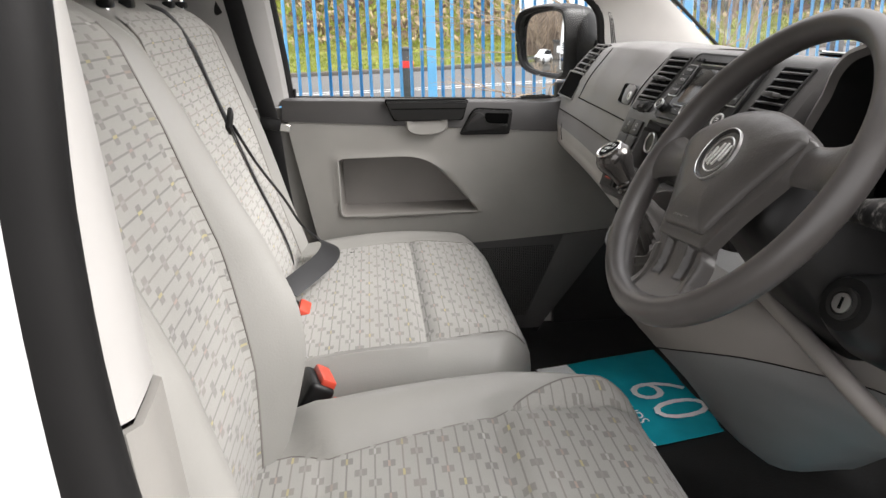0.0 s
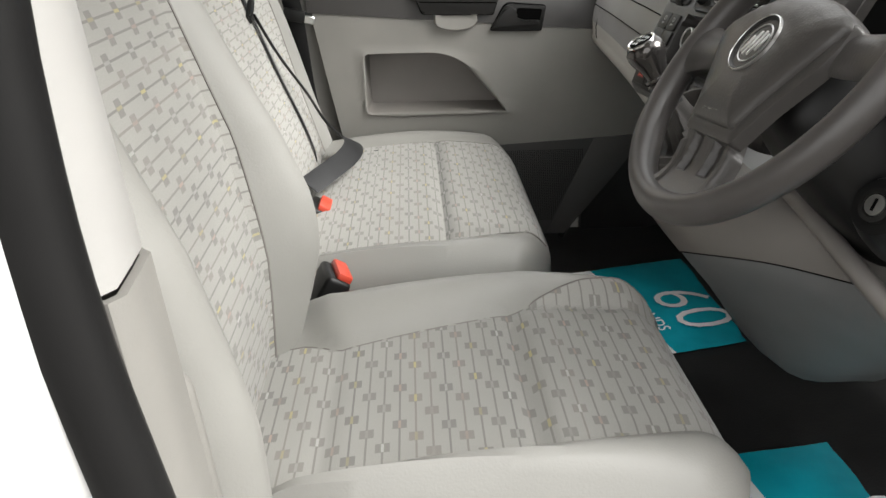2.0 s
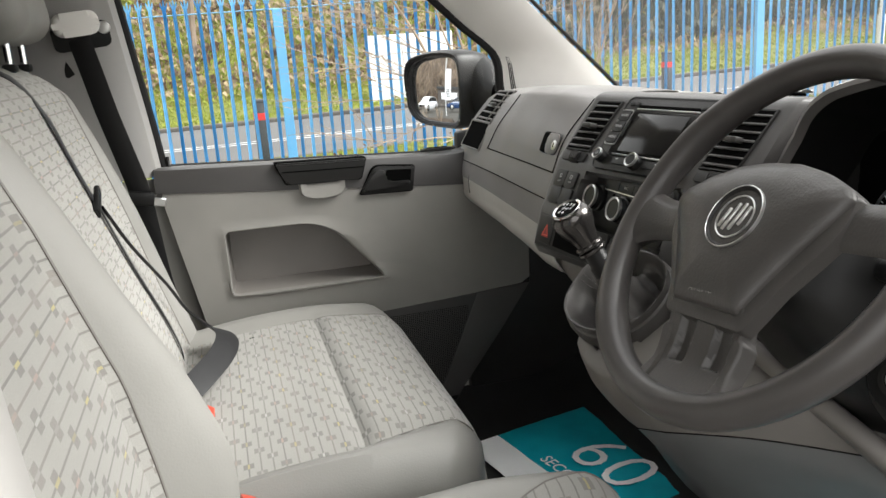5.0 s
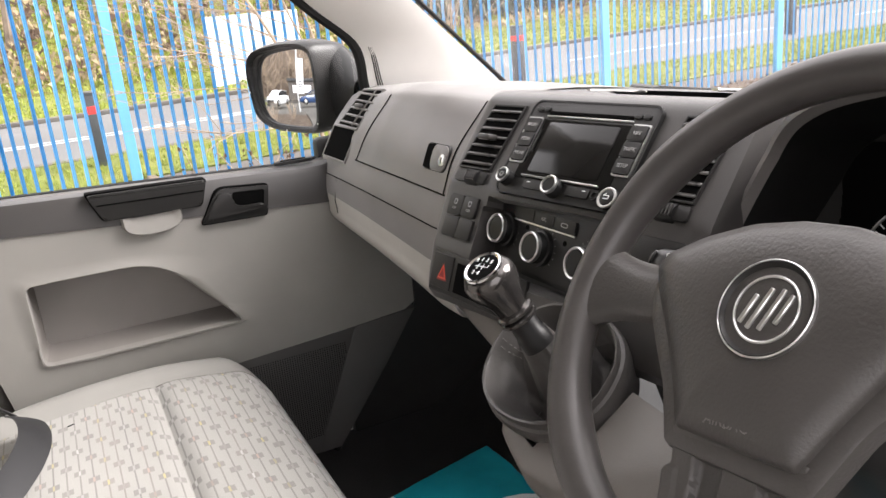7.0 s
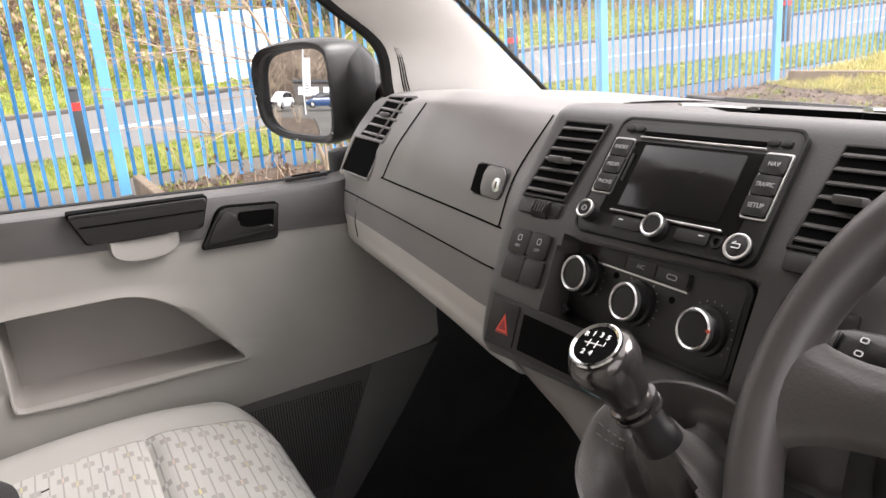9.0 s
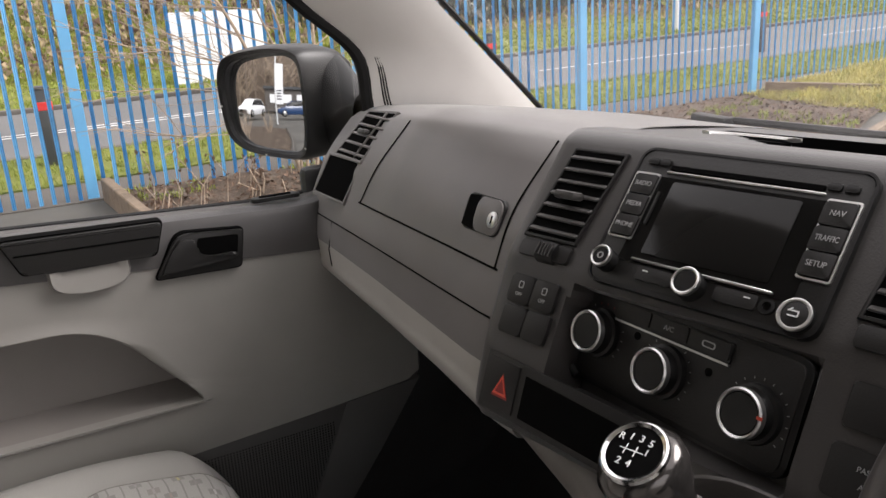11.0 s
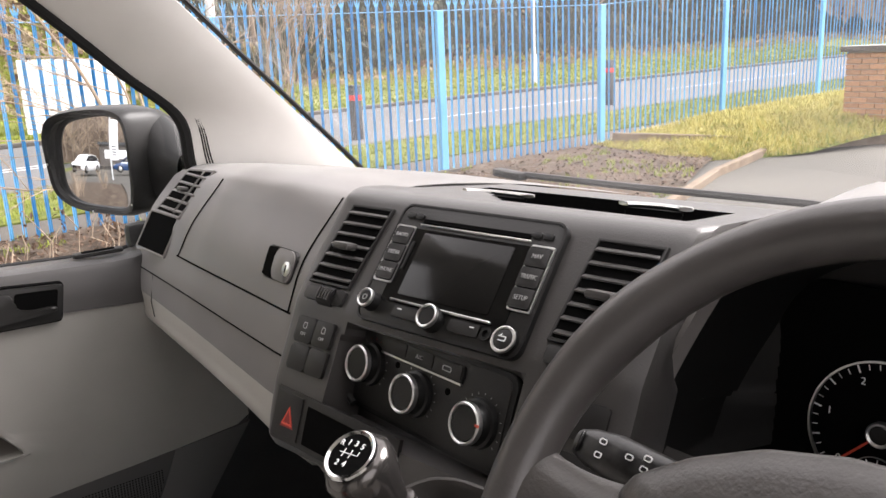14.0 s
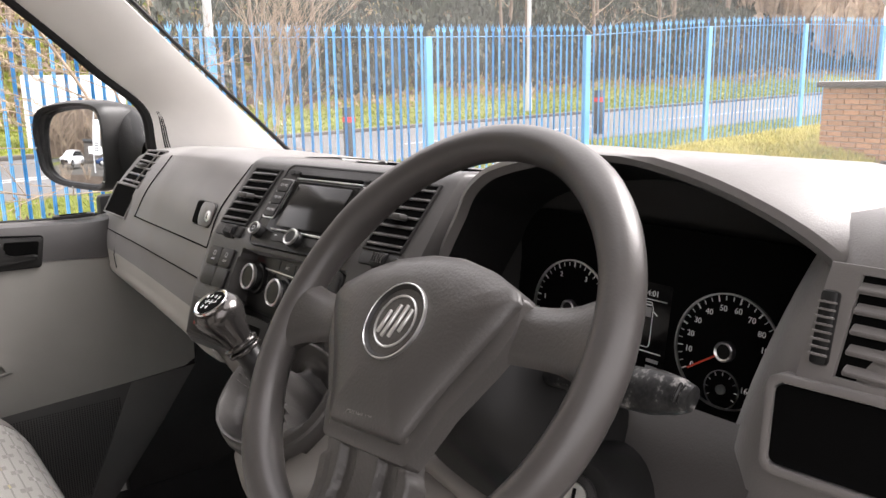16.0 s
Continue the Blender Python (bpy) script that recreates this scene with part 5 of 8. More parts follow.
def steering_wheel():
    w = thing("steering_wheel", "worn dark grey three-spoke steering wheel with a round chrome badge", "steering wheel", tuple(W_M.translation))
    R = 0.178
    rows = []
    for i in range(96):
        a = 2 * math.pi * i / 96
        # the grip is a little thicker at ten and two
        k = 1 + 0.10 * math.exp(-((math.degrees(a) % 180 - 40) / 14) ** 2) + 0.10 * math.exp(-((math.degrees(a) % 180 - 140) / 14) ** 2) * (math.sin(a) > 0)
        row = []
        for j in range(16):
            b = 2 * math.pi * j / 16
            row.append(WH @ Vector(((R + 0.0155 * k * math.cos(b)) * math.cos(a), (R + 0.0155 * k * math.cos(b)) * math.sin(a), 0.0165 * k * math.sin(b))))
        rows.append(row)
    rows.append(rows[0])
    b = grid(rows, close=True)
    bmesh.ops.remove_doubles(b, verts=b.verts, dist=1e-5)
    tpart("rim", b, RIM, w, "worn dark foam rim")
    # side spokes: a rounded upper face over a dark under ledge, flaring into the rim
    for s in (-1, 1):
        rows, under = [], []
        for t in np.linspace(0, 1, 12):
            x = s * (0.066 + 0.106 * t)
            top = 0.031 + 0.016 * t**5
            low = -0.015 - 0.020 * t**6
            zc = 0.006 - 0.010 * math.sin(math.pi * t * 0.9)
            rows.append([WH @ Vector((x, y, z)) for y, z in spline([(top - 0.006, zc - 0.014), (top, zc - 0.004), (top - 0.010, zc + 0.006), (0.010, zc + 0.009), (low + 0.008, zc + 0.006), (low, zc - 0.001)], 16)])
            under.append([WH @ Vector((x, y, z)) for y, z in ((low, zc - 0.001), (low + 0.004, zc - 0.010), (low + 0.010, zc - 0.018), (top - 0.006, zc - 0.014))])
        tpart("spoke", grid(rows), PAD, w, "moulded side spoke")
        tpart("spoke_underside", grid(under), CHARCOAL, w)
    # lower spoke: one broad moulded tongue with two sunk finger slots
    def sunk(x, y):
        """Depth of the slots at a place on the tongue."""
        deep = 0.0
        for cx, hw in ((-0.020, 0.0105), (0.026, 0.0105)):
            e = max(abs(x - cx - 0.08 * (y + 0.113)) - hw, abs(y + 0.115) - 0.022)
            deep = max(deep, min(1, max(0, -e / 0.0022)))
        return deep
    rows = []
    ys_ = np.linspace(-0.082, -0.176, 60)
    for y in ys_:
        t = (-0.082 - y) / 0.094
        half = np.interp(t, (0, 0.22, 0.30, 0.6, 1.0), (0.050, 0.050, 0.056, 0.053, 0.066))
        zc = 0.009 - 0.014 * math.sin(math.pi * min(1, t * 1.05) * 0.9)
        row = []
        for k in np.linspace(-1, 1, 72):
            x = k * half
            drop = max(0, (abs(k) - 0.90) / 0.10)
            step = 0.0022 * min(1, max(0, (t - 0.24) / 0.02)) * (abs(x) > 0.0405)
            row.append(WH @ Vector((x, y, zc + 0.004 - 0.016 * drop**2 + step - 0.0075 * sunk(x, y))))
        rows.append(row)
    tpart("lower_spoke", grid(rows), PAD, w, "lower spoke with two sunk slots", angle=60)

    def cover(out, levels, cap=True):
        b = grid([[WH @ Vector((x * s, (y + 0.010) * s - 0.010, z)) for x, y in out] for s, z in levels], close=True)
        b.verts.ensure_lookup_table()
        if cap:
            b.faces.new([b.verts[len(b.verts) - len(out) + i] for i in range(len(out))])
        return b

    def mirrored(half):
        left = [(-x, y) for x, y in half[::-1]]
        return left + half
    # flange that borders the cover and runs down to the lower spoke
    out = mirrored([(0.0, 0.060), (0.040, 0.056), (0.078, 0.044), (0.106, 0.031), (0.107, 0.006), (0.100, -0.014), (0.090, -0.030), (0.070, -0.060), (0.054, -0.096), (0.050, -0.104)])[1:]
    tpart("cover_flange", cover(fillet(out, 0.005), ((0.985, -0.005), (0.985, 0.004), (0.97, 0.0085), (0.91, 0.0115), (0.80, 0.011))), PAD, w, "grained flange round the cover")
    # air bag cover: shield-shaped, drawn into the spokes at its upper corners, domed
    out = fillet(lerp_pts(mirrored([(0.0, 0.0625), (0.036, 0.0595), (0.070, 0.049), (0.098, 0.0345), (0.104, 0.024), (0.096, 0.006), (0.084, -0.012), (0.071, -0.032), (0.055, -0.060), (0.044, -0.083), (0.040, -0.0885)])[1:], 72), 0.003)
    pad = tpart("airbag_cover", cover(out, ((1.0, -0.010), (1.0, 0.0095), (0.990, 0.0135), (0.955, 0.0175), (0.80, 0.0225), (0.6, 0.0255), (0.42, 0.0265))), PAD, w, "domed grained air bag cover")
    lettering("moulded_word", "AIRBAG", 0.009, WH @ pose(-0.004, -0.073, 0.0208, -4), DARK, pad, 0.0003)
    tpart("scuff", box(0.009, 0.0022, 0.0003, m=WH @ pose(-0.066, 0.012, 0.0222, 0, -12, 20)), VOID, pad, "small dark scuff")
    # badge: sunk dish, chrome rings and a few slanted bars
    bm_ = WH @ pose(0.002, -0.002, 0.0262, 0, 0, 0) @ Matrix.Diagonal((0.84, 0.84, 1, 1))
    badge = tpart("badge", lathe([(0.0375, -0.004), (0.0375, 0.0022), (0.0355, 0.003), (0.0345, 0.0015), (0.030, -0.002), (0, -0.002)], 56, bm_), CHARCOAL, w, "round badge in a dark dish")
    tpart("outer_ring", lathe([(0.0378, 0.000), (0.0376, 0.0028), (0.0366, 0.0034), (0.0358, 0.002)], 64, bm_, closed=True), SATIN, badge, "thin silver ring")
    tpart("inner_ring", lathe([(0.0262, -0.0015), (0.0260, 0.0012), (0.0250, 0.0018), (0.0240, 0.0012), (0.0238, -0.001)], 64, bm_, closed=True), SATIN, badge, "silver ring")
    for x, y, L, r_ in ((-0.014, -0.001, 0.024, 70), (-0.0048, 0.0, 0.034, 70), (0.0048, 0.0, 0.034, 70), (0.014, 0.001, 0.024, 70)):
        tpart("chrome_bar", box(L, 0.0040, 0.003, 0.0008, 1, bm_ @ pose(x, y, 0.0005, 0, 0, r_)), SATIN, badge)

    # column shroud and stalks
    c = thing("steering_column", "dark plastic column shroud with ignition lock and two stalks", "steering column", tuple(W_M @ Vector((0, 0, -0.10))))
    rows = []
    for z, sx, sy, oy in ((-0.020, 0.045, 0.040, 0), (-0.035, 0.058, 0.050, -0.004), (-0.07, 0.070, 0.056, -0.010), (-0.13, 0.082, 0.064, -0.018), (-0.22, 0.090, 0.075, -0.02)):
        rows.append([W_M @ Vector((sx * math.copysign(abs(math.cos(a)) ** 0.6, math.cos(a)), oy + sy * math.copysign(abs(math.sin(a)) ** 0.6, math.sin(a)), z)) for a in np.linspace(0, 2 * math.pi, 33)[:-1]])
    tpart("shroud", grid(rows, close=True), BLACK, c)
    for s, ty, tz in ((-1, 0.024, -0.073), (1, 0.034, -0.060)):
        a0, a1 = Vector((s * 0.055, 0.022, -0.085)), Vector((s * 0.202, ty, tz))
        rows = []
        for t in np.linspace(0, 1, 16):
            q = a0.lerp(a1, t)
            hy = np.interp(t, (0, 0.35, 0.55, 0.80, 0.93, 1), (0.010, 0.012, 0.0150, 0.0155, 0.0125, 0.0085))
            hz = np.interp(t, (0, 0.35, 0.55, 0.80, 0.93, 1), (0.009, 0.010, 0.0120, 0.0122, 0.0100, 0.0065))
            rows.append([W_M @ (q + Vector((0, hy * math.copysign(abs(math.cos(a)) ** 0.8, math.cos(a)), hz * math.copysign(abs(math.sin(a)) ** 0.8, math.sin(a))))) for a in np.linspace(0, 2 * math.pi, 25)[:-1]])
        b = grid(rows, close=True)
        b.verts.ensure_lookup_table()
        b.faces.new([b.verts[len(b.verts) - 24 + i] for i in range(24)])
        stalk = tpart("stalk", b, STALK if s < 0 else WORN, c, "black control stalk with pale symbols" if s < 0 else "black control stalk, its print worn away to pale grey")
        for i in range(4):
            tpart("switch_ridge", box(0.0025, 0.014, 0.003, 0.001, 1, W_M @ pose(*(a0.lerp(a1, 0.955) + Vector((s * 0.0015 * i, 0, 0.010 - 0.003 * i)))[:])), BLACK, stalk)
        for t, yy in ((0.62, 0.008), (0.62, 0.001), (0.62, -0.006), (0.70, 0.004), (0.84, 0.006), (0.84, -0.003)) if s < 0 else ():
            q = a0.lerp(a1, t)
            tpart("symbol", ring_plate(outline(0.0058, 0.0040, 0.0016), outline(0.0042, 0.0024, 0.0010), 0, 0.0006, W_M @ pose(q.x, q.y + yy, q.z + np.interp(t, (0.55, 0.93), (0.0125, 0.0120)) - 0.0004)), PAPER, stalk)
    # ignition housing on the driver's right
    im = frame_m((0.088, -0.506, 0.527), (0.35, -1, 0), (0.45, 0.1, 1))
    rows = []
    for z, r in ((-0.10, 0.05), (-0.05, 0.045), (-0.02, 0.036), (-0.006, 0.030), (0.0, 0.027)):
        rows.append([im @ Vector((r * math.cos(a), r * math.sin(a), z)) for a in np.linspace(0, 2 * math.pi, 33)[:-1]])
    b = grid(rows, close=True)
    b.verts.ensure_lookup_table()
    b.faces.new([b.verts[len(b.verts) - 32 + i] for i in range(32)])
    ig = tpart("ignition_housing", b, BLACK, c)
    tpart("ignition_lock", lathe([(0.0165, 0.0), (0.0165, 0.006), (0.012, 0.007), (0.0115, 0.005), (0, 0.005)], 32, im), CHARCOAL, ig)
    tpart("key_slot_plate", lathe([(0.0105, 0.004), (0.0100, 0.0065), (0, 0.0068)], 28, im), SATIN, ig, "bright key slot")
    tpart("key_slot", box(0.0028, 0.012, 0.001, m=im @ pose(0, 0, 0.0068)), VOID, ig)


# tilted oval collar of the gear lever, facing back and up
GEAR_M = frame_m((0.038, -0.103, 0.498), (0.244, -0.970, 0), (0.776, 0.195, 0.600))


def lower_console():
    """The pale pod that carries the gear lever and runs down into the footwell, and the driver's knee panel."""
    c = thing("gear_console", "warm grey plastic gear console under the dashboard", "gear console", (0.1, -0.06, -0.02))
    secs = {
        0.230: [(0.16, 0.482), (0.125, 0.476), (0.102, 0.468), (0.100, 0.452), (0.115, 0.446), (0.20, 0.442), (0.32, 0.44)],
        0.110: [(0.15, 0.482), (0.115, 0.474), (0.094, 0.455), (0.092, 0.428), (0.112, 0.412), (0.20, 0.400), (0.32, 0.39)],
        0.030: [(0.14, 0.482), (0.105, 0.470), (0.078, 0.445), (0.080, 0.408), (0.110, 0.360), (0.21, 0.28), (0.32, 0.26)],
        -0.018: [(0.14, 0.482), (0.075, 0.468), (0.050, 0.435), (0.060, 0.395), (0.125, 0.31), (0.23, 0.20), (0.32, 0.14)],
        -0.035: [(0.09, 0.482), (0.035, 0.452), (0.018, 0.420), (0.030, 0.375), (0.100, 0.28), (0.21, 0.15), (0.34, 0.12)],
        -0.070: [(0.08, 0.484), (0.006, 0.434), (-0.002, 0.412), (0.022, 0.365), (0.088, 0.28), (0.200, 0.13), (0.34, 0.11)],
        -0.130: [(0.08, 0.486), (-0.010, 0.430), (-0.018, 0.405), (0.010, 0.360), (0.078, 0.28), (0.208, 0.125), (0.34, 0.105)],
        -0.180: [(0.08, 0.486), (-0.004, 0.432), (-0.014, 0.408), (0.010, 0.362), (0.078, 0.28), (0.215, 0.130), (0.35, 0.11)],
        -0.240: [(0.08, 0.480), (0.020, 0.452), (0.008, 0.420), (0.022, 0.370), (0.088, 0.300), (0.225, 0.175), (0.36, 0.17)],
        -0.360: [(0.11, 0.470), (0.090, 0.455), (0.082, 0.430), (0.095, 0.382), (0.142, 0.335), (0.245, 0.262), (0.37, 0.262)],
        -0.470: [(0.18, 0.455), (0.170, 0.440), (0.168, 0.420), (0.180, 0.385), (0.205, 0.350), (0.270, 0.312), (0.38, 0.312)],
        -0.600: [(0.22, 0.445), (0.205, 0.430), (0.203, 0.41), (0.21, 0.38), (0.232, 0.355), (0.285, 0.330), (0.38, 0.330)],
        -0.760: [(0.23, 0.445), (0.215, 0.430), (0.213, 0.41), (0.22, 0.38), (0.242, 0.355), (0.29, 0.335), (0.38, 0.335)],
    }
    ks = sorted(secs, reverse=True)
    ys = np.linspace(0.23, -0.76, 64)
    up, lo, seam = [], [], []
    for y in ys:
        p = [tuple(np.interp(y, ks[::-1], [secs[k][i][q] for k in ks[::-1]]) for q in (0, 1)) for i in range(7)]
        s = np.array(spline(p, 181))
        cut = np.interp(y, (-0.45, -0.33, -0.22, -0.10), (0.41, 0.46, 0.53, 0.605)) * 180
        at = lambda ks_: [(np.interp(k, range(181), s[:, 0]), np.interp(k, range(181), s[:, 1])) for k in ks_]
        row = []
        for x, z in at(np.linspace(0, cut, 20)):
            q = GEAR_M.inverted() @ Vector((x, y, z))
            # the shell is open under the gaiter
            if (q.x / 0.070) ** 2 + (q.y / 0.064) ** 2 < 1:
                q.z = min(q.z, -0.075)
            row.append((GEAR_M @ q)[:])
        up.append(row)
        lo.append([(x + 0.0015, y, z) for x, z in at(np.linspace(cut, 180, 14))])
        seam.append((up[-1][-1][0] - 0.0003, y, up[-1][-1][2]))
    side = [(0.45, y + 0.008, z) for x, y, z in up[0]]
    tpart("upper_shell", grid([side] + up), TAUPE, c, "warm grey upper shell")
    side = [(0.45, y + 0.008, z) for x, y, z in lo[0]]
    tpart("lower_shell", grid([side] + lo), GREY_SHELL, c, "mid grey lower shell")
    tpart("joint", tube(seam, 0.0009, 6), VOID, c)

    knee = spline([(0.098, -0.290, 0.480), (0.105, -0.370, 0.460), (0.118, -0.450, 0.432), (0.150, -0.520, 0.388), (0.190, -0.620, 0.352), (0.205, -0.740, 0.345)], 30)
    tpart("knee_trim", tube(knee, 0.02, 14, flat=(0.042, 0.022), up=(0.75, -0.2, 0.6)), TAUPE, c, "pale rounded lower edge of the driver's knee panel")

    g = thing("gear_lever", "dark gear lever with chrome-ringed knob and gathered gaiter", "gear lever", (0.04, -0.10, 0.45))
    gm = GEAR_M
    ov = [(0.078 * math.copysign(abs(math.cos(a)) ** 0.9, math.cos(a)), 0.072 * math.copysign(abs(math.sin(a)) ** 0.9, math.sin(a))) for a in np.linspace(0, 2 * math.pi, 65)[:-1]]
    rows = []
    for s, z in ((0.90, -0.060), (0.97, -0.034), (1.0, -0.022), (1.01, -0.012), (0.99, -0.004), (0.95, -0.002), (0.92, -0.010)):
        rows.append([gm @ Vector((x * s, y * s, z)) for x, y in ov])
    tpart("collar", grid(rows, close=True), GAITER, g, "dark oval collar")
    # gaiter: a puffed rim, deep hollows and four ridges up to the shaft
    ax = Vector((-0.446, 0.254, 0.858)).normalized()
    kn = Vector((-0.028, -0.099, 0.616))
    neck = gm.inverted() @ (kn - ax * 0.080)
    rows = []
    for t in np.linspace(0, 1, 34):
        row = []
        for j in range(64):
            a = 2 * math.pi * j / 64
            ridge = 0.0
            for at_, wide, high in ((172, 30, 0.60), (332, 10, 0.95), (303, 13, 0.50), (95, 26, 0.45)):
                off = (math.degrees(a) + 9 * math.sin(5 * t) - at_ + 180) % 360 - 180
                ridge = max(ridge, high * math.exp(-((off / wide) ** 2)))
            hollow = np.interp(t, (0, 0.08, 0.17, 0.26, 0.5, 0.72, 0.9, 1), (-0.006, 0.008, 0.006, -0.018, -0.044, -0.036, 0.014, neck.z))
            crest = np.interp(t, (0, 0.08, 0.17, 0.30, 0.5, 0.72, 0.9, 1), (-0.006, 0.009, 0.013, 0.013, 0.014, 0.026, 0.044, neck.z))
            z = hollow + (crest - hollow) * ridge + (0.006 * noise.noise((math.cos(a) * 3, math.sin(a) * 3, t * 5)) + 0.003 * noise.noise((math.cos(a) * 8, math.sin(a) * 8, t * 11))) * math.sin(math.pi * t)
            r = np.interp(t, (0, 0.08, 0.18, 1), (0.95, 0.935, 0.86, 0.0))
            c_ = Vector((neck.x, neck.y, 0)) * t**1.5
            row.append(gm @ (c_ + Vector((ov[j][0] * r + 0.0155 * math.cos(a) * t, ov[j][1] * r + 0.0155 * math.sin(a) * t, z))))
        rows.append(row)
    tpart("gaiter", grid(rows, close=True), GAITER, g, "dark leatherette gaiter")
    for j in (31, 53):
        for k in (0, 1):
            pts = [r_[(j + k) % 64] + (gm.to_3x3() @ Vector((0, 0, 0.0012))) for r_ in rows[7:22]]
            for i in range(0, 10, 2):
                tpart("stitch", tube(pts[i:i + 2], 0.0006, 5), DARK, g)
    km = Matrix.Translation(kn) @ ax.to_track_quat("Z", "Y").to_matrix().to_4x4()
    tpart("shaft", lathe([(0, -0.095), (0.0165, -0.095), (0.0160, -0.082), (0.0140, -0.079), (0.0135, -0.05)], 28, km), BLACK, g)
    for z in (-0.061, -0.054):
        tpart("collar_ring", lathe([(0.0135, z - 0.0030), (0.0185, z - 0.0018), (0.0190, z), (0.0185, z + 0.0018), (0.0135, z + 0.0030)], 36, km, closed=True), KNOB, g)
    kb = lathe([(0, -0.053), (0.0150, -0.053), (0.0162, -0.046), (0.0190, -0.036), (0.0238, -0.026), (0.0264, -0.017), (0.0262, -0.009), (0.0240, -0.0055), (0.0200, 0.0007), (0.0140, 0.0059), (0.0070, 0.0090), (0, 0.0099)], 48, km)
    face_to = Vector((-0.51, -0.06, 0.86)).normalized()
    for v in kb.verts:
        # the top is cut flat where the cap sits
        over = (v.co - kn + ax * 0.0165).dot(face_to) - 0.0178
        if over > 0:
            v.co -= face_to * over
    kb = tpart("knob", kb, KNOB, g, "glossy dark grey knob")
    km = Matrix.Translation(kn - ax * 0.0165) @ face_to.to_track_quat("Z", "Y").to_matrix().to_4x4() @ pose(0, 0, 0.0183)
    tpart("knob_ring", lathe([(0.0198, -0.0010), (0.0194, 0.0012), (0.0182, 0.0020), (0.0162, 0.0008)], 48, km, closed=True), CHROME, kb, "chrome ring")
    tpart("knob_cap", lathe([(0, 0.0012), (0.012, 0.0011), (0.0170, 0.0006)], 48, km), VOID, kb)
    # shift pattern; the cap's own up points forward
    right = Vector((0.20, -1, 0.1))
    right = (right - face_to * right.dot(face_to)).normalized()
    capm = frame_m(km @ Vector((0, 0, 0.0015)), tuple(right), tuple(face_to.cross(right))) @ Matrix.Diagonal((0.92, 0.92, 1, 1))
    for x in (-0.0045, 0.001, 0.0065):
        tpart("gate_line", box(0.0006, 0.007 if x < 0.005 else 0.004, 0.0003, m=capm @ pose(x * 1.25, 0 if x < 0.005 else 0.0017, 0)), PAPER, kb)
    tpart("gate_line", box(0.016, 0.0006, 0.0003, m=capm @ pose(-0.0015, 0, 0)), PAPER, kb)
    for s, x, y in (("R", -0.0095, 0.0055), ("1", -0.0045, 0.0065), ("3", 0.001, 0.0068), ("5", 0.0065, 0.0060), ("2", -0.0045, -0.0068), ("4", 0.001, -0.0068)):
        lettering("numeral", s, 0.0066, capm @ pose(x * 1.25, y * 1.3, 0.0002), PAPER, kb)


def floor_mats():
    def mat_sheet(cx, cy, rot, name, label):
        t = thing(name, label, "floor mat", (cx, cy, -0.012))
        m = pose(cx, cy, -0.014, 0, 0, rot)

        def sheet(x0, x1, y0, y1, dz):
            rows = []
            for u in np.linspace(x0, x1, 22):
                rows.append([m @ Vector((u, v, dz + 0.0022 * noise.noise((u * 7 + cx * 9, v * 7, 0.3)) + 0.0012 * noise.noise((u * 21, v * 21, cx)))) for v in np.linspace(y0, y1, 22)])
            return thicken(grid(rows), 0.0006)
        return t, m, sheet
    # passenger's mat
    t, m, sheet = mat_sheet(0.263, 0.350, 12.6, "floor_mat", "teal and white printed paper floor mat in the footwell")
    tpart("printed_sheet", sheet(-0.155, 0.160, -0.195, 0.195, 0.0), TEAL, t)
    tpart("white_margin", sheet(-0.235, -0.1545, -0.195, 0.195, 0.0), PAPER, t)
    mm = m @ pose(-0.034, -0.042, 0.0036, 0, 0, -90)
    lettering("big_number", "60", 0.185, mm, PAPER, t, 0.0001, thin=0.0018)
    lettering("small_words", "SECONDS", 0.038, m @ pose(-0.132, -0.03, 0.0036, 0, 0, -90), PAPER, t, 0.0002)
    lettering("small_words", "FINANCE DECISION IN", 0.024, m @ pose(0.098, -0.03, 0.0036, 0, 0, -90), PAPER, t, 0.0002)
    # driver's mat
    t, m, sheet = mat_sheet(0.305, -0.385, 8, "floor_mat", "scuffed teal printed paper floor mat below the pedals")
    tpart("printed_sheet", sheet(-0.135, 0.10, -0.26, 0.22, 0.001), TEAL, t)
    tpart("white_margin", sheet(-0.215, -0.1345, -0.26, 0.22, 0.001), PAPER, t)
    lettering("big_number", "60", 0.20, m @ pose(0.03, 0.0, 0.0056, 0, 0, -90), PAPER, t, 0.0001, thin=0.0018)
    lettering("small_words", "SECONDS", 0.038, m @ pose(-0.07, 0.0, 0.0056, 0, 0, -90), PAPER, t, 0.0002)


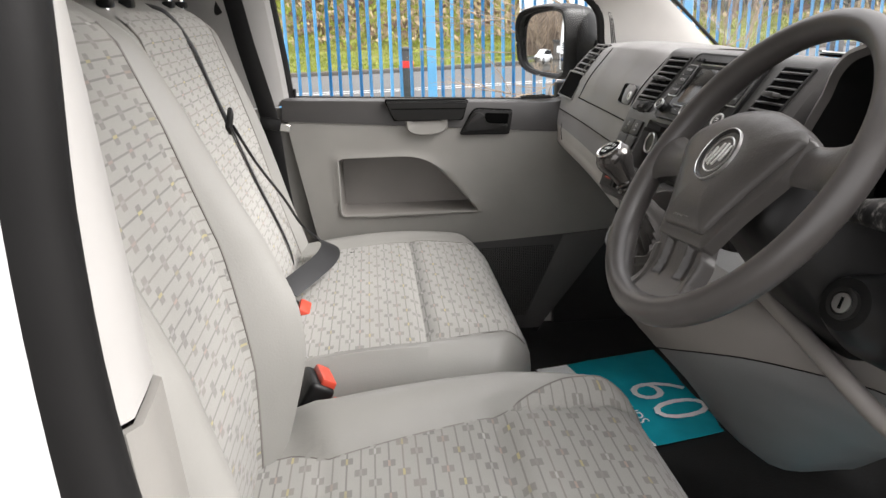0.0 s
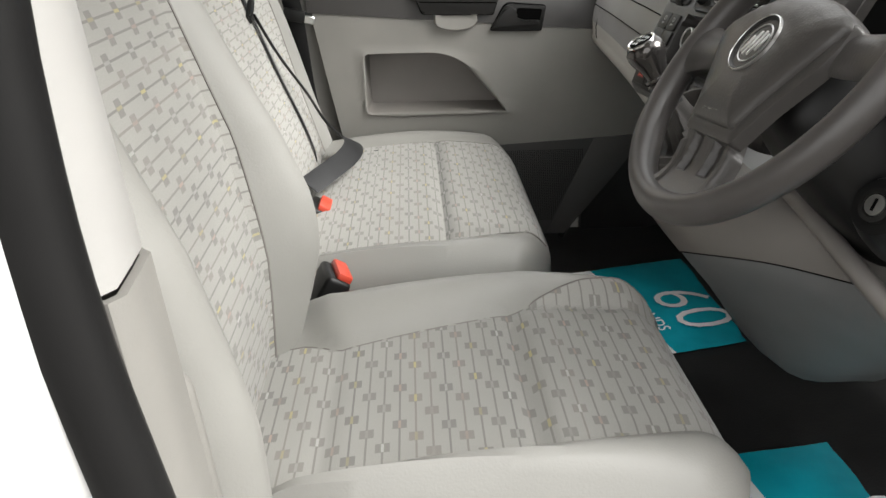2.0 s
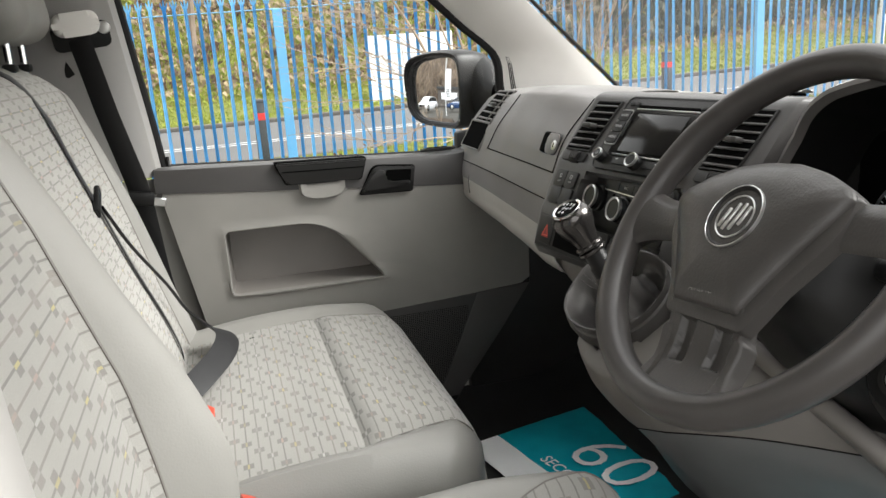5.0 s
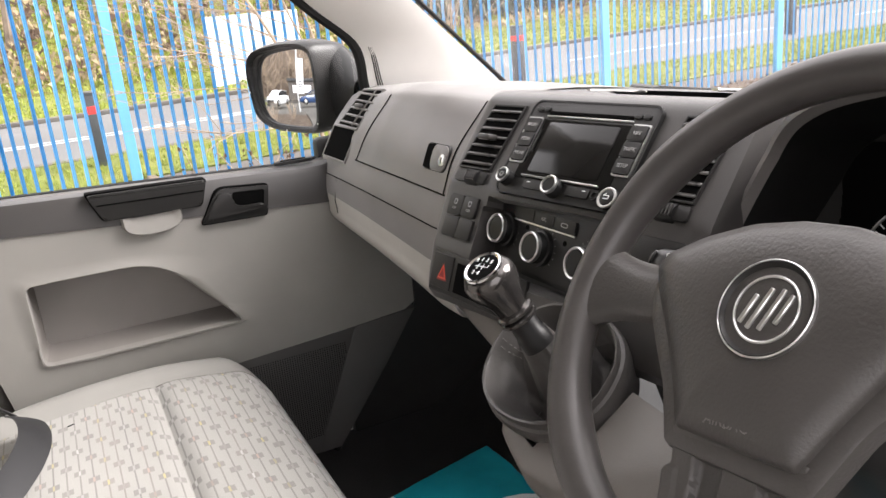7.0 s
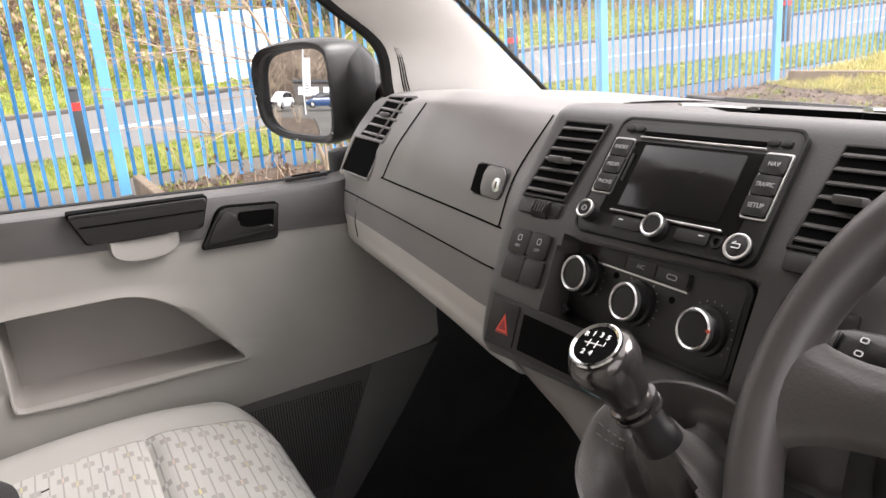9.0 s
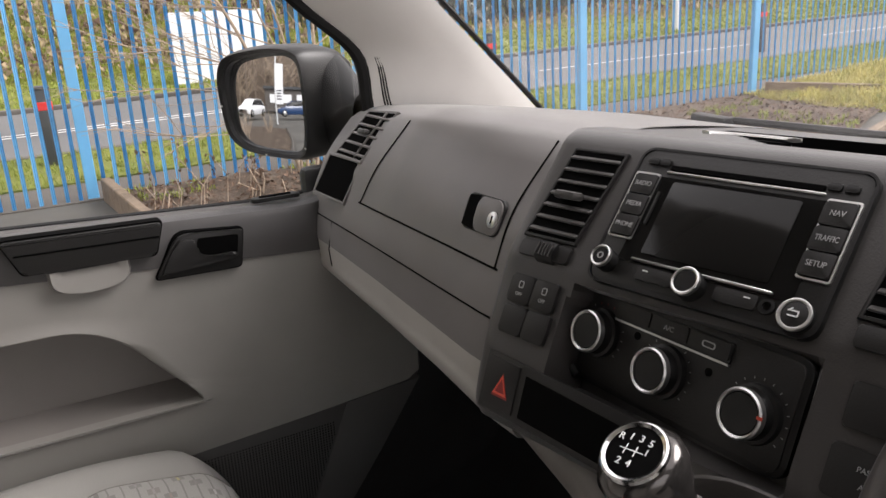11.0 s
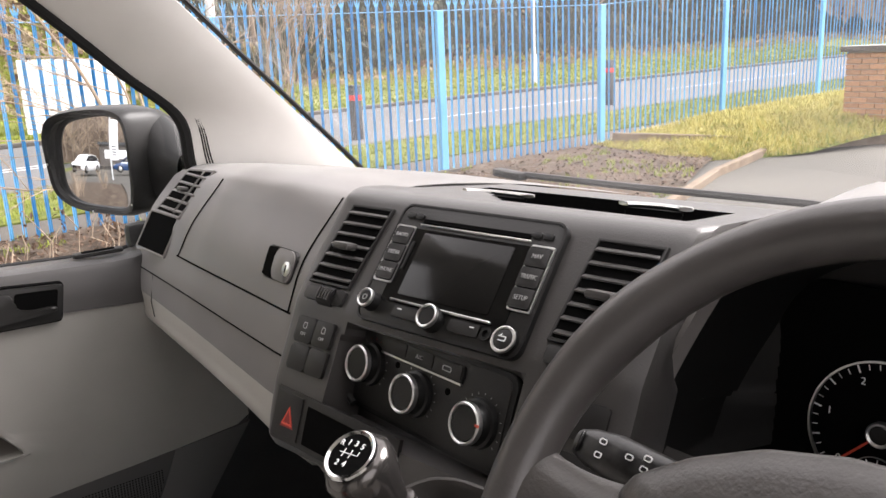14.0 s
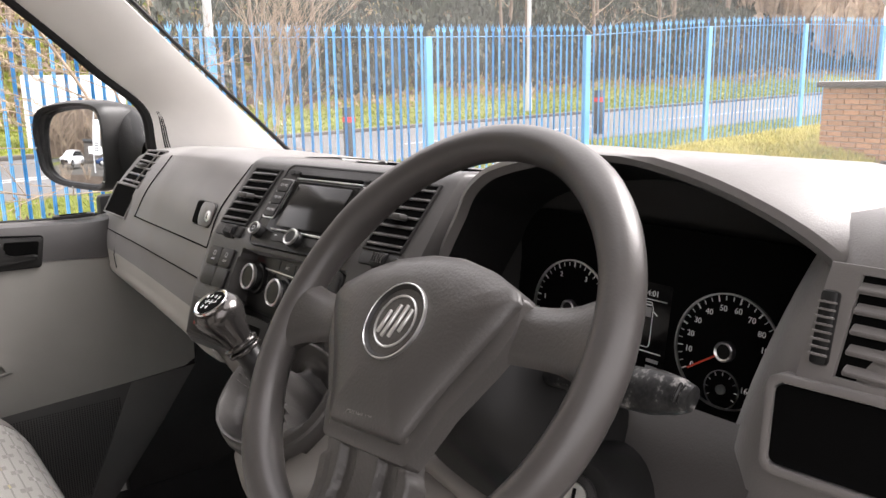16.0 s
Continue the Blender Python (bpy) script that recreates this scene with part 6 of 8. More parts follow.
# ---- seats ----
def seat(name, label, yc, half, cloth, x0, x1, ztop, back, bol, back_top, headrests, deep=0.0, cushion=None, edges=None, seam=0.56):
    """A seat with a cushion and a backrest, pale leatherette round a patterned cloth panel.
    yc: its middle; half: half its width; cloth: half the panel's width; x0, x1: back and front of the cushion; back: (z, x) up the backrest's face."""
    t = thing(name, label, "seat", (x0 + 0.25, yc, -0.01))
    nx, ny = 44, 48
    yb, hb, cb = yc, half, cloth
    if cushion:
        yc, half = cushion
    # the cloth's borders across the cushion, by the way from back to front
    near_, far_ = edges or (((0, -cloth), (1, -cloth)), ((0, cloth), (1, cloth)))
    border_at = lambda u: (np.interp(u, *zip(*near_)), np.interp(u, *zip(*far_)))

    def cush(u, v):
        """u along x from back to front, v across from -1 to 1: a point on the cushion."""
        y = v * half
        ay = abs(y)
        x = x0 + (x1 - x0) * u
        z = ztop + 0.012 * math.sin(math.pi * min(1, u * 1.05)) - 0.020 * (1 - u) ** 2
        # raised side bolsters
        lo_, hi_ = border_at(u)
        foot = min(hi_, 0.60 * half) if y > 0 and deep else (hi_ if y > 0 else -lo_)
        e = (ay - foot) / (half - foot)
        if e > 0:
            z += bol * math.sin(math.pi * min(1, e * 1.15)) ** 0.8 * (1 - 0.45 * u**4) * (min(1, 0.25 + u / 0.22) if deep else 1)
        # soft seam across the cloth, the front part a little fuller
        mid_ = min(1, max(0, -e * 3 + 0.3))
        z += (0.007 * min(1, max(0, (u - seam) / 0.05)) - 0.008 * math.exp(-(((u - seam) / 0.020) ** 2)) - 0.004 * math.exp(-(((u - 0.19) / 0.02) ** 2)) * (deep > 0)) * mid_
        # front and side roll-off
        fr = max(0, (u - 0.90) / 0.10)
        z -= 0.040 * fr**2
        sd = max(0, (ay / half - 0.90) / 0.10)
        z -= 0.030 * sd**2
        # rounded front corners
        c = max(0, ay / half - 0.62) / 0.38
        x -= (0.062 if deep and v < 0 else 0.055) * c**2.2 * max(0, (u - 0.5) / 0.5)
        return Vector((x, yc + y, z))

    us, vs = np.linspace(0, 1, nx), np.linspace(-1, 1, ny)
    # leather body: whole cushion closed down to its base
    rows = [[cush(u, v) for v in vs] for u in us]
    b = grid(rows)
    border = [rows[i][0] for i in range(nx)] + [rows[-1][j] for j in range(1, ny)] + [rows[i][-1] for i in range(nx - 2, -1, -1)] + [rows[0][j] for j in range(ny - 2, 0, -1)]
    mid = Vector((x0 + (x1 - x0) * 0.5, yc, 0))
    skirt = [border]
    for dz, s in ((-0.018, 1.006), (-0.05, 1.008), (-0.075, 0.995), (-0.080, 0.985), (-0.12, 0.97), (-0.16, 0.94)):
        skirt.append([Vector((mid.x + (p.x - mid.x) * s, mid.y + (p.y - mid.y) * s, (ztop - 0.03) + dz if dz < -0.02 else p.z + dz)) for p in border])
    grid(skirt, b, close=True)
    bmesh.ops.remove_doubles(b, verts=b.verts, dist=1e-5)
    tpart("cushion", b, LEATHER, t, "pale leatherette cushion")
    # piping round the lower edge
    tpart("piping", tube([skirt[2][i] for i in range(0, len(border), 2)] + [skirt[2][0]], 0.0022, 6), LEATHER, t)
    # cloth panel, 2 mm proud
    cu = np.linspace(0.02, 0.985, 54)
    across = lambda u: [(lo_ + (hi_ - lo_) * k) / half for lo_, hi_ in (border_at(u),) for k in np.linspace(0, 1, 40)]
    rows = [[cush(u, v) + Vector((0, 0, 0.0022)) for v in across(u)] for u in cu]
    tpart("cloth_panel", grid(rows, uv=lambda i, j: (across(cu[min(i, 53)])[min(j, 39)] * half, cu[min(i, 53)] * (x1 - x0))), CLOTH, t, "patterned pale cloth")
    for k in (0, -1):
        tpart("stitching", tube([cush(u, across(u)[k]) + Vector((0, 0, 0.0022)) for u in cu], 0.0013, 5), TAUPE, t)
    tpart("stitching", tube([cush(seam, v) + Vector((0, 0, 0.0014)) for v in across(seam)], 0.0012, 5), TAUPE, t)
    # base box
    tpart("seat_box", box((x1 - x0) * 0.86, half * 1.75, ztop - 0.17, 0.02, 2, pose((x0 + x1) / 2 - 0.03, yc, (ztop - 0.17) / 2 - 0.012)), CHARCOAL, t, "dark seat base")

    # backrest
    yc, half, cloth = yb, hb, cb
    zz = [q[0] for q in back]
    zb, zt = zz[0], back_top

    def face(w, v):
        z = zb + (zt - zb) * w
        x = np.interp(z, zz, [q[1] for q in back])
        k = 1 - 0.10 * w**2
        if deep and v > 0:
            # the inner bolster draws in at its foot
            k *= 1 - 0.30 * max(0, 1 - w / 0.50) ** 1.25
        y = v * half * k
        e = (abs(v) * half - cloth) / (half - cloth)
        if e > 0:
            x += (bol + 0.012) * math.sin(math.pi * min(1, e * 1.1)) ** 0.9 * (1 - 0.75 * w**2) * (1 + (deep if v > 0 else 0.35 * deep) * math.exp(-(((w - 0.28) / 0.26) ** 2)))
        if e > 0 and deep and v > 0:
            x -= 0.055 * max(0, 1 - w / 0.38) ** 1.2 * min(1, e * 2)
        x += 0.010 * math.exp(-(((w - 0.22) / 0.18) ** 2)) * (e <= 0)
        top = max(0, (w - 0.90) / 0.10)
        x -= 0.050 * top**2
        sd = max(0, (abs(v) - 0.88) / 0.12)
        x -= 0.040 * sd**2
        c = max(0, abs(v) - 0.6) / 0.4
        z -= 0.050 * c**2.5 * max(0, (w - 0.6) / 0.4)
        return Vector((x, yc + y, z))

    ws, vs2 = np.linspace(0, 1, 40), np.linspace(-1, 1, 44)
    rows = [[face(w, v) for v in vs2] for w in ws]
    b = grid(rows)
    border = [rows[i][0] for i in range(40)] + [rows[-1][j] for j in range(1, 44)] + [rows[i][-1] for i in range(38, -1, -1)] + [rows[0][j] for j in range(42, 0, -1)]
    sk = [border]
    for dx, s in ((-0.02, 1.004), (-0.06, 1.0), (-0.10, 0.97), (-0.12, 0.90), (-0.125, 0.5), (-0.125, 0.05)):
        c = sum(border, Vector()) / len(border)
        sk.append([Vector((p.x + dx, c.y + (p.y - c.y) * s, c.z + (p.z - c.z) * s)) for p in border])
    grid(sk, b, close=True)
    bmesh.ops.remove_doubles(b, verts=b.verts, dist=1e-5)
    tpart("backrest", b, LEATHER, t, "pale leatherette backrest")
    tpart("piping", tube([sk[1][i] for i in range(0, len(border), 2)], 0.0020, 6), TAUPE, t)
    cv2 = [v * (cloth + 0.005) / half for v in np.linspace(-1, 1, 34)]
    cw = np.linspace(0.03, 0.965, 50)
    rows = [[face(w, v) + Vector((0.0026, 0, 0.0006)) for v in cv2] for w in cw]
    L = zt - zb
    tpart("back_cloth", grid(rows, uv=lambda i, j: (cv2[min(j, 33)] * half, 0.9 + cw[min(i, 49)] * L)), CLOTH, t, "patterned pale cloth")
    for v in (cv2[0], cv2[-1]):
        tpart("stitching", tube([face(w, v) + Vector((0.0026, 0, 0.0006)) for w in cw[::2]], 0.0016, 5), TAUPE, t)
    # head restraints on two chromed posts each
    xt = np.interp(zt, zz, [q[1] for q in back]) - 0.030
    for hy in headrests:
        h = tpart("head_restraint", box(0.11, 0.27 if half < 0.3 else 0.25, 0.19, 0.045, 5, pose(xt - 0.012, hy, zt + 0.125, 0, -8, 0)), LEATHER, t, "padded pale head restraint")
        tpart("back_shell", box(0.06, 0.20, 0.15, 0.02, 3, pose(xt - 0.062, hy, zt + 0.125, 0, -8, 0)), BLACK, h)
        for s in (-1, 1):
            tpart("post", cyl(0.006, 0.09, pose(xt, hy + s * 0.055, zt + 0.01), 14), CHROME, h)
            tpart("post_socket", box(0.022, 0.024, 0.014, 0.004, 2, pose(xt, hy + s * 0.055, zt - 0.008)), BLACK, h)
    return t, cush, face


def seats():
    t, cush, face = seat("driver_seat", "pale grey driver's seat, leatherette bolsters round patterned cloth", -0.425, 0.260, 0.150, -0.545, -0.016, 0.288, [(0.24, -0.532), (0.40, -0.540), (0.55, -0.562), (0.70, -0.605), (0.84, -0.655)], 0.042, 0.845, (-0.425,), 0.75,
                          cushion=(-0.395, 0.232), seam=0.61,
                          edges=(((0, -0.185), (0.13, -0.190), (0.61, -0.165), (0.89, -0.128), (1, -0.125)),
                                 ((0, 0.095), (0.116, 0.098), (0.20, 0.076), (0.60, 0.126), (0.684, 0.146), (0.806, 0.168), (0.904, 0.178), (1, 0.170))))
    t2, cush2, face2 = seat("passenger_bench", "pale grey double passenger seat with patterned cloth", 0.325, 0.385, 0.295, -0.585, -0.110, 0.272, [(0.24, -0.552), (0.40, -0.598), (0.55, -0.634), (0.70, -0.676), (0.84, -0.716)], 0.020, 0.845, (0.13, 0.52), seam=0.62,
                             edges=(((0, -0.325), (0.6, -0.312), (0.85, -0.270), (1, -0.255)), ((0, 0.295), (0.7, 0.292), (1, 0.262))))
    # small dark mark on the cloth
    tpart("cloth_mark", box(0.010, 0.003, 0.0006, 0, 1, pose(-0.425, 0.541, 0.2885, 0, 0, 20)), VOID, t2)

    # buckles between the seats
    for y, x, z, r in ((-0.088, -0.462, 0.285, 14), (-0.125, -0.440, 0.246, 8), (0.255, -0.520, 0.268, 0)):
        b = thing("belt_buckle", "black belt buckle with a red release button", "seat belt buckle", (x, y, z), group="belt buckles")
        m = pose(x, y, z, 0, 32, r)
        tpart("body", box(0.040, 0.072, 0.075, 0.008, 3, m @ pose(0, 0, -0.0375)), BLACK, b)
        tpart("release_button", box(0.024, 0.060, 0.014, 0.004, 2, m @ pose(0.006, 0, 0.003)), RED, b, "red push button")
        tpart("stem", box(0.008, 0.032, 0.13, 0.002, 1, m @ pose(-0.004, 0, -0.115)), BLACK, b)

    # middle belt: lies down the bench's back through a guide, loops onto the cushion
    s = thing("seat_belt", "black lap and shoulder belt lying over the bench", "seat belt", (-0.66, 0.33, 0.6))

    def onb(w, v, out=0.006):
        return tuple(face2(w, v) + Vector((out, 0, 0.002)))
    pts = [onb(0.99, 0.00, -0.02), onb(0.96, 0.03), onb(0.86, 0.09), onb(0.76, 0.135), onb(0.68, 0.17), onb(0.62, 0.20)]
    tpart("webbing", tube(spline(pts, 26), 0.01, 8, flat=(0.020, 0.0024), up=(1, 0, 0.3)), BELT, s)
    pts = [onb(0.62, 0.20, 0.008), onb(0.42, 0.30), onb(0.22, 0.41), onb(0.10, 0.47), tuple(cush2(0.06, 0.50) + Vector((0, 0, 0.01)))]
    tpart("webbing", tube(spline(pts, 24), 0.01, 8, flat=(0.014, 0.0024), up=(1, 0, 0.3)), BELT, s)
    tpart("guide", box(0.010, 0.060, 0.022, 0.004, 2, Matrix.Translation(face2(0.62, 0.205) + Vector((0.010, 0, 0))) @ pose(0, 0, 0, 35, 0, 0)), BLACK, s, "black belt guide clip")
    pts = [onb(0.60, 0.23, 0.010), onb(0.46, 0.36, 0.016), onb(0.30, 0.53, 0.030), (-0.540, 0.600, 0.345), (-0.500, 0.592, 0.306), (-0.490, 0.57, 0.300)]
    tpart("webbing", tube(spline(pts, 26), 0.004, 8, flat=(0.008, 0.003), up=(0, 0, 1)), BELT, s)
    pts = [(-0.500, 0.590, 0.306), (-0.478, 0.545, 0.312), (-0.470, 0.48, 0.314), (-0.482, 0.41, 0.312), (-0.512, 0.335, 0.308), (-0.545, 0.28, 0.298)]
    tpart("webbing", tube(spline(pts, 22), 0.01, 8, flat=(0.046, 0.0024), up=(-0.6, 0.3, -0.75)), BELT, s, "broad flat lap belt")
    # outer belt from the pillar
    s = thing("seat_belt", "black shoulder belt hanging down the door pillar", "seat belt", (-0.64, 0.70, 0.6))
    pts = [(-0.668, 0.700, 0.885), (-0.655, 0.700, 0.82), (-0.640, 0.702, 0.74), (-0.622, 0.705, 0.66), (-0.605, 0.708, 0.58), (-0.598, 0.708, 0.50), (-0.59, 0.706, 0.40), (-0.575, 0.70, 0.30)]
    tpart("webbing", tube(spline(pts, 30), 0.01, 8, flat=(0.048, 0.0026), up=(0.45, 1, 0)), BELT, s)
    tpart("tongue", box(0.05, 0.012, 0.028, 0.004, 2, pose(-0.602, 0.700, 0.566, 0, 12, 0)), BLACK, s, "belt tongue")
    tpart("tongue_plate", box(0.030, 0.004, 0.018, 0.002, 1, pose(-0.572, 0.699, 0.556, 0, 12, 0)), SATIN, s)


# ---- outside ----
ASPHALT = blotchy("worn_asphalt", [(0.3, (0.095, 0.096, 0.098)), (0.5, (0.115, 0.116, 0.117)), (0.7, (0.14, 0.14, 0.139))], 2.5, 0.02, 0.7, 0.5, 0.006)
PATH_MAT = blotchy("worn_footpath", [(0.3, (0.075, 0.068, 0.06)), (0.5, (0.105, 0.096, 0.086)), (0.7, (0.135, 0.122, 0.106))], 1.0, 0.03, 0.9, 0.5, 0.01)
GRASS = blotchy("winter_grass", [(0.30, (0.06, 0.075, 0.018)), (0.45, (0.11, 0.135, 0.028)), (0.58, (0.17, 0.175, 0.045)), (0.72, (0.24, 0.20, 0.085))], 1.2, 0.06, 0.95, 0.8, 0.05)
BANK = blotchy("dead_bracken_bank", [(0.30, (0.13, 0.092, 0.055)), (0.42, (0.20, 0.140, 0.075)), (0.47, (0.18, 0.18, 0.04)), (0.60, (0.17, 0.18, 0.04)), (0.75, (0.29, 0.20, 0.10))], 1.6, 0.12, 0.95, 1.0, 0.12)
SOIL = blotchy("leaf_litter_soil", [(0.30, (0.035, 0.026, 0.020)), (0.5, (0.085, 0.062, 0.045)), (0.62, (0.15, 0.115, 0.085)), (0.75, (0.24, 0.20, 0.165))], 0.25, 0.03, 0.95, 1.0, 0.03)
LOT = blotchy("damp_tarmac_lot", [(0.3, (0.065, 0.062, 0.056)), (0.5, (0.095, 0.090, 0.080)), (0.7, (0.13, 0.122, 0.108))], 1.5, 0.015, 0.85, 0.5, 0.004)
ROAD_PAINT = material("white_road_paint", (0.68, 0.68, 0.66), 0.7, vary=0.15, vary_size=0.2)
FENCE_BLUE = material("blue_fence_paint", (0.13, 0.40, 0.68), 0.42, vary=0.12, vary_size=0.5, per_piece=0.04)
KERB = material("timber_edging", (0.17, 0.125, 0.085), 0.85, grain=0.8, grain_size=0.03, vary=0.35, vary_size=0.12, bump_dist=0.004)
BRICK = material("orange_brick", (0.36, 0.195, 0.105), 0.85, grain=0.6, grain_size=0.02, vary=0.25, vary_size=0.06, bump_dist=0.003, per_piece=0.22)
MORTAR = material("mortar", (0.34, 0.30, 0.25), 0.9, grain=0.5, grain_size=0.01, vary=0.15)
CAPSTONE = material("dark_coping", (0.085, 0.075, 0.068), 0.8, grain=0.5, grain_size=0.02, vary=0.2)
POST_GREY = material("dark_bollard", (0.045, 0.048, 0.052), 0.6, grain=0.4, grain_size=0.02, vary=0.2)
REFLECT_RED = material("red_reflective_band", (0.62, 0.035, 0.03), 0.4)
SIGN_WHITE = material("white_board", (0.80, 0.81, 0.82), 0.5, vary=0.03, vary_size=0.6)
STEEL = material("pale_galvanised_steel", (0.62, 0.63, 0.64), 0.5, 0.3)
TWIG = material("bare_twigs", (0.34, 0.265, 0.195), 0.9, vary=0.3, vary_size=0.2)
BARK = material("grey_brown_bark", (0.20, 0.155, 0.12), 0.9, grain=0.8, grain_size=0.05, vary=0.35, vary_size=0.3, bump_dist=0.01)
STRAW = material("dead_stalks", (0.32, 0.25, 0.15), 0.95, vary=0.35, vary_size=0.3)
BLADE = material("green_blades", (0.21, 0.245, 0.035), 0.8, vary=0.35, vary_size=0.4)
DRY_BLADE = material("yellowed_blades", (0.46, 0.40, 0.12), 0.85, vary=0.3, vary_size=0.3)
IVY = material("dark_ivy", (0.060, 0.068, 0.048), 0.7, vary=0.4, vary_size=1.2)
DEAD_LEAF = material("dead_leaves", (0.12, 0.075, 0.05), 0.9, vary=0.4, vary_size=0.1)

CAR_BLUE = material("dark_blue_car_paint", (0.02, 0.05, 0.13), 0.2, coat=0.7)

F0 = np.array([5.794, 7.135])
FD = np.array([math.cos(-0.064), math.sin(-0.064)])
FN = np.array([-FD[1], FD[0]])


def rise(x):
    """The road climbs gently to the right."""
    return -0.62 + 0.026 * max(0.0, x) * (1 if x < 40 else 40 / x) + (0.010 * x if x < 0 else 0)


def fence_xy(s, off=0.0):
    p = F0 + FD * s + FN * off
    return p[0], p[1]


def ground_z(x, y):
    """Height of the ground: lot, raised bed, verge, road, far verge and bank."""
    q = (np.array([x, y]) - F0) @ FN
    z = rise(x)
    if q < -0.1:
        z = min(z, -0.62 + 0.012 * max(0, x)) if x < 9 else rise(9) - 0.1
    if q > 12.4:
        b = q - 12.4
        z += 0.12 * min(b, 2.5) + max(0, b - 2.5) * 0.52 + 0.35 * noise.noise((x * 0.25, y * 0.25, 1.0)) * min(1, max(0, b - 2) / 3)
    return z


def ground():
    xs = np.concatenate([[-400, -200, -90, -50], np.linspace(-30, 60, 76), [80, 120, 200, 400]])
    strips = [("ground", "damp grey-brown tarmac of the yard", LOT, [-300, -120, -60, -30, -15, -10, -7.6, -5, -3.6, -2.2, -1.0, -0.12, 0.25], -0.012),
              ("pavement", "worn footpath behind the fence", PATH_MAT, [-0.10, 0.3, 0.6, 0.9], 0.0),
              ("grass_verge", "green roadside verge", GRASS, [0.9, 1.4, 2.0, 2.6, 3.2], 0.02),
              ("road", "grey asphalt road with white lines", ASPHALT, [3.2, 3.21, 5, 6.5, 8, 9.5, 11.0], -0.06),
              ("far_verge", "mown green verge across the road", GRASS, [11.0, 11.02, 12.4, 13.4, 14.9], 0.03),
              ("bank", "steep bank of dead bracken and moss", BANK, [14.9, 16, 17, 18, 19, 20.5, 22, 24, 26, 30, 36, 45, 60], 0.0)]
    for name, label, mat, qs, dz in strips:
        rows = []
        for q in qs:
            row = []
            for x in xs:
                y = F0[1] + (q - (x - F0[0]) * FN[0]) / FN[1]
                row.append((x, y, ground_z(x, y) + dz))
            rows.append(row)
        # buried edges, so that no strip floats over its neighbour
        rows = [[(x, y, z - 0.3) for x, y, z in rows[0]]] + rows + [[(x, y, z - 0.3) for x, y, z in rows[-1]]]
        ob = part(name, grid(rows), mat, angle=80)
        tagged(ob, label, name.replace("_", " "), kind="structure")
    # kerbs as real steps
    for q, nm in ((3.2, "kerb"), (11.0, "kerb")):
        pts = []
        for x in np.linspace(-30, 60, 60):
            y = F0[1] + (q - (x - F0[0]) * FN[0]) / FN[1]
            pts.append((x, y, ground_z(x, y) - 0.02))
        ob = part(nm, tube(pts, 0.08, 8, flat=(0.14, 0.13)), PATH_MAT)
        tagged(ob, "worn stone kerb beside the road", "kerb", kind="structure")
    # road lines: a double solid line, and a broken line further up
    def stripe(x0, x1, q, w):
        pts = []
        for x in np.linspace(x0, x1, max(2, int((x1 - x0) / 0.8))):
            y = F0[1] + (q - (x - F0[0]) * FN[0]) / FN[1]
            pts.append((x, y, ground_z(x, y) - 0.06 + 0.006))
        return [[(p[0], p[1] + s * w / 2, p[2]) for s in (-1, 1)] for p in pts]
    for x0, x1, q in ((-30, 7.0, 6.42), (-30, 7.0, 6.76), (9.8, 16.2, 6.6), (18.2, 24.5, 6.6), (27, 33, 6.6), (36, 42, 6.6)):
        ob = part("road_line", thicken(grid(stripe(x0, x1, q, 0.075)), 0.003), ROAD_PAINT)
        tagged(ob, "white painted line on the road", "road marking", kind="structure")


def picket_mesh(h):
    """A W-section pale with a three-pronged top."""
    bm = bmesh.new()
    w, t = 0.0175, 0.007
    prof = [(-w, 0.0), (-w * 0.45, t), (0, t * 0.2), (w * 0.45, t), (w, 0.0)]
    lo = [bm.verts.new((x, y, 0)) for x, y in prof]
    hi = [bm.verts.new((x, y, h - 0.10)) for x, y in prof]
    for i in range(4):
        bm.faces.new((lo[i], lo[i + 1], hi[i + 1], hi[i]))
    for cx, lean, top in ((0, 0, h), (-w, -0.020, h - 0.030), (w, 0.020, h - 0.030)):
        a, b = bm.verts.new((cx * 0.8 - 0.010, 0.004, h - 0.105)), bm.verts.new((cx * 0.8 + 0.010, 0.004, h - 0.105))
        c, d = bm.verts.new((cx * 0.8 + lean * 0.6 + 0.008, 0.004, top - 0.035)), bm.verts.new((cx * 0.8 + lean * 0.6 - 0.008, 0.004, top - 0.035))
        e = bm.verts.new((cx * 0.8 + lean, 0.004, top))
        bm.faces.new((a, b, c, d))
        bm.faces.new((d, c, e))
    bmesh.ops.solidify(bm, geom=bm.faces[:], thickness=0.003)
    return bm


def fence_foot(s):
    return np.interp(s, (-40, -5.5, 0, 2.75, 5.5, 8.25, 30), (-0.95, -0.62, -0.50, -0.42, -0.22, -0.10, 0.35))


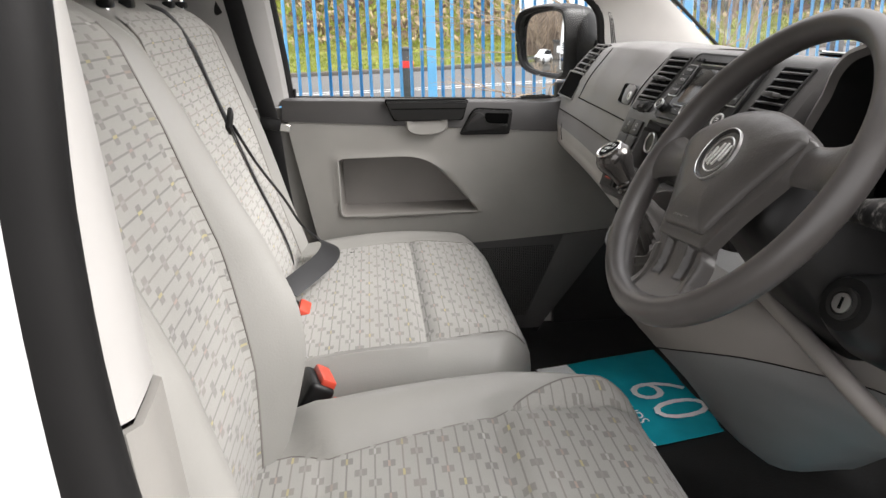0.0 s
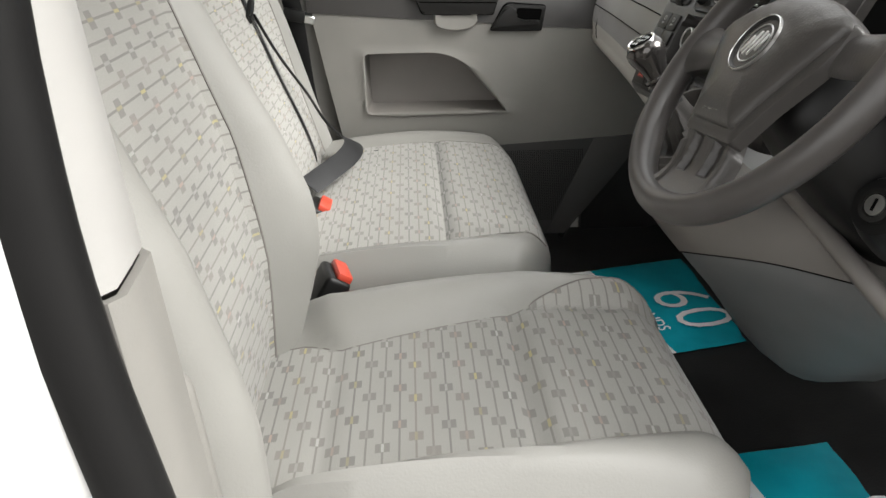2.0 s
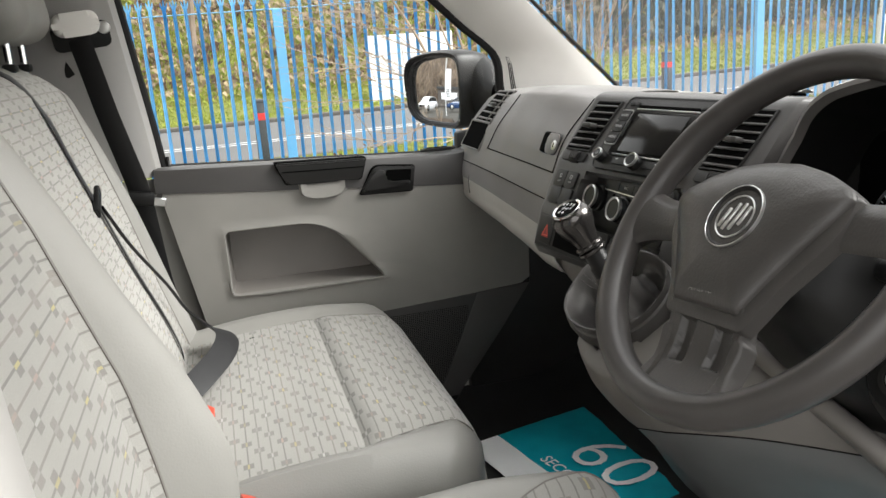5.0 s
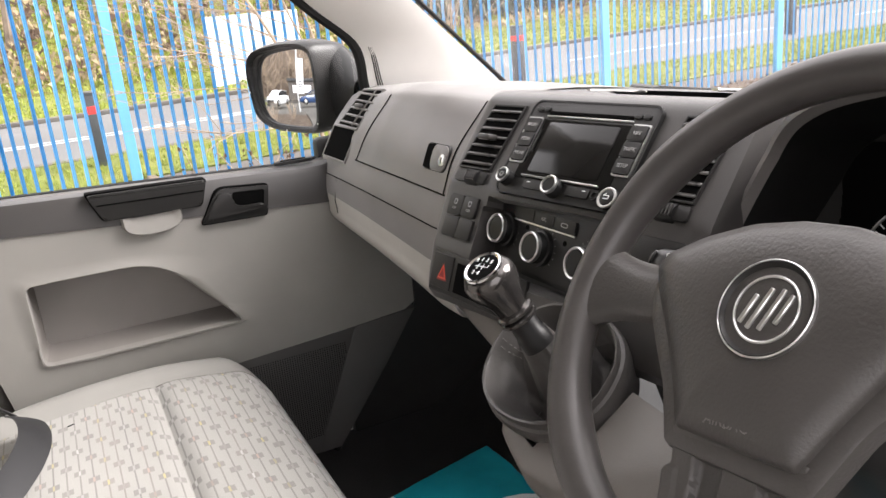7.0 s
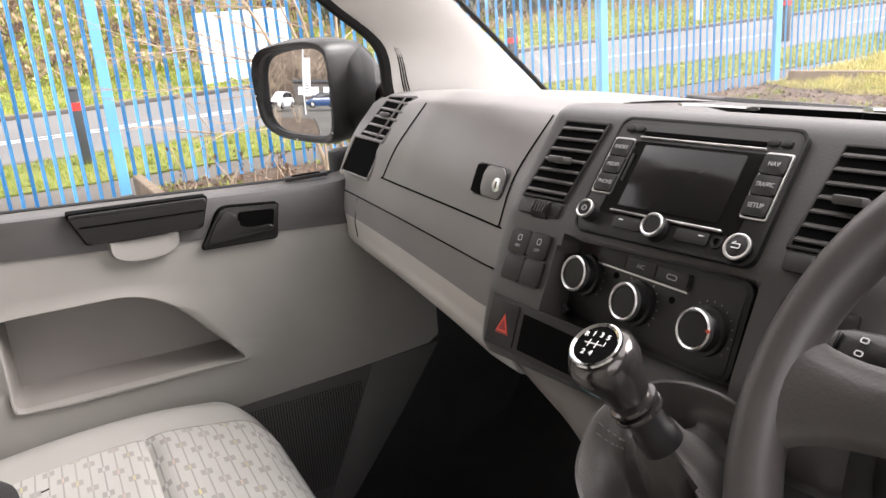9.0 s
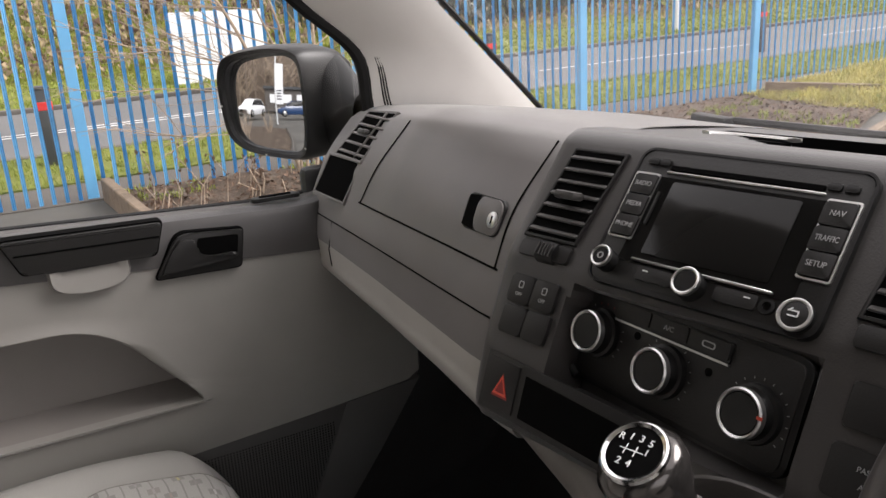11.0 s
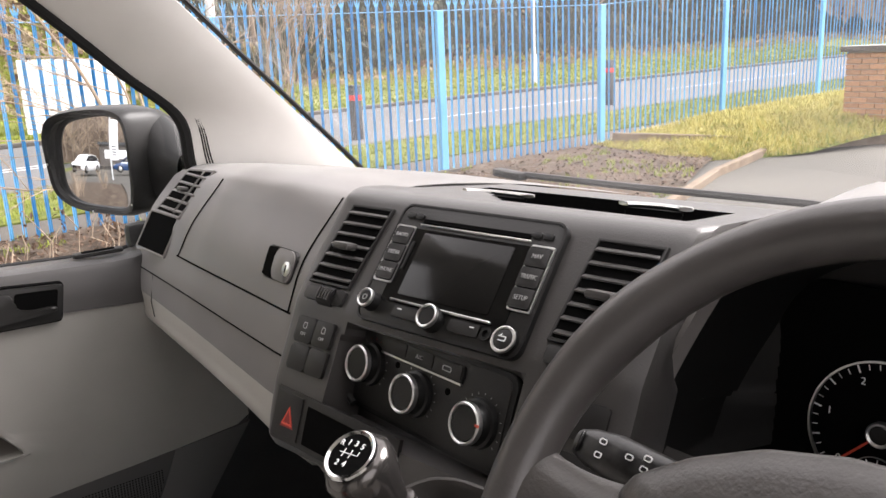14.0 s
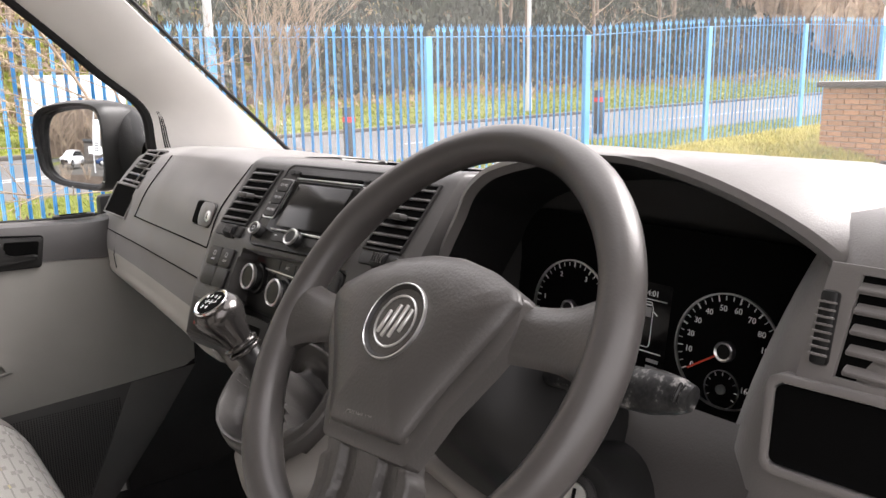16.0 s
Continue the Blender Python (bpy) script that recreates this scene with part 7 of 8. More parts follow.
def fence():
    f = thing("palisade_fence", "blue painted steel palisade fence with spiked pales", "fence", (F0[0], F0[1], -0.6))
    ang = math.degrees(-0.064)
    pm = bpy.data.meshes.new("pale")
    b = picket_mesh(2.10)
    bmesh.ops.recalc_face_normals(b, faces=b.faces)
    b.to_mesh(b and pm)
    b.free()
    pm.materials.append(FENCE_BLUE)
    post = box(0.10, 0.055, 2.05, 0.006, 1, pose(0, 0, 0.905))
    qm = bpy.data.meshes.new("post")
    post.to_mesh(qm)
    post.free()
    qm.materials.append(FENCE_BLUE)
    org = Vector((F0[0], F0[1], -0.6))
    rnd = random.Random(4)
    for k in range(-7, 5):
        s = 2.75 * k
        x, y = fence_xy(s)
        o = new("post", qm)
        o.parent = f
        o.matrix_local = Matrix.Translation(Vector((x, y, fence_foot(s))) - org) @ pose(0, 0, 0, 0, 0, ang)
        # rails
        if k < 4:
            s2 = s + 2.75
            x2, y2 = fence_xy(s2)
            for hz in (-0.03, 1.93):
                a, c = Vector((x, y, fence_foot(s) + hz)), Vector((x2, y2, fence_foot(s2) + hz))
                tpart("rail", tube([a, c], 0.02, 4, flat=(0.012, 0.045), up=(0, 1, 0)), FENCE_BLUE, f)
        n = 25 if k < 4 else 0
        for i in range(1, n):
            si = s + 2.75 * i / n
            x, y = fence_xy(si, -0.035)
            o = new("pale", pm)
            o.parent = f
            o.matrix_local = Matrix.Translation(Vector((x, y, fence_foot(si) + rnd.uniform(-0.01, 0.0))) - org) @ pose(0, 0, 0, rnd.uniform(-0.5, 0.5), rnd.uniform(-0.4, 0.4), ang)


def gate():
    """Pale palisade gate at the end of the blue fence, hung on a white post."""
    x0, y0 = fence_xy(11.14)
    z0 = fence_foot(11.14)
    g = thing("palisade_gate", "pale grey steel palisade gate hung on a white post", "gate", (x0, y0, z0))
    tpart("gate_post", box(0.15, 0.12, 2.6, 0.01, 1, pose(x0, y0, z0 + 1.1, 0, 0, -3.7)), SIGN_WHITE, g, "white painted gate post")
    pm = bpy.data.meshes.new("gate_pale")
    b = picket_mesh(2.10)
    bmesh.ops.recalc_face_normals(b, faces=b.faces)
    b.to_mesh(pm)
    b.free()
    pm.materials.append(STEEL)
    for i in range(1, 46):
        s_ = 11.14 + 0.13 * i
        x, y = fence_xy(s_, -0.035)
        o = new("pale", pm)
        o.parent = g
        o.matrix_local = Matrix.Translation(Vector((x, y, fence_foot(s_))) - g.location) @ pose(0, 0, 0, 0, 0, -3.7)
    for hz in (0.10, 1.93):
        a, c = fence_xy(11.14), fence_xy(17.1)
        tpart("rail", tube([(*a, fence_foot(11.14) + hz), (*c, fence_foot(17.1) + hz)], 0.02, 4, flat=(0.012, 0.045), up=(0, 1, 0)), STEEL, g)


def bollard(x, y, z, h=0.95):
    b = thing("bollard", "dark square bollard with a red reflective band beside the road", "bollard", (x, y, z), group="roadside bollards")
    tpart("shaft", box(0.17, 0.17, h, 0.015, 2, pose(x, y, z + h / 2)), POST_GREY, b)
    tpart("band", box(0.176, 0.176, 0.10, 0.006, 1, pose(x, y, z + h - 0.21)), REFLECT_RED, b, "red reflective band")
    tpart("cap", box(0.182, 0.182, 0.05, 0.018, 2, pose(x, y, z + h - 0.01)), POST_GREY, b)


def sign_board():
    s = thing("sign_board", "large blank white board on posts below the bank", "sign board", (4.78, 20.0, -0.6))
    tpart("board", box(2.35, 0.05, 1.74, 0.01, 1, pose(4.78, 20.0, 0.36)), SIGN_WHITE, s)
    for x in (3.9, 5.6):
        tpart("post", box(0.09, 0.09, 2.3, 0.01, 1, pose(x, 20.08, 0.2)), POST_GREY, s)


def meter_kiosk():
    """A small brick meter house with a flat dark roof and a white door, on the grass by the kerb."""
    c, l, r = Vector((11.31, 3.93, 0)), Vector((11.38, 4.90, 0)), Vector((12.02, 3.84, 0))
    z0, z1 = -0.52, 0.733
    k = thing("meter_kiosk", "small orange brick meter kiosk with a flat dark roof", "kiosk", tuple(c + Vector((0, 0, z0))))
    v, u = (l - c).normalized(), (r - c).normalized()
    W, D = (l - c).length, (r - c).length
    fm = frame_m(c + Vector((0, 0, z0)), -v, (0, 0, 1))
    H = z1 - z0
    tpart("mortar_core", plate([(c + u * a + v * b)[:2] for a, b in ((0.012, 0.012), (D, 0.012), (D, W - 0.012), (0.012, W - 0.012))], z0, z1, 0), MORTAR, k)
    bm = box(0.216, 0.065, 0.10, 0.004, 1)
    me = bpy.data.meshes.new("brick")
    bm.to_mesh(me)
    bm.free()
    half = bpy.data.meshes.new("half_brick")
    bm = box(0.104, 0.065, 0.10, 0.004, 1)
    bm.to_mesh(half)
    bm.free()
    for m_ in (me, half):
        m_.materials.append(BRICK)
    org = k.location
    for row in range(int(H / 0.077)):
        x, i = -W, 0
        while x < -0.06:
            whole = not (row % 2 and i == 0) and -x > 0.2
            L = 0.216 if whole else 0.104
            o = new("brick", me if whole else half)
            o.parent = k
            o.matrix_local = Matrix.Translation(-org) @ fm @ pose(x + L / 2 + 0.004, 0.042 + row * 0.077, -0.042)
            x += L + 0.010
            i += 1
    mid = c + u * D / 2 + v * W / 2
    turn = math.degrees(math.atan2(v.y, v.x))
    tpart("roof", box(W + 0.16, D + 0.16, 0.075, 0.008, 2, pose(mid.x, mid.y, z1 + 0.037, 0, 0, turn)), CAPSTONE, k, "flat dark felt roof")
    tpart("roof_top", box(W + 0.12, D + 0.12, 0.012, 0.004, 1, pose(mid.x, mid.y, z1 + 0.078, 0, 0, turn)), STEEL, k, "pale roof sheet")
    dm = frame_m(c + u * D / 2 + Vector((0, 0, (z0 + z1) / 2 + 0.10)), u, (0, 0, 1))
    door_ = tpart("door", box(D - 0.06, H - 0.26, 0.04, 0.005, 1, dm @ pose(0, 0, 0.012)), SIGN_WHITE, k, "white painted door")
    for y in (0.36, -0.36):
        tpart("hinge", box(0.16, 0.03, 0.01, 0.002, 1, dm @ pose(-D / 2 + 0.13, y, 0.036)), STEEL, door_)
    tpart("latch", box(0.03, 0.07, 0.02, 0.004, 1, dm @ pose(0.02, 0.02, 0.038)), POST_GREY, door_)
    tpart("step", box(D + 0.10, 0.30, 0.14, 0.01, 1, pose(*(c + u * D / 2 - v * 0.12)[:2], -0.36, 0, 0, math.degrees(math.atan2(u.y, u.x)))), PATH_MAT, k, "concrete door step")
    return k


def bed():
    """Raised planting bed inside the fence: timber edging, litter, moss and a mound of long yellowed grass."""
    def patch(name, label, mat, fn, us, vs):
        rows = [[fn(u, v) for v in vs] for u in us]
        ob = part(name, grid(rows), mat, angle=80)
        tagged(ob, label, name.replace("_", " "), kind="structure")

    # soil from x 0.4 to 8.6 between the fence and the edging
    def soil(u, v):
        x = 0.45 + 8.2 * u
        yf = F0[1] + (-0.03 - (x - F0[0]) * FN[0]) / FN[1]
        y0 = np.interp(x, (0.45, 3.0, 6.0, 8.65), (4.9, 4.2, 4.0, 5.2))
        y = y0 + (yf - y0) * v
        foot = fence_foot((x - F0[0]) / FD[0])
        return (x, y, foot + 0.03 - 0.10 * (1 - v) + 0.05 * noise.noise((x * 1.3, y * 1.3, 3)) + 0.02 * noise.noise((x * 5, y * 5, 7)))
    patch("planting_bed", "brown leaf litter and moss in a raised bed", SOIL, soil, np.linspace(0, 1, 60), np.linspace(0, 1, 24))

    def mound(u, v):
        x = 8.3 + 9.0 * u
        yf = F0[1] + (-0.03 - (x - F0[0]) * FN[0]) / FN[1]
        y0 = np.interp(x, (8.3, 9.5, 13, 18), (5.4, 4.4, 3.6, 3.0))
        y = y0 + (yf - y0) * v
        foot = fence_foot((x - F0[0]) / FD[0])
        return (x, y, foot - 0.02 + 0.14 * math.sin(math.pi * (0.1 + 0.8 * v)) * min(1, u * 6) - 0.12 * (1 - v) ** 2 + 0.04 * noise.noise((x, y, 5)))
    patch("grass_mound", "mound of long yellow-green grass", GRASS, mound, np.linspace(0, 1, 50), np.linspace(0, 1, 24))

    def edging(pts, name="timber_edging"):
        t = thing(name, "weathered timber edging boards of the bed", "edging", pts[0])
        for a, b in zip(pts, pts[1:]):
            a, b = Vector(a), Vector(b)
            d = b - a
            m = Matrix.Translation((a + b) / 2) @ d.to_track_quat("X", "Z").to_matrix().to_4x4()
            tpart("board", box(d.length + 0.03, 0.09, 0.24, 0.01, 1, m), KERB, t)
    edging([(0.42, 7.35, -0.54), (0.50, 5.9, -0.56), (0.60, 4.85, -0.56)])
    edging([(8.55, 6.75, -0.36), (9.2, 5.75, -0.40), (9.75, 4.95, -0.46)])
    edging([(5.6, 3.75, -0.60), (7.6, 4.5, -0.58), (9.6, 4.95, -0.52), (10.4, 4.55, -0.50), (11.6, 4.0, -0.47), (13.2, 3.45, -0.45)])

    # tufts of blades
    rnd = random.Random(7)

    def tufts(name, label, mat, count, place, hgt, w, spread, per=7):
        bm = bmesh.new()
        for _ in range(count):
            p = place(rnd)
            if p is None:
                continue
            x, y, z = p
            for _ in range(per):
                a = rnd.uniform(0, 6.283)
                h = hgt * rnd.uniform(0.45, 1.2)
                l = spread * rnd.uniform(0.2, 1)
                bx, by = x + rnd.uniform(-0.03, 0.03), y + rnd.uniform(-0.03, 0.03)
                dx, dy = math.cos(a), math.sin(a)
                v0, v1 = bm.verts.new((bx - dy * w, by + dx * w, z)), bm.verts.new((bx + dy * w, by - dx * w, z))
                v2, v3 = bm.verts.new((bx + dx * l * 0.45 + dy * w * 0.7, by + dy * l * 0.45 - dx * w * 0.7, z + h * 0.65)), bm.verts.new((bx + dx * l * 0.45 - dy * w * 0.7, by + dy * l * 0.45 + dx * w * 0.7, z + h * 0.65))
                v4 = bm.verts.new((bx + dx * l, by + dy * l, z + h * 0.95))
                bm.faces.new((v0, v1, v2, v3))
                bm.faces.new((v3, v2, v4))
        ob = part(name, bm, mat, smooth=False)
        tagged(ob, label, name.replace("_", " "), kind="stuff")
    tufts("long_grass", "long yellowed grass on the mound", DRY_BLADE, 8000, lambda r: mound(r.random(), r.random()), 0.11, 0.003, 0.13)
    tufts("long_grass", "green blades among the yellow", BLADE, 1500, lambda r: mound(r.random(), r.random()), 0.10, 0.004, 0.08)

    def verge(r):
        x, q = r.uniform(-6, 26), r.uniform(0.8, 3.15)
        y = F0[1] + (q - (x - F0[0]) * FN[0]) / FN[1]
        return (x, y, ground_z(x, y) + 0.015)
    tufts("verge_grass", "short green grass beside the road", BLADE, 9000, verge, 0.07, 0.003, 0.06, 6)

    def moss(r):
        u, v = r.random(), r.random()
        p = soil(u, v)
        return p if noise.noise((p[0] * 0.9, p[1] * 0.9, 11)) > 0.12 else None
    tufts("bed_weeds", "green weeds and moss in the litter", BLADE, 1500, moss, 0.06, 0.005, 0.05, 5)

    # litter: small dead leaves
    bm = bmesh.new()
    for _ in range(6000):
        x, y, z = soil(rnd.random(), rnd.random())
        s = rnd.uniform(0.012, 0.035)
        e = Euler((rnd.uniform(-0.7, 0.7), rnd.uniform(-0.7, 0.7), rnd.uniform(0, 6.28))).to_matrix()
        vs = [bm.verts.new(Vector((x, y, z + 0.012)) + e @ Vector(q) * s) for q in ((-1, 0, 0), (0, -0.5, 0.15), (1, 0, 0), (0, 0.5, 0.15))]
        bm.faces.new(vs)
    ob = part("leaf_litter", bm, DEAD_LEAF, smooth=False)
    tagged(ob, "scattered dead leaves in the bed", "leaf litter", kind="stuff")
    return soil


def twig_tree(bm, rnd, p, d, length, r, depth, spread=0.6):
    """Adds a branching stem to bm."""
    pts, q = [Vector(p)], Vector(p)
    dd = Vector(d).normalized()
    n = 5
    for i in range(n):
        dd = (dd + Vector((rnd.uniform(-1, 1), rnd.uniform(-1, 1), rnd.uniform(-0.5, 0.8))) * 0.16).normalized()
        q = q + dd * length / n
        pts.append(q.copy())
    b = tube(pts, r, 5 if depth < 2 else 6, taper=[1 - 0.6 * i / n for i in range(n + 1)])
    me = bpy.data.meshes.new("t")
    b.to_mesh(me)
    b.free()
    bm.from_mesh(me)
    bpy.data.meshes.remove(me)
    if depth <= 0:
        return
    for i in range(rnd.randint(3, 5)):
        k = rnd.randint(1, n)
        e = (dd + Vector((rnd.uniform(-1, 1), rnd.uniform(-1, 1), rnd.uniform(-0.4, 0.9))) * spread).normalized()
        twig_tree(bm, rnd, pts[k], e, length * rnd.uniform(0.5, 0.8), max(r * 0.5, 0.0025), depth - 1, spread)


def shrub(x, y, z, h, seed, label, stems=4, depth=3, r=0.014, lean=(0, 0, 1)):
    t = thing("bare_shrub", label, "shrub", (x, y, z))
    rnd = random.Random(seed)
    for i in range(stems):
        bm = bmesh.new()
        a = rnd.uniform(0, 6.283)
        twig_tree(bm, rnd, (x + 0.08 * math.cos(a), y + 0.08 * math.sin(a), z), (lean[0] + 0.45 * math.cos(a), lean[1] + 0.30 * math.sin(a), 1), h * rnd.uniform(0.55, 0.75), r * rnd.uniform(0.8, 1.3), depth)
        tpart("stem", bm, TWIG, t)
    return t


def spreading_shrub(rnd):
    """The bare bush in the bed: leaning stems with long, nearly level side shoots."""
    t = thing("bare_shrub", "bare tan shrub with long level shoots before the fence", "shrub", (1.9, 6.15, -0.6))

    def shoot(bm, p, d, length, r, depth, droop):
        pts, q, dd = [Vector(p)], Vector(p), Vector(d).normalized()
        turn = Vector((rnd.uniform(-1, 1), rnd.uniform(-1, 1), rnd.uniform(-1, 1))) * 0.05
        for i in range(9):
            dd = (dd + turn + Vector((rnd.uniform(-1, 1), rnd.uniform(-1, 1), rnd.uniform(-1, 1) + droop)) * 0.07).normalized()
            q = q + dd * length / 9
            pts.append(q.copy())
        b = tube(pts, r, 6 if r > 0.006 else 4, taper=[1 - 0.65 * i / 9 for i in range(10)])
        me = bpy.data.meshes.new("t")
        b.to_mesh(me)
        b.free()
        bm.from_mesh(me)
        bpy.data.meshes.remove(me)
        if depth:
            for _ in range(6 if depth == 2 else 4):
                k = rnd.randint(2, 9)
                e = (pts[k] - pts[k - 1]).normalized() * 0.8 + Vector((rnd.uniform(-1, 0.5), rnd.uniform(-0.8, 0.8), rnd.uniform(-0.35, 0.45)))
                shoot(bm, pts[k], e, length * rnd.uniform(0.3, 0.6), max(r * 0.55, 0.0022), depth - 1, 0.2)

    stems = (((1.92, 6.15), (1.05, 6.1, 1.50), 0.022), ((1.98, 6.2), (1.50, 6.3, 2.0), 0.017), ((1.85, 6.05), (1.28, 5.9, 1.8), 0.013), ((2.05, 6.3), (2.0, 6.4, 2.3), 0.016))
    for (x, y), top, r in stems:
        bm = bmesh.new()
        base, top = Vector((x, y, -0.62)), Vector(top)
        sag = Vector((0.16, 0, -0.04))
        pts = [base.lerp(top, k) + sag * math.sin(math.pi * k) + Vector((rnd.uniform(-1, 1), rnd.uniform(-1, 1), 0)) * 0.015 for k in np.linspace(0, 1, 10)]
        b = tube(spline([p[:] for p in pts], 24), r, 8, taper=[1 - 0.6 * i / 23 for i in range(24)])
        me = bpy.data.meshes.new("t")
        b.to_mesh(me)
        b.free()
        bm.from_mesh(me)
        bpy.data.meshes.remove(me)
        for k in range(7):
            p = pts[2 + k]
            side = -1 if rnd.random() < 0.78 else 1
            shoot(bm, p, (side * rnd.uniform(0.7, 1.0), rnd.uniform(-0.45, 0.45), rnd.uniform(-0.05, 0.55)), rnd.uniform(0.7, 1.5), rnd.uniform(0.005, 0.008), 2, 0.1)
        tpart("stem", bm, TWIG, t)
    return t


def vegetation(soil):
    rnd = random.Random(21)
    spreading_shrub(rnd)
    shrub(3.2, 6.5, -0.58, 3.0, 8, "bare pale shrub against the fence", 3, 4, 0.009)
    # low dead stalks with withered leaves
    t = thing("dead_weeds", "withered brown weeds with curled leaves", "weeds", (0.9, 6.3, -0.58))
    bm, lf = bmesh.new(), bmesh.new()
    for _ in range(34):
        x, y = rnd.uniform(0.5, 2.6), rnd.uniform(5.2, 7.0)
        h = rnd.uniform(0.15, 0.55)
        top = Vector((x + rnd.uniform(-0.15, 0.15), y + rnd.uniform(-0.1, 0.1), -0.56 + h))
        b = tube([(x, y, -0.60), (x + 0.03, y, -0.56 + h * 0.5), top], 0.004, 4)
        me = bpy.data.meshes.new("t")
        b.to_mesh(me)
        b.free()
        bm.from_mesh(me)
        bpy.data.meshes.remove(me)
        for _ in range(9):
            s = rnd.uniform(0.015, 0.035)
            c = Vector((x, y, -0.56)).lerp(top, rnd.uniform(0.3, 1.0)) + Vector((rnd.uniform(-0.05, 0.05), rnd.uniform(-0.05, 0.05), 0))
            e = Euler((rnd.uniform(-1.5, 1.5), rnd.uniform(-1.5, 1.5), rnd.uniform(0, 6))).to_matrix()
            lf.faces.new([lf.verts.new(c + e @ Vector(q) * s) for q in ((-1, 0, 0), (0, -0.5, 0.3), (1, 0, 0), (0, 0.5, 0.3))])
    tpart("stalks", bm, TWIG, t)
    tpart("withered_leaves", lf, DEAD_LEAF, t, smooth=False)

    # bank cover: stalks, brambles and tufts as stuff
    def bank_cover(name, label, mat, count, q0, q1, hgt, w, spread, x0=-20, x1=50):
        bm = bmesh.new()
        for _ in range(count):
            x, q = rnd.uniform(x0, x1), rnd.uniform(q0, q1)
            y = F0[1] + (q - (x - F0[0]) * FN[0]) / FN[1]
            z = ground_z(x, y) - 0.02
            for _ in range(5):
                a = rnd.uniform(0, 6.283)
                h, l = hgt * rnd.uniform(0.4, 1.3), spread * rnd.uniform(0.2, 1.0)
                dx, dy = math.cos(a), math.sin(a)
                bx, by = x + rnd.uniform(-0.15, 0.15), y + rnd.uniform(-0.15, 0.15)
                v = [bm.verts.new(p) for p in ((bx - dy * w, by + dx * w, z), (bx + dy * w, by - dx * w, z), (bx + dx * l * 0.5 + dy * w, by + dy * l * 0.5 - dx * w, z + h), (bx + dx * l, by + dy * l, z + h * 0.8))]
                bm.faces.new(v)
        ob = part(name, bm, mat, smooth=False)
        tagged(ob, label, name.replace("_", " "), kind="stuff")
    bank_cover("dead_bracken", "dead brown bracken on the bank", STRAW, 15000, 15.2, 30, 0.22, 0.007, 0.30)
    bank_cover("brambles", "dark tangled brambles on the bank", DEAD_LEAF, 4500, 15.5, 32, 0.28, 0.008, 0.40)
    bank_cover("bank_grass", "green grass tufts on the bank", BLADE, 20000, 11.2, 21.0, 0.11, 0.006, 0.10, -18, 40)
    bank_cover("bank_moss", "bright green moss and young grass among the bracken", BLADE, 14000, 15.0, 27.0, 0.13, 0.009, 0.16, -14, 12)
    bank_cover("ivy", "dark grey-green ivy and scrub on the shaded bank", IVY, 12000, 15.8, 34, 0.55, 0.030, 0.40, 8, 60)
    bank_cover("undergrowth", "grey-brown winter undergrowth along the top of the bank", TWIG, 9000, 27, 58, 1.5, 0.018, 0.9)
    bank_cover("undergrowth", "far grey-brown winter scrub along the bank", TWIG, 8000, 15, 58, 2.6, 0.035, 1.5, 46, 150)

    # bare trees up the bank
    for i in range(44):
        x = -28 + i * 1.8 + rnd.uniform(-0.7, 0.7)
        q = rnd.uniform(16.5, 27)
        y = F0[1] + (q - (x - F0[0]) * FN[0]) / FN[1]
        z = ground_z(x, y) - 0.1
        t = thing("bare_tree", "bare winter tree with grey-brown trunk on the bank", "tree", (x, y, z), group="trees on the bank")
        bm = bmesh.new()
        h = rnd.uniform(4.5, 8)
        top = Vector((x + rnd.uniform(-0.6, 0.6), y, z + h))
        r = rnd.uniform(0.06, 0.16)
        trunk = tube(spline([(x, y, z), (x + rnd.uniform(-0.2, 0.2), y, z + h * 0.4), tuple(top)], 9), r, 8, taper=[1 - 0.75 * k / 8 for k in range(9)])
        tpart("trunk", trunk, BARK, t)
        for _ in range(7):
            k = rnd.uniform(0.15, 0.95)
            p = Vector((x, y, z)).lerp(top, k)
            a = rnd.uniform(0, 6.283)
            twig_tree(bm, rnd, p, (math.cos(a), math.sin(a), rnd.uniform(0.3, 1.2)), rnd.uniform(1.0, 2.2), 0.022, 2, 0.8)
        tpart("crown", bm, TWIG, t, "bare twigs")


def lamp_posts():
    for x, y, z, h, r in ((19.2, 19.0, -0.2, 8.0, 0.075), (3.74, 9.0, -0.56, 6.5, 0.06)):
        t = thing("street_lamp", "pale steel lamp column beside the road", "street lamp", (x, y, z))
        tpart("column", cyl(r, h, pose(x, y, z + h / 2), 16, r2=r * 0.7), STEEL, t)
        tpart("base", cyl(r * 1.5, 1.1, pose(x, y, z + 0.55), 16), STEEL, t)
        tpart("arm", tube([(x, y, z + h), (x, y - 0.4, z + h + 0.15), (x, y - 1.0, z + h + 0.2)], 0.03, 8), STEEL, t)
        tpart("lantern", box(0.22, 0.55, 0.10, 0.04, 3, pose(x, y - 1.25, z + h + 0.19)), STEEL, t)


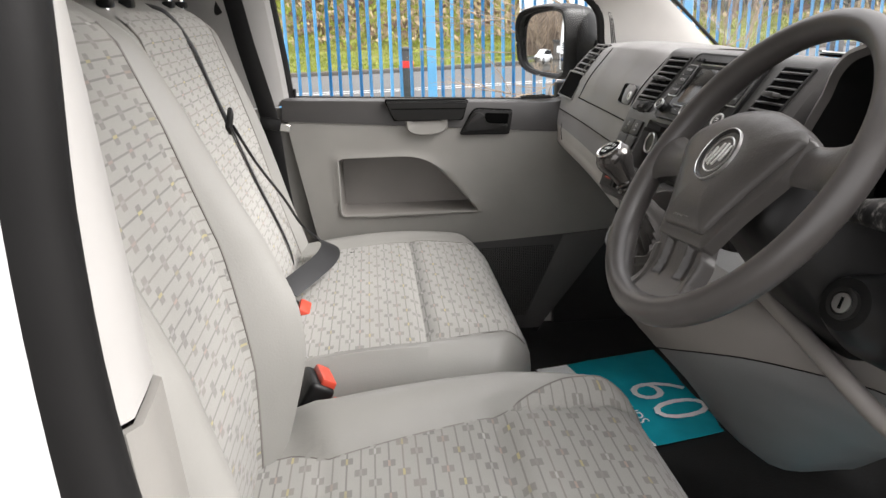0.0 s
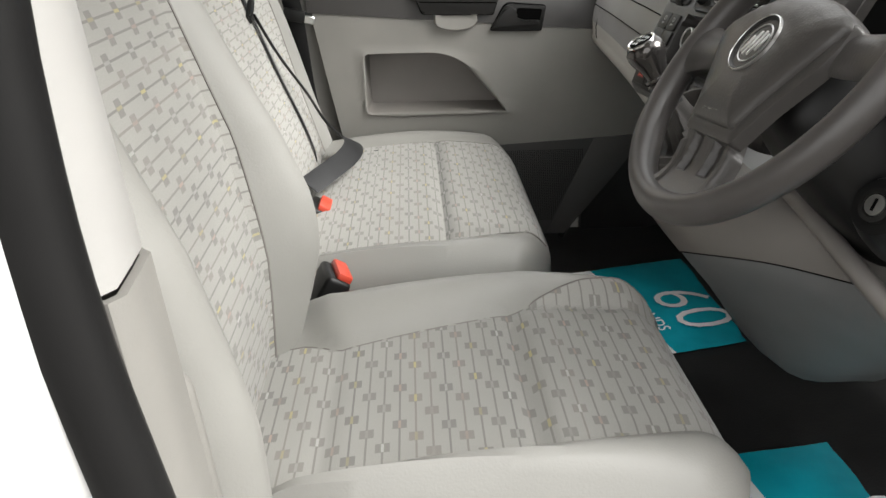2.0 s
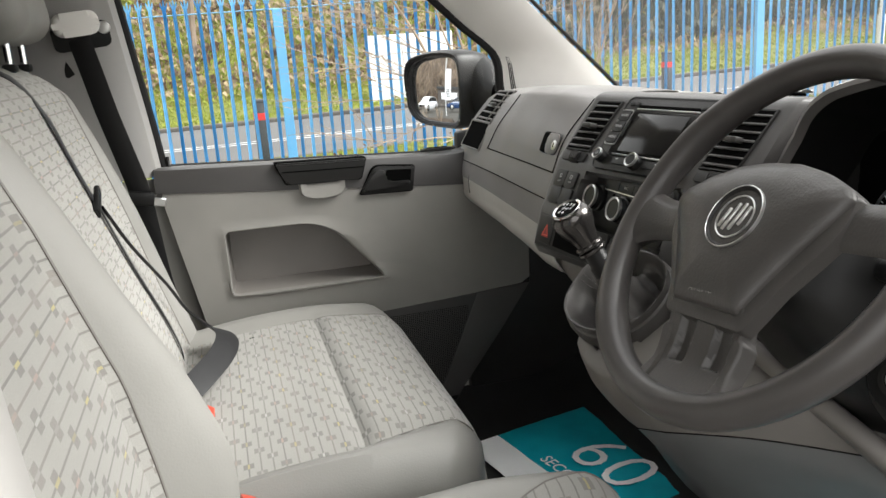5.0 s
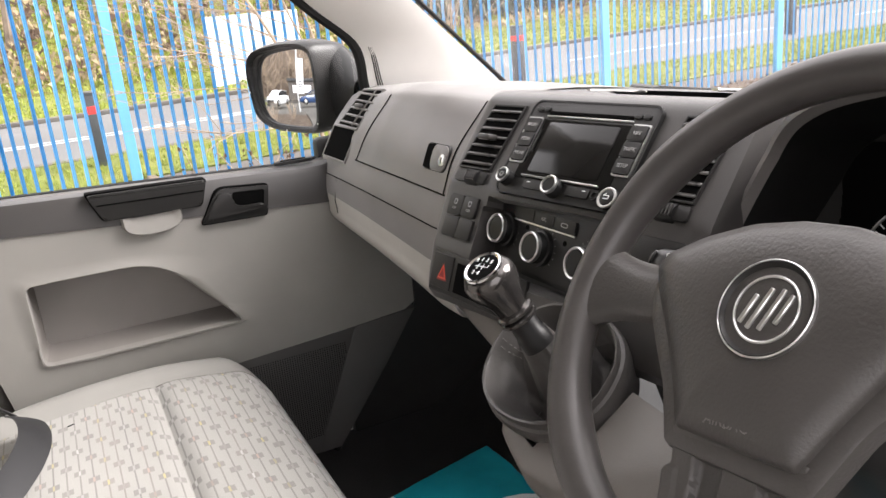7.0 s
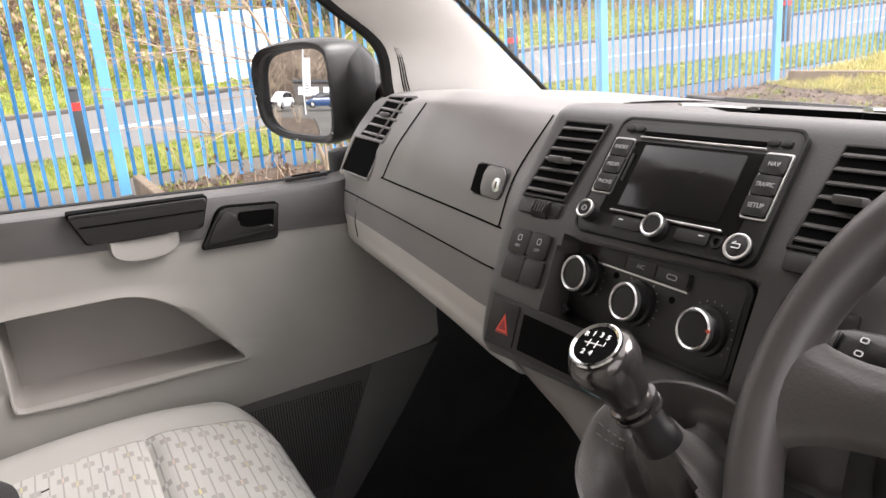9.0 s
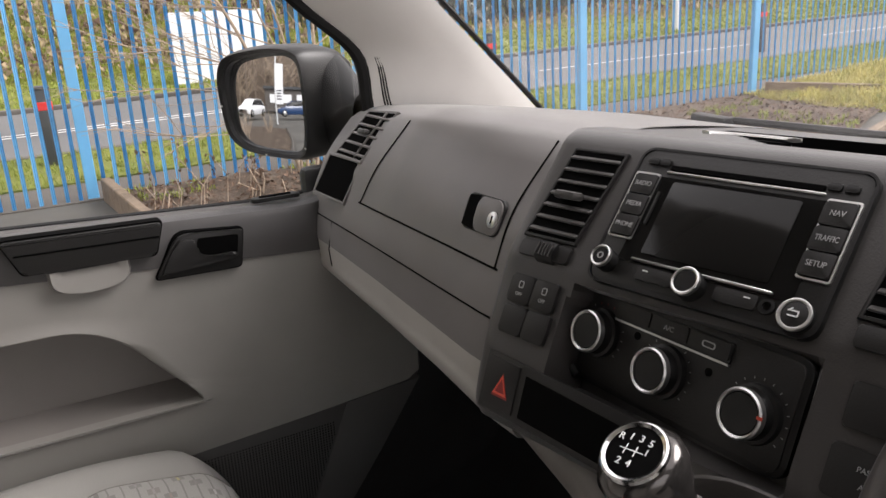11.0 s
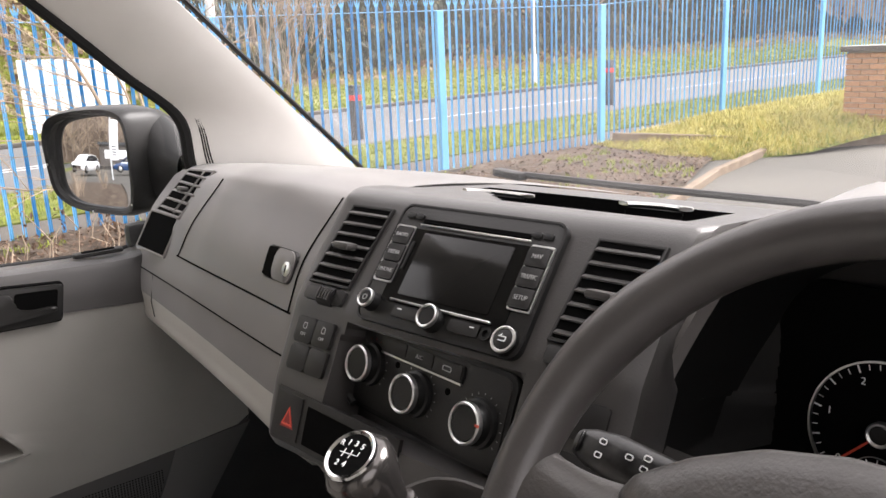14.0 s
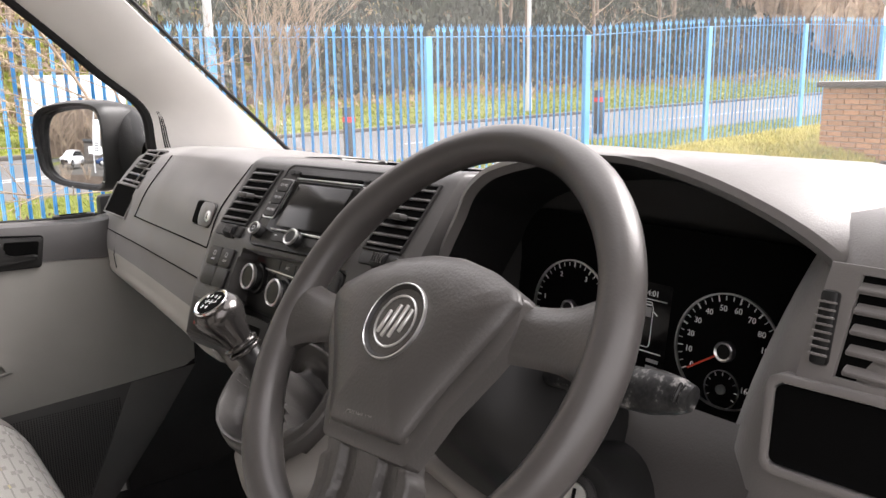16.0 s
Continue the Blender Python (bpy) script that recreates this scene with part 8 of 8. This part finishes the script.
def parked_car(x, y, z, rot, paint, label):
    """A hatchback: lofted body, glasshouse and four wheels."""
    m = pose(x, y, z, 0, 0, rot)
    c = thing("parked_car", label, "car", (x, y, z), group="parked cars")
    secs = [(-2.05, 0.42, 0.62, 0.62), (-1.95, 0.30, 0.82, 0.78), (-1.3, 0.22, 0.95, 0.86), (0.0, 0.20, 0.95, 0.88), (0.9, 0.20, 0.93, 0.88), (1.7, 0.24, 0.78, 0.82), (2.05, 0.34, 0.62, 0.62)]
    rows = [[m @ Vector((sx, w * a, lo + (hi - lo) * b)) for a, b in ((-0.9, 0), (-1, 0.25), (-1, 0.7), (-0.92, 1), (0, 1.03), (0.92, 1), (1, 0.7), (1, 0.25), (0.9, 0))] for sx, lo, hi, w in secs]
    tpart("body", grid(rows, close=True), paint, c)
    rows = [[m @ Vector((sx, w * a, z0)) for a in (-1, -0.5, 0, 0.5, 1)] for sx, w, z0 in ((-1.9, 0.72, 0.88), (-1.5, 0.62, 1.40), (-0.6, 0.62, 1.47), (0.35, 0.60, 1.40), (1.15, 0.74, 0.92))]
    tpart("roof", thicken(grid(rows), 0.03), paint, c)
    rows = [[m @ Vector((sx, s * w, z0)) for sx, w, z0 in ((-1.75, 0.75, 0.90), (-1.45, 0.655, 1.36), (-0.6, 0.655, 1.42), (0.3, 0.63, 1.35), (1.0, 0.76, 0.90))] for s in (-1.0, 1.0)]
    for r in rows:
        b = bmesh.new()
        b.faces.new([b.verts.new(p) for p in r])
        tpart("side_window", b, PIANO, c, smooth=False)
    for sx, s in product((-1.25, 1.3), (-1, 1)):
        wheel = tpart("wheel", cyl(0.31, 0.2, m @ pose(sx, s * 0.80, 0.31, 90), 28, 0.03), RUBBER, c)
        tpart("rim", cyl(0.20, 0.205, m @ pose(sx, s * 0.80, 0.31, 90), 20, 0.01), SATIN, wheel)
    return c


def yard_behind():
    """What the door mirror catches behind the van: a planted strip, parked cars and a tall sign."""
    rnd = random.Random(33)

    def strip(u, v):
        x = -14 + 12.2 * u
        y = 1.75 + 3.4 * v - 0.5 * math.sin(u * 3)
        return (x, y, -0.60 + 0.10 * math.sin(math.pi * v) + 0.04 * noise.noise((x, y, 2)))
    ob = part("planting_strip", grid([[strip(u, v) for v in np.linspace(0, 1, 12)] for u in np.linspace(0, 1, 40)]), SOIL, angle=80)
    tagged(ob, "planted strip with moss and litter beside the yard", "planting strip", kind="structure")
    ob = part("kerb", tube([(p[0], p[1] - 0.05, -0.58) for p in (strip(u, 0) for u in np.linspace(0, 1, 24))], 0.08, 8, flat=(0.12, 0.16)), PATH_MAT)
    tagged(ob, "curved concrete kerb of the planted strip", "kerb", kind="structure")
    for k, (x, y) in enumerate(((-6.5, 2.9), (-8.8, 3.2), (-11.5, 2.5), (-4.6, 3.6))):
        shrub(x, y, -0.58, 0.9, 50 + k, "low bare brown shrub in the planted strip", 7, 2, 0.012)
    parked_car(-25, 6.2, -0.62, 20, SIGN_WHITE, "white hatchback parked in the yard")
    parked_car(-27, 1.2, -0.62, 80, CAR_BLUE, "dark blue hatchback parked in the yard")
    s = thing("sign_post", "tall white sign on a steel pole in the yard", "sign", (-17, 2.5, -0.6))
    tpart("pole", cyl(0.06, 5.2, pose(-17, 2.5, 2.0), 16), STEEL, s)
    tpart("panel", box(0.06, 0.62, 2.3, 0.02, 1, pose(-16.92, 2.2, 1.7)), SIGN_WHITE, s)
    for i in range(4):
        tpart("writing_bar", box(0.01, 0.36, 0.07, 0, 1, pose(-16.88, 2.2, 0.85 + i * 0.16)), POST_GREY, s)
    # wooded bank that closes the yard
    rows = [[(-50 - 14 * v + 0.8 * noise.noise((u * 9, v * 6, 3.0)), -30 + 66 * u, -0.65 + 15 * v**0.9 + 0.7 * noise.noise((u * 14, v * 5, 8.0))) for v in np.linspace(0, 1, 12)] for u in np.linspace(0, 1, 50)]
    ob = part("wooded_bank", grid(rows), SOIL, angle=80)
    tagged(ob, "steep wooded bank of leaf litter behind the yard", "bank", kind="structure")
    for k in range(16):
        x, y = -48 - rnd.uniform(0, 5), -6 + k * 2.0
        t = thing("bare_tree", "dark bare trees beyond the yard", "tree", (x, y, -0.6), group="trees beyond the yard")
        h = rnd.uniform(6, 10)
        tpart("trunk", tube([(x, y, -0.6), (x + 0.3, y, h * 0.5), (x + 0.2, y + 0.4, h)], 0.2, 8, taper=[1, 0.7, 0.3]), BARK, t)
        bm = bmesh.new()
        for _ in range(12):
            a = rnd.uniform(0, 6.283)
            twig_tree(bm, rnd, (x, y, rnd.uniform(0.5, h)), (math.cos(a), math.sin(a), rnd.uniform(0.1, 1)), rnd.uniform(1.5, 3.2), 0.07, 2, 0.9)
        tpart("crown", bm, TWIG, t, "bare twigs")
    b = thing("yard_building", "low grey building with a dark roof behind the yard", "building", (-46, 0, -0.62))
    tpart("wall", box(6, 14, 3.0, 0.02, 1, pose(-46, 0, 0.88)), CAPSTONE, b)
    tpart("roof", box(6.6, 14.6, 0.4, 0.02, 1, pose(-46, 0, 2.6)), POST_GREY, b)
    for i in range(5):
        tpart("window", box(0.08, 1.6, 1.2, 0.01, 1, pose(-42.98, -5.2 + i * 2.6, 1.1)), SIGN_WHITE, b)


def outside():
    ground()
    soil = bed()
    meter_kiosk()
    sign_board()
    bollard(0.14, 9.85, -0.60, 0.90)
    bollard(7.35, 11.6, -0.48, 0.95)
    bollard(13.9, 11.3, -0.30, 0.98)
    lamp_posts()
    yard_behind()
    vegetation(soil)
    fence()
    gate()


shell()
for side_ in (1, -1):
    a_pillar(side_)
windscreen()
b_pillar_passenger()
b_pillar_driver()
door()
wing_mirror()
dashboard()
driver_dash()
instruments()
radio()
climate()
steering_wheel()
lower_console()
floor_mats()
seats()
outside()
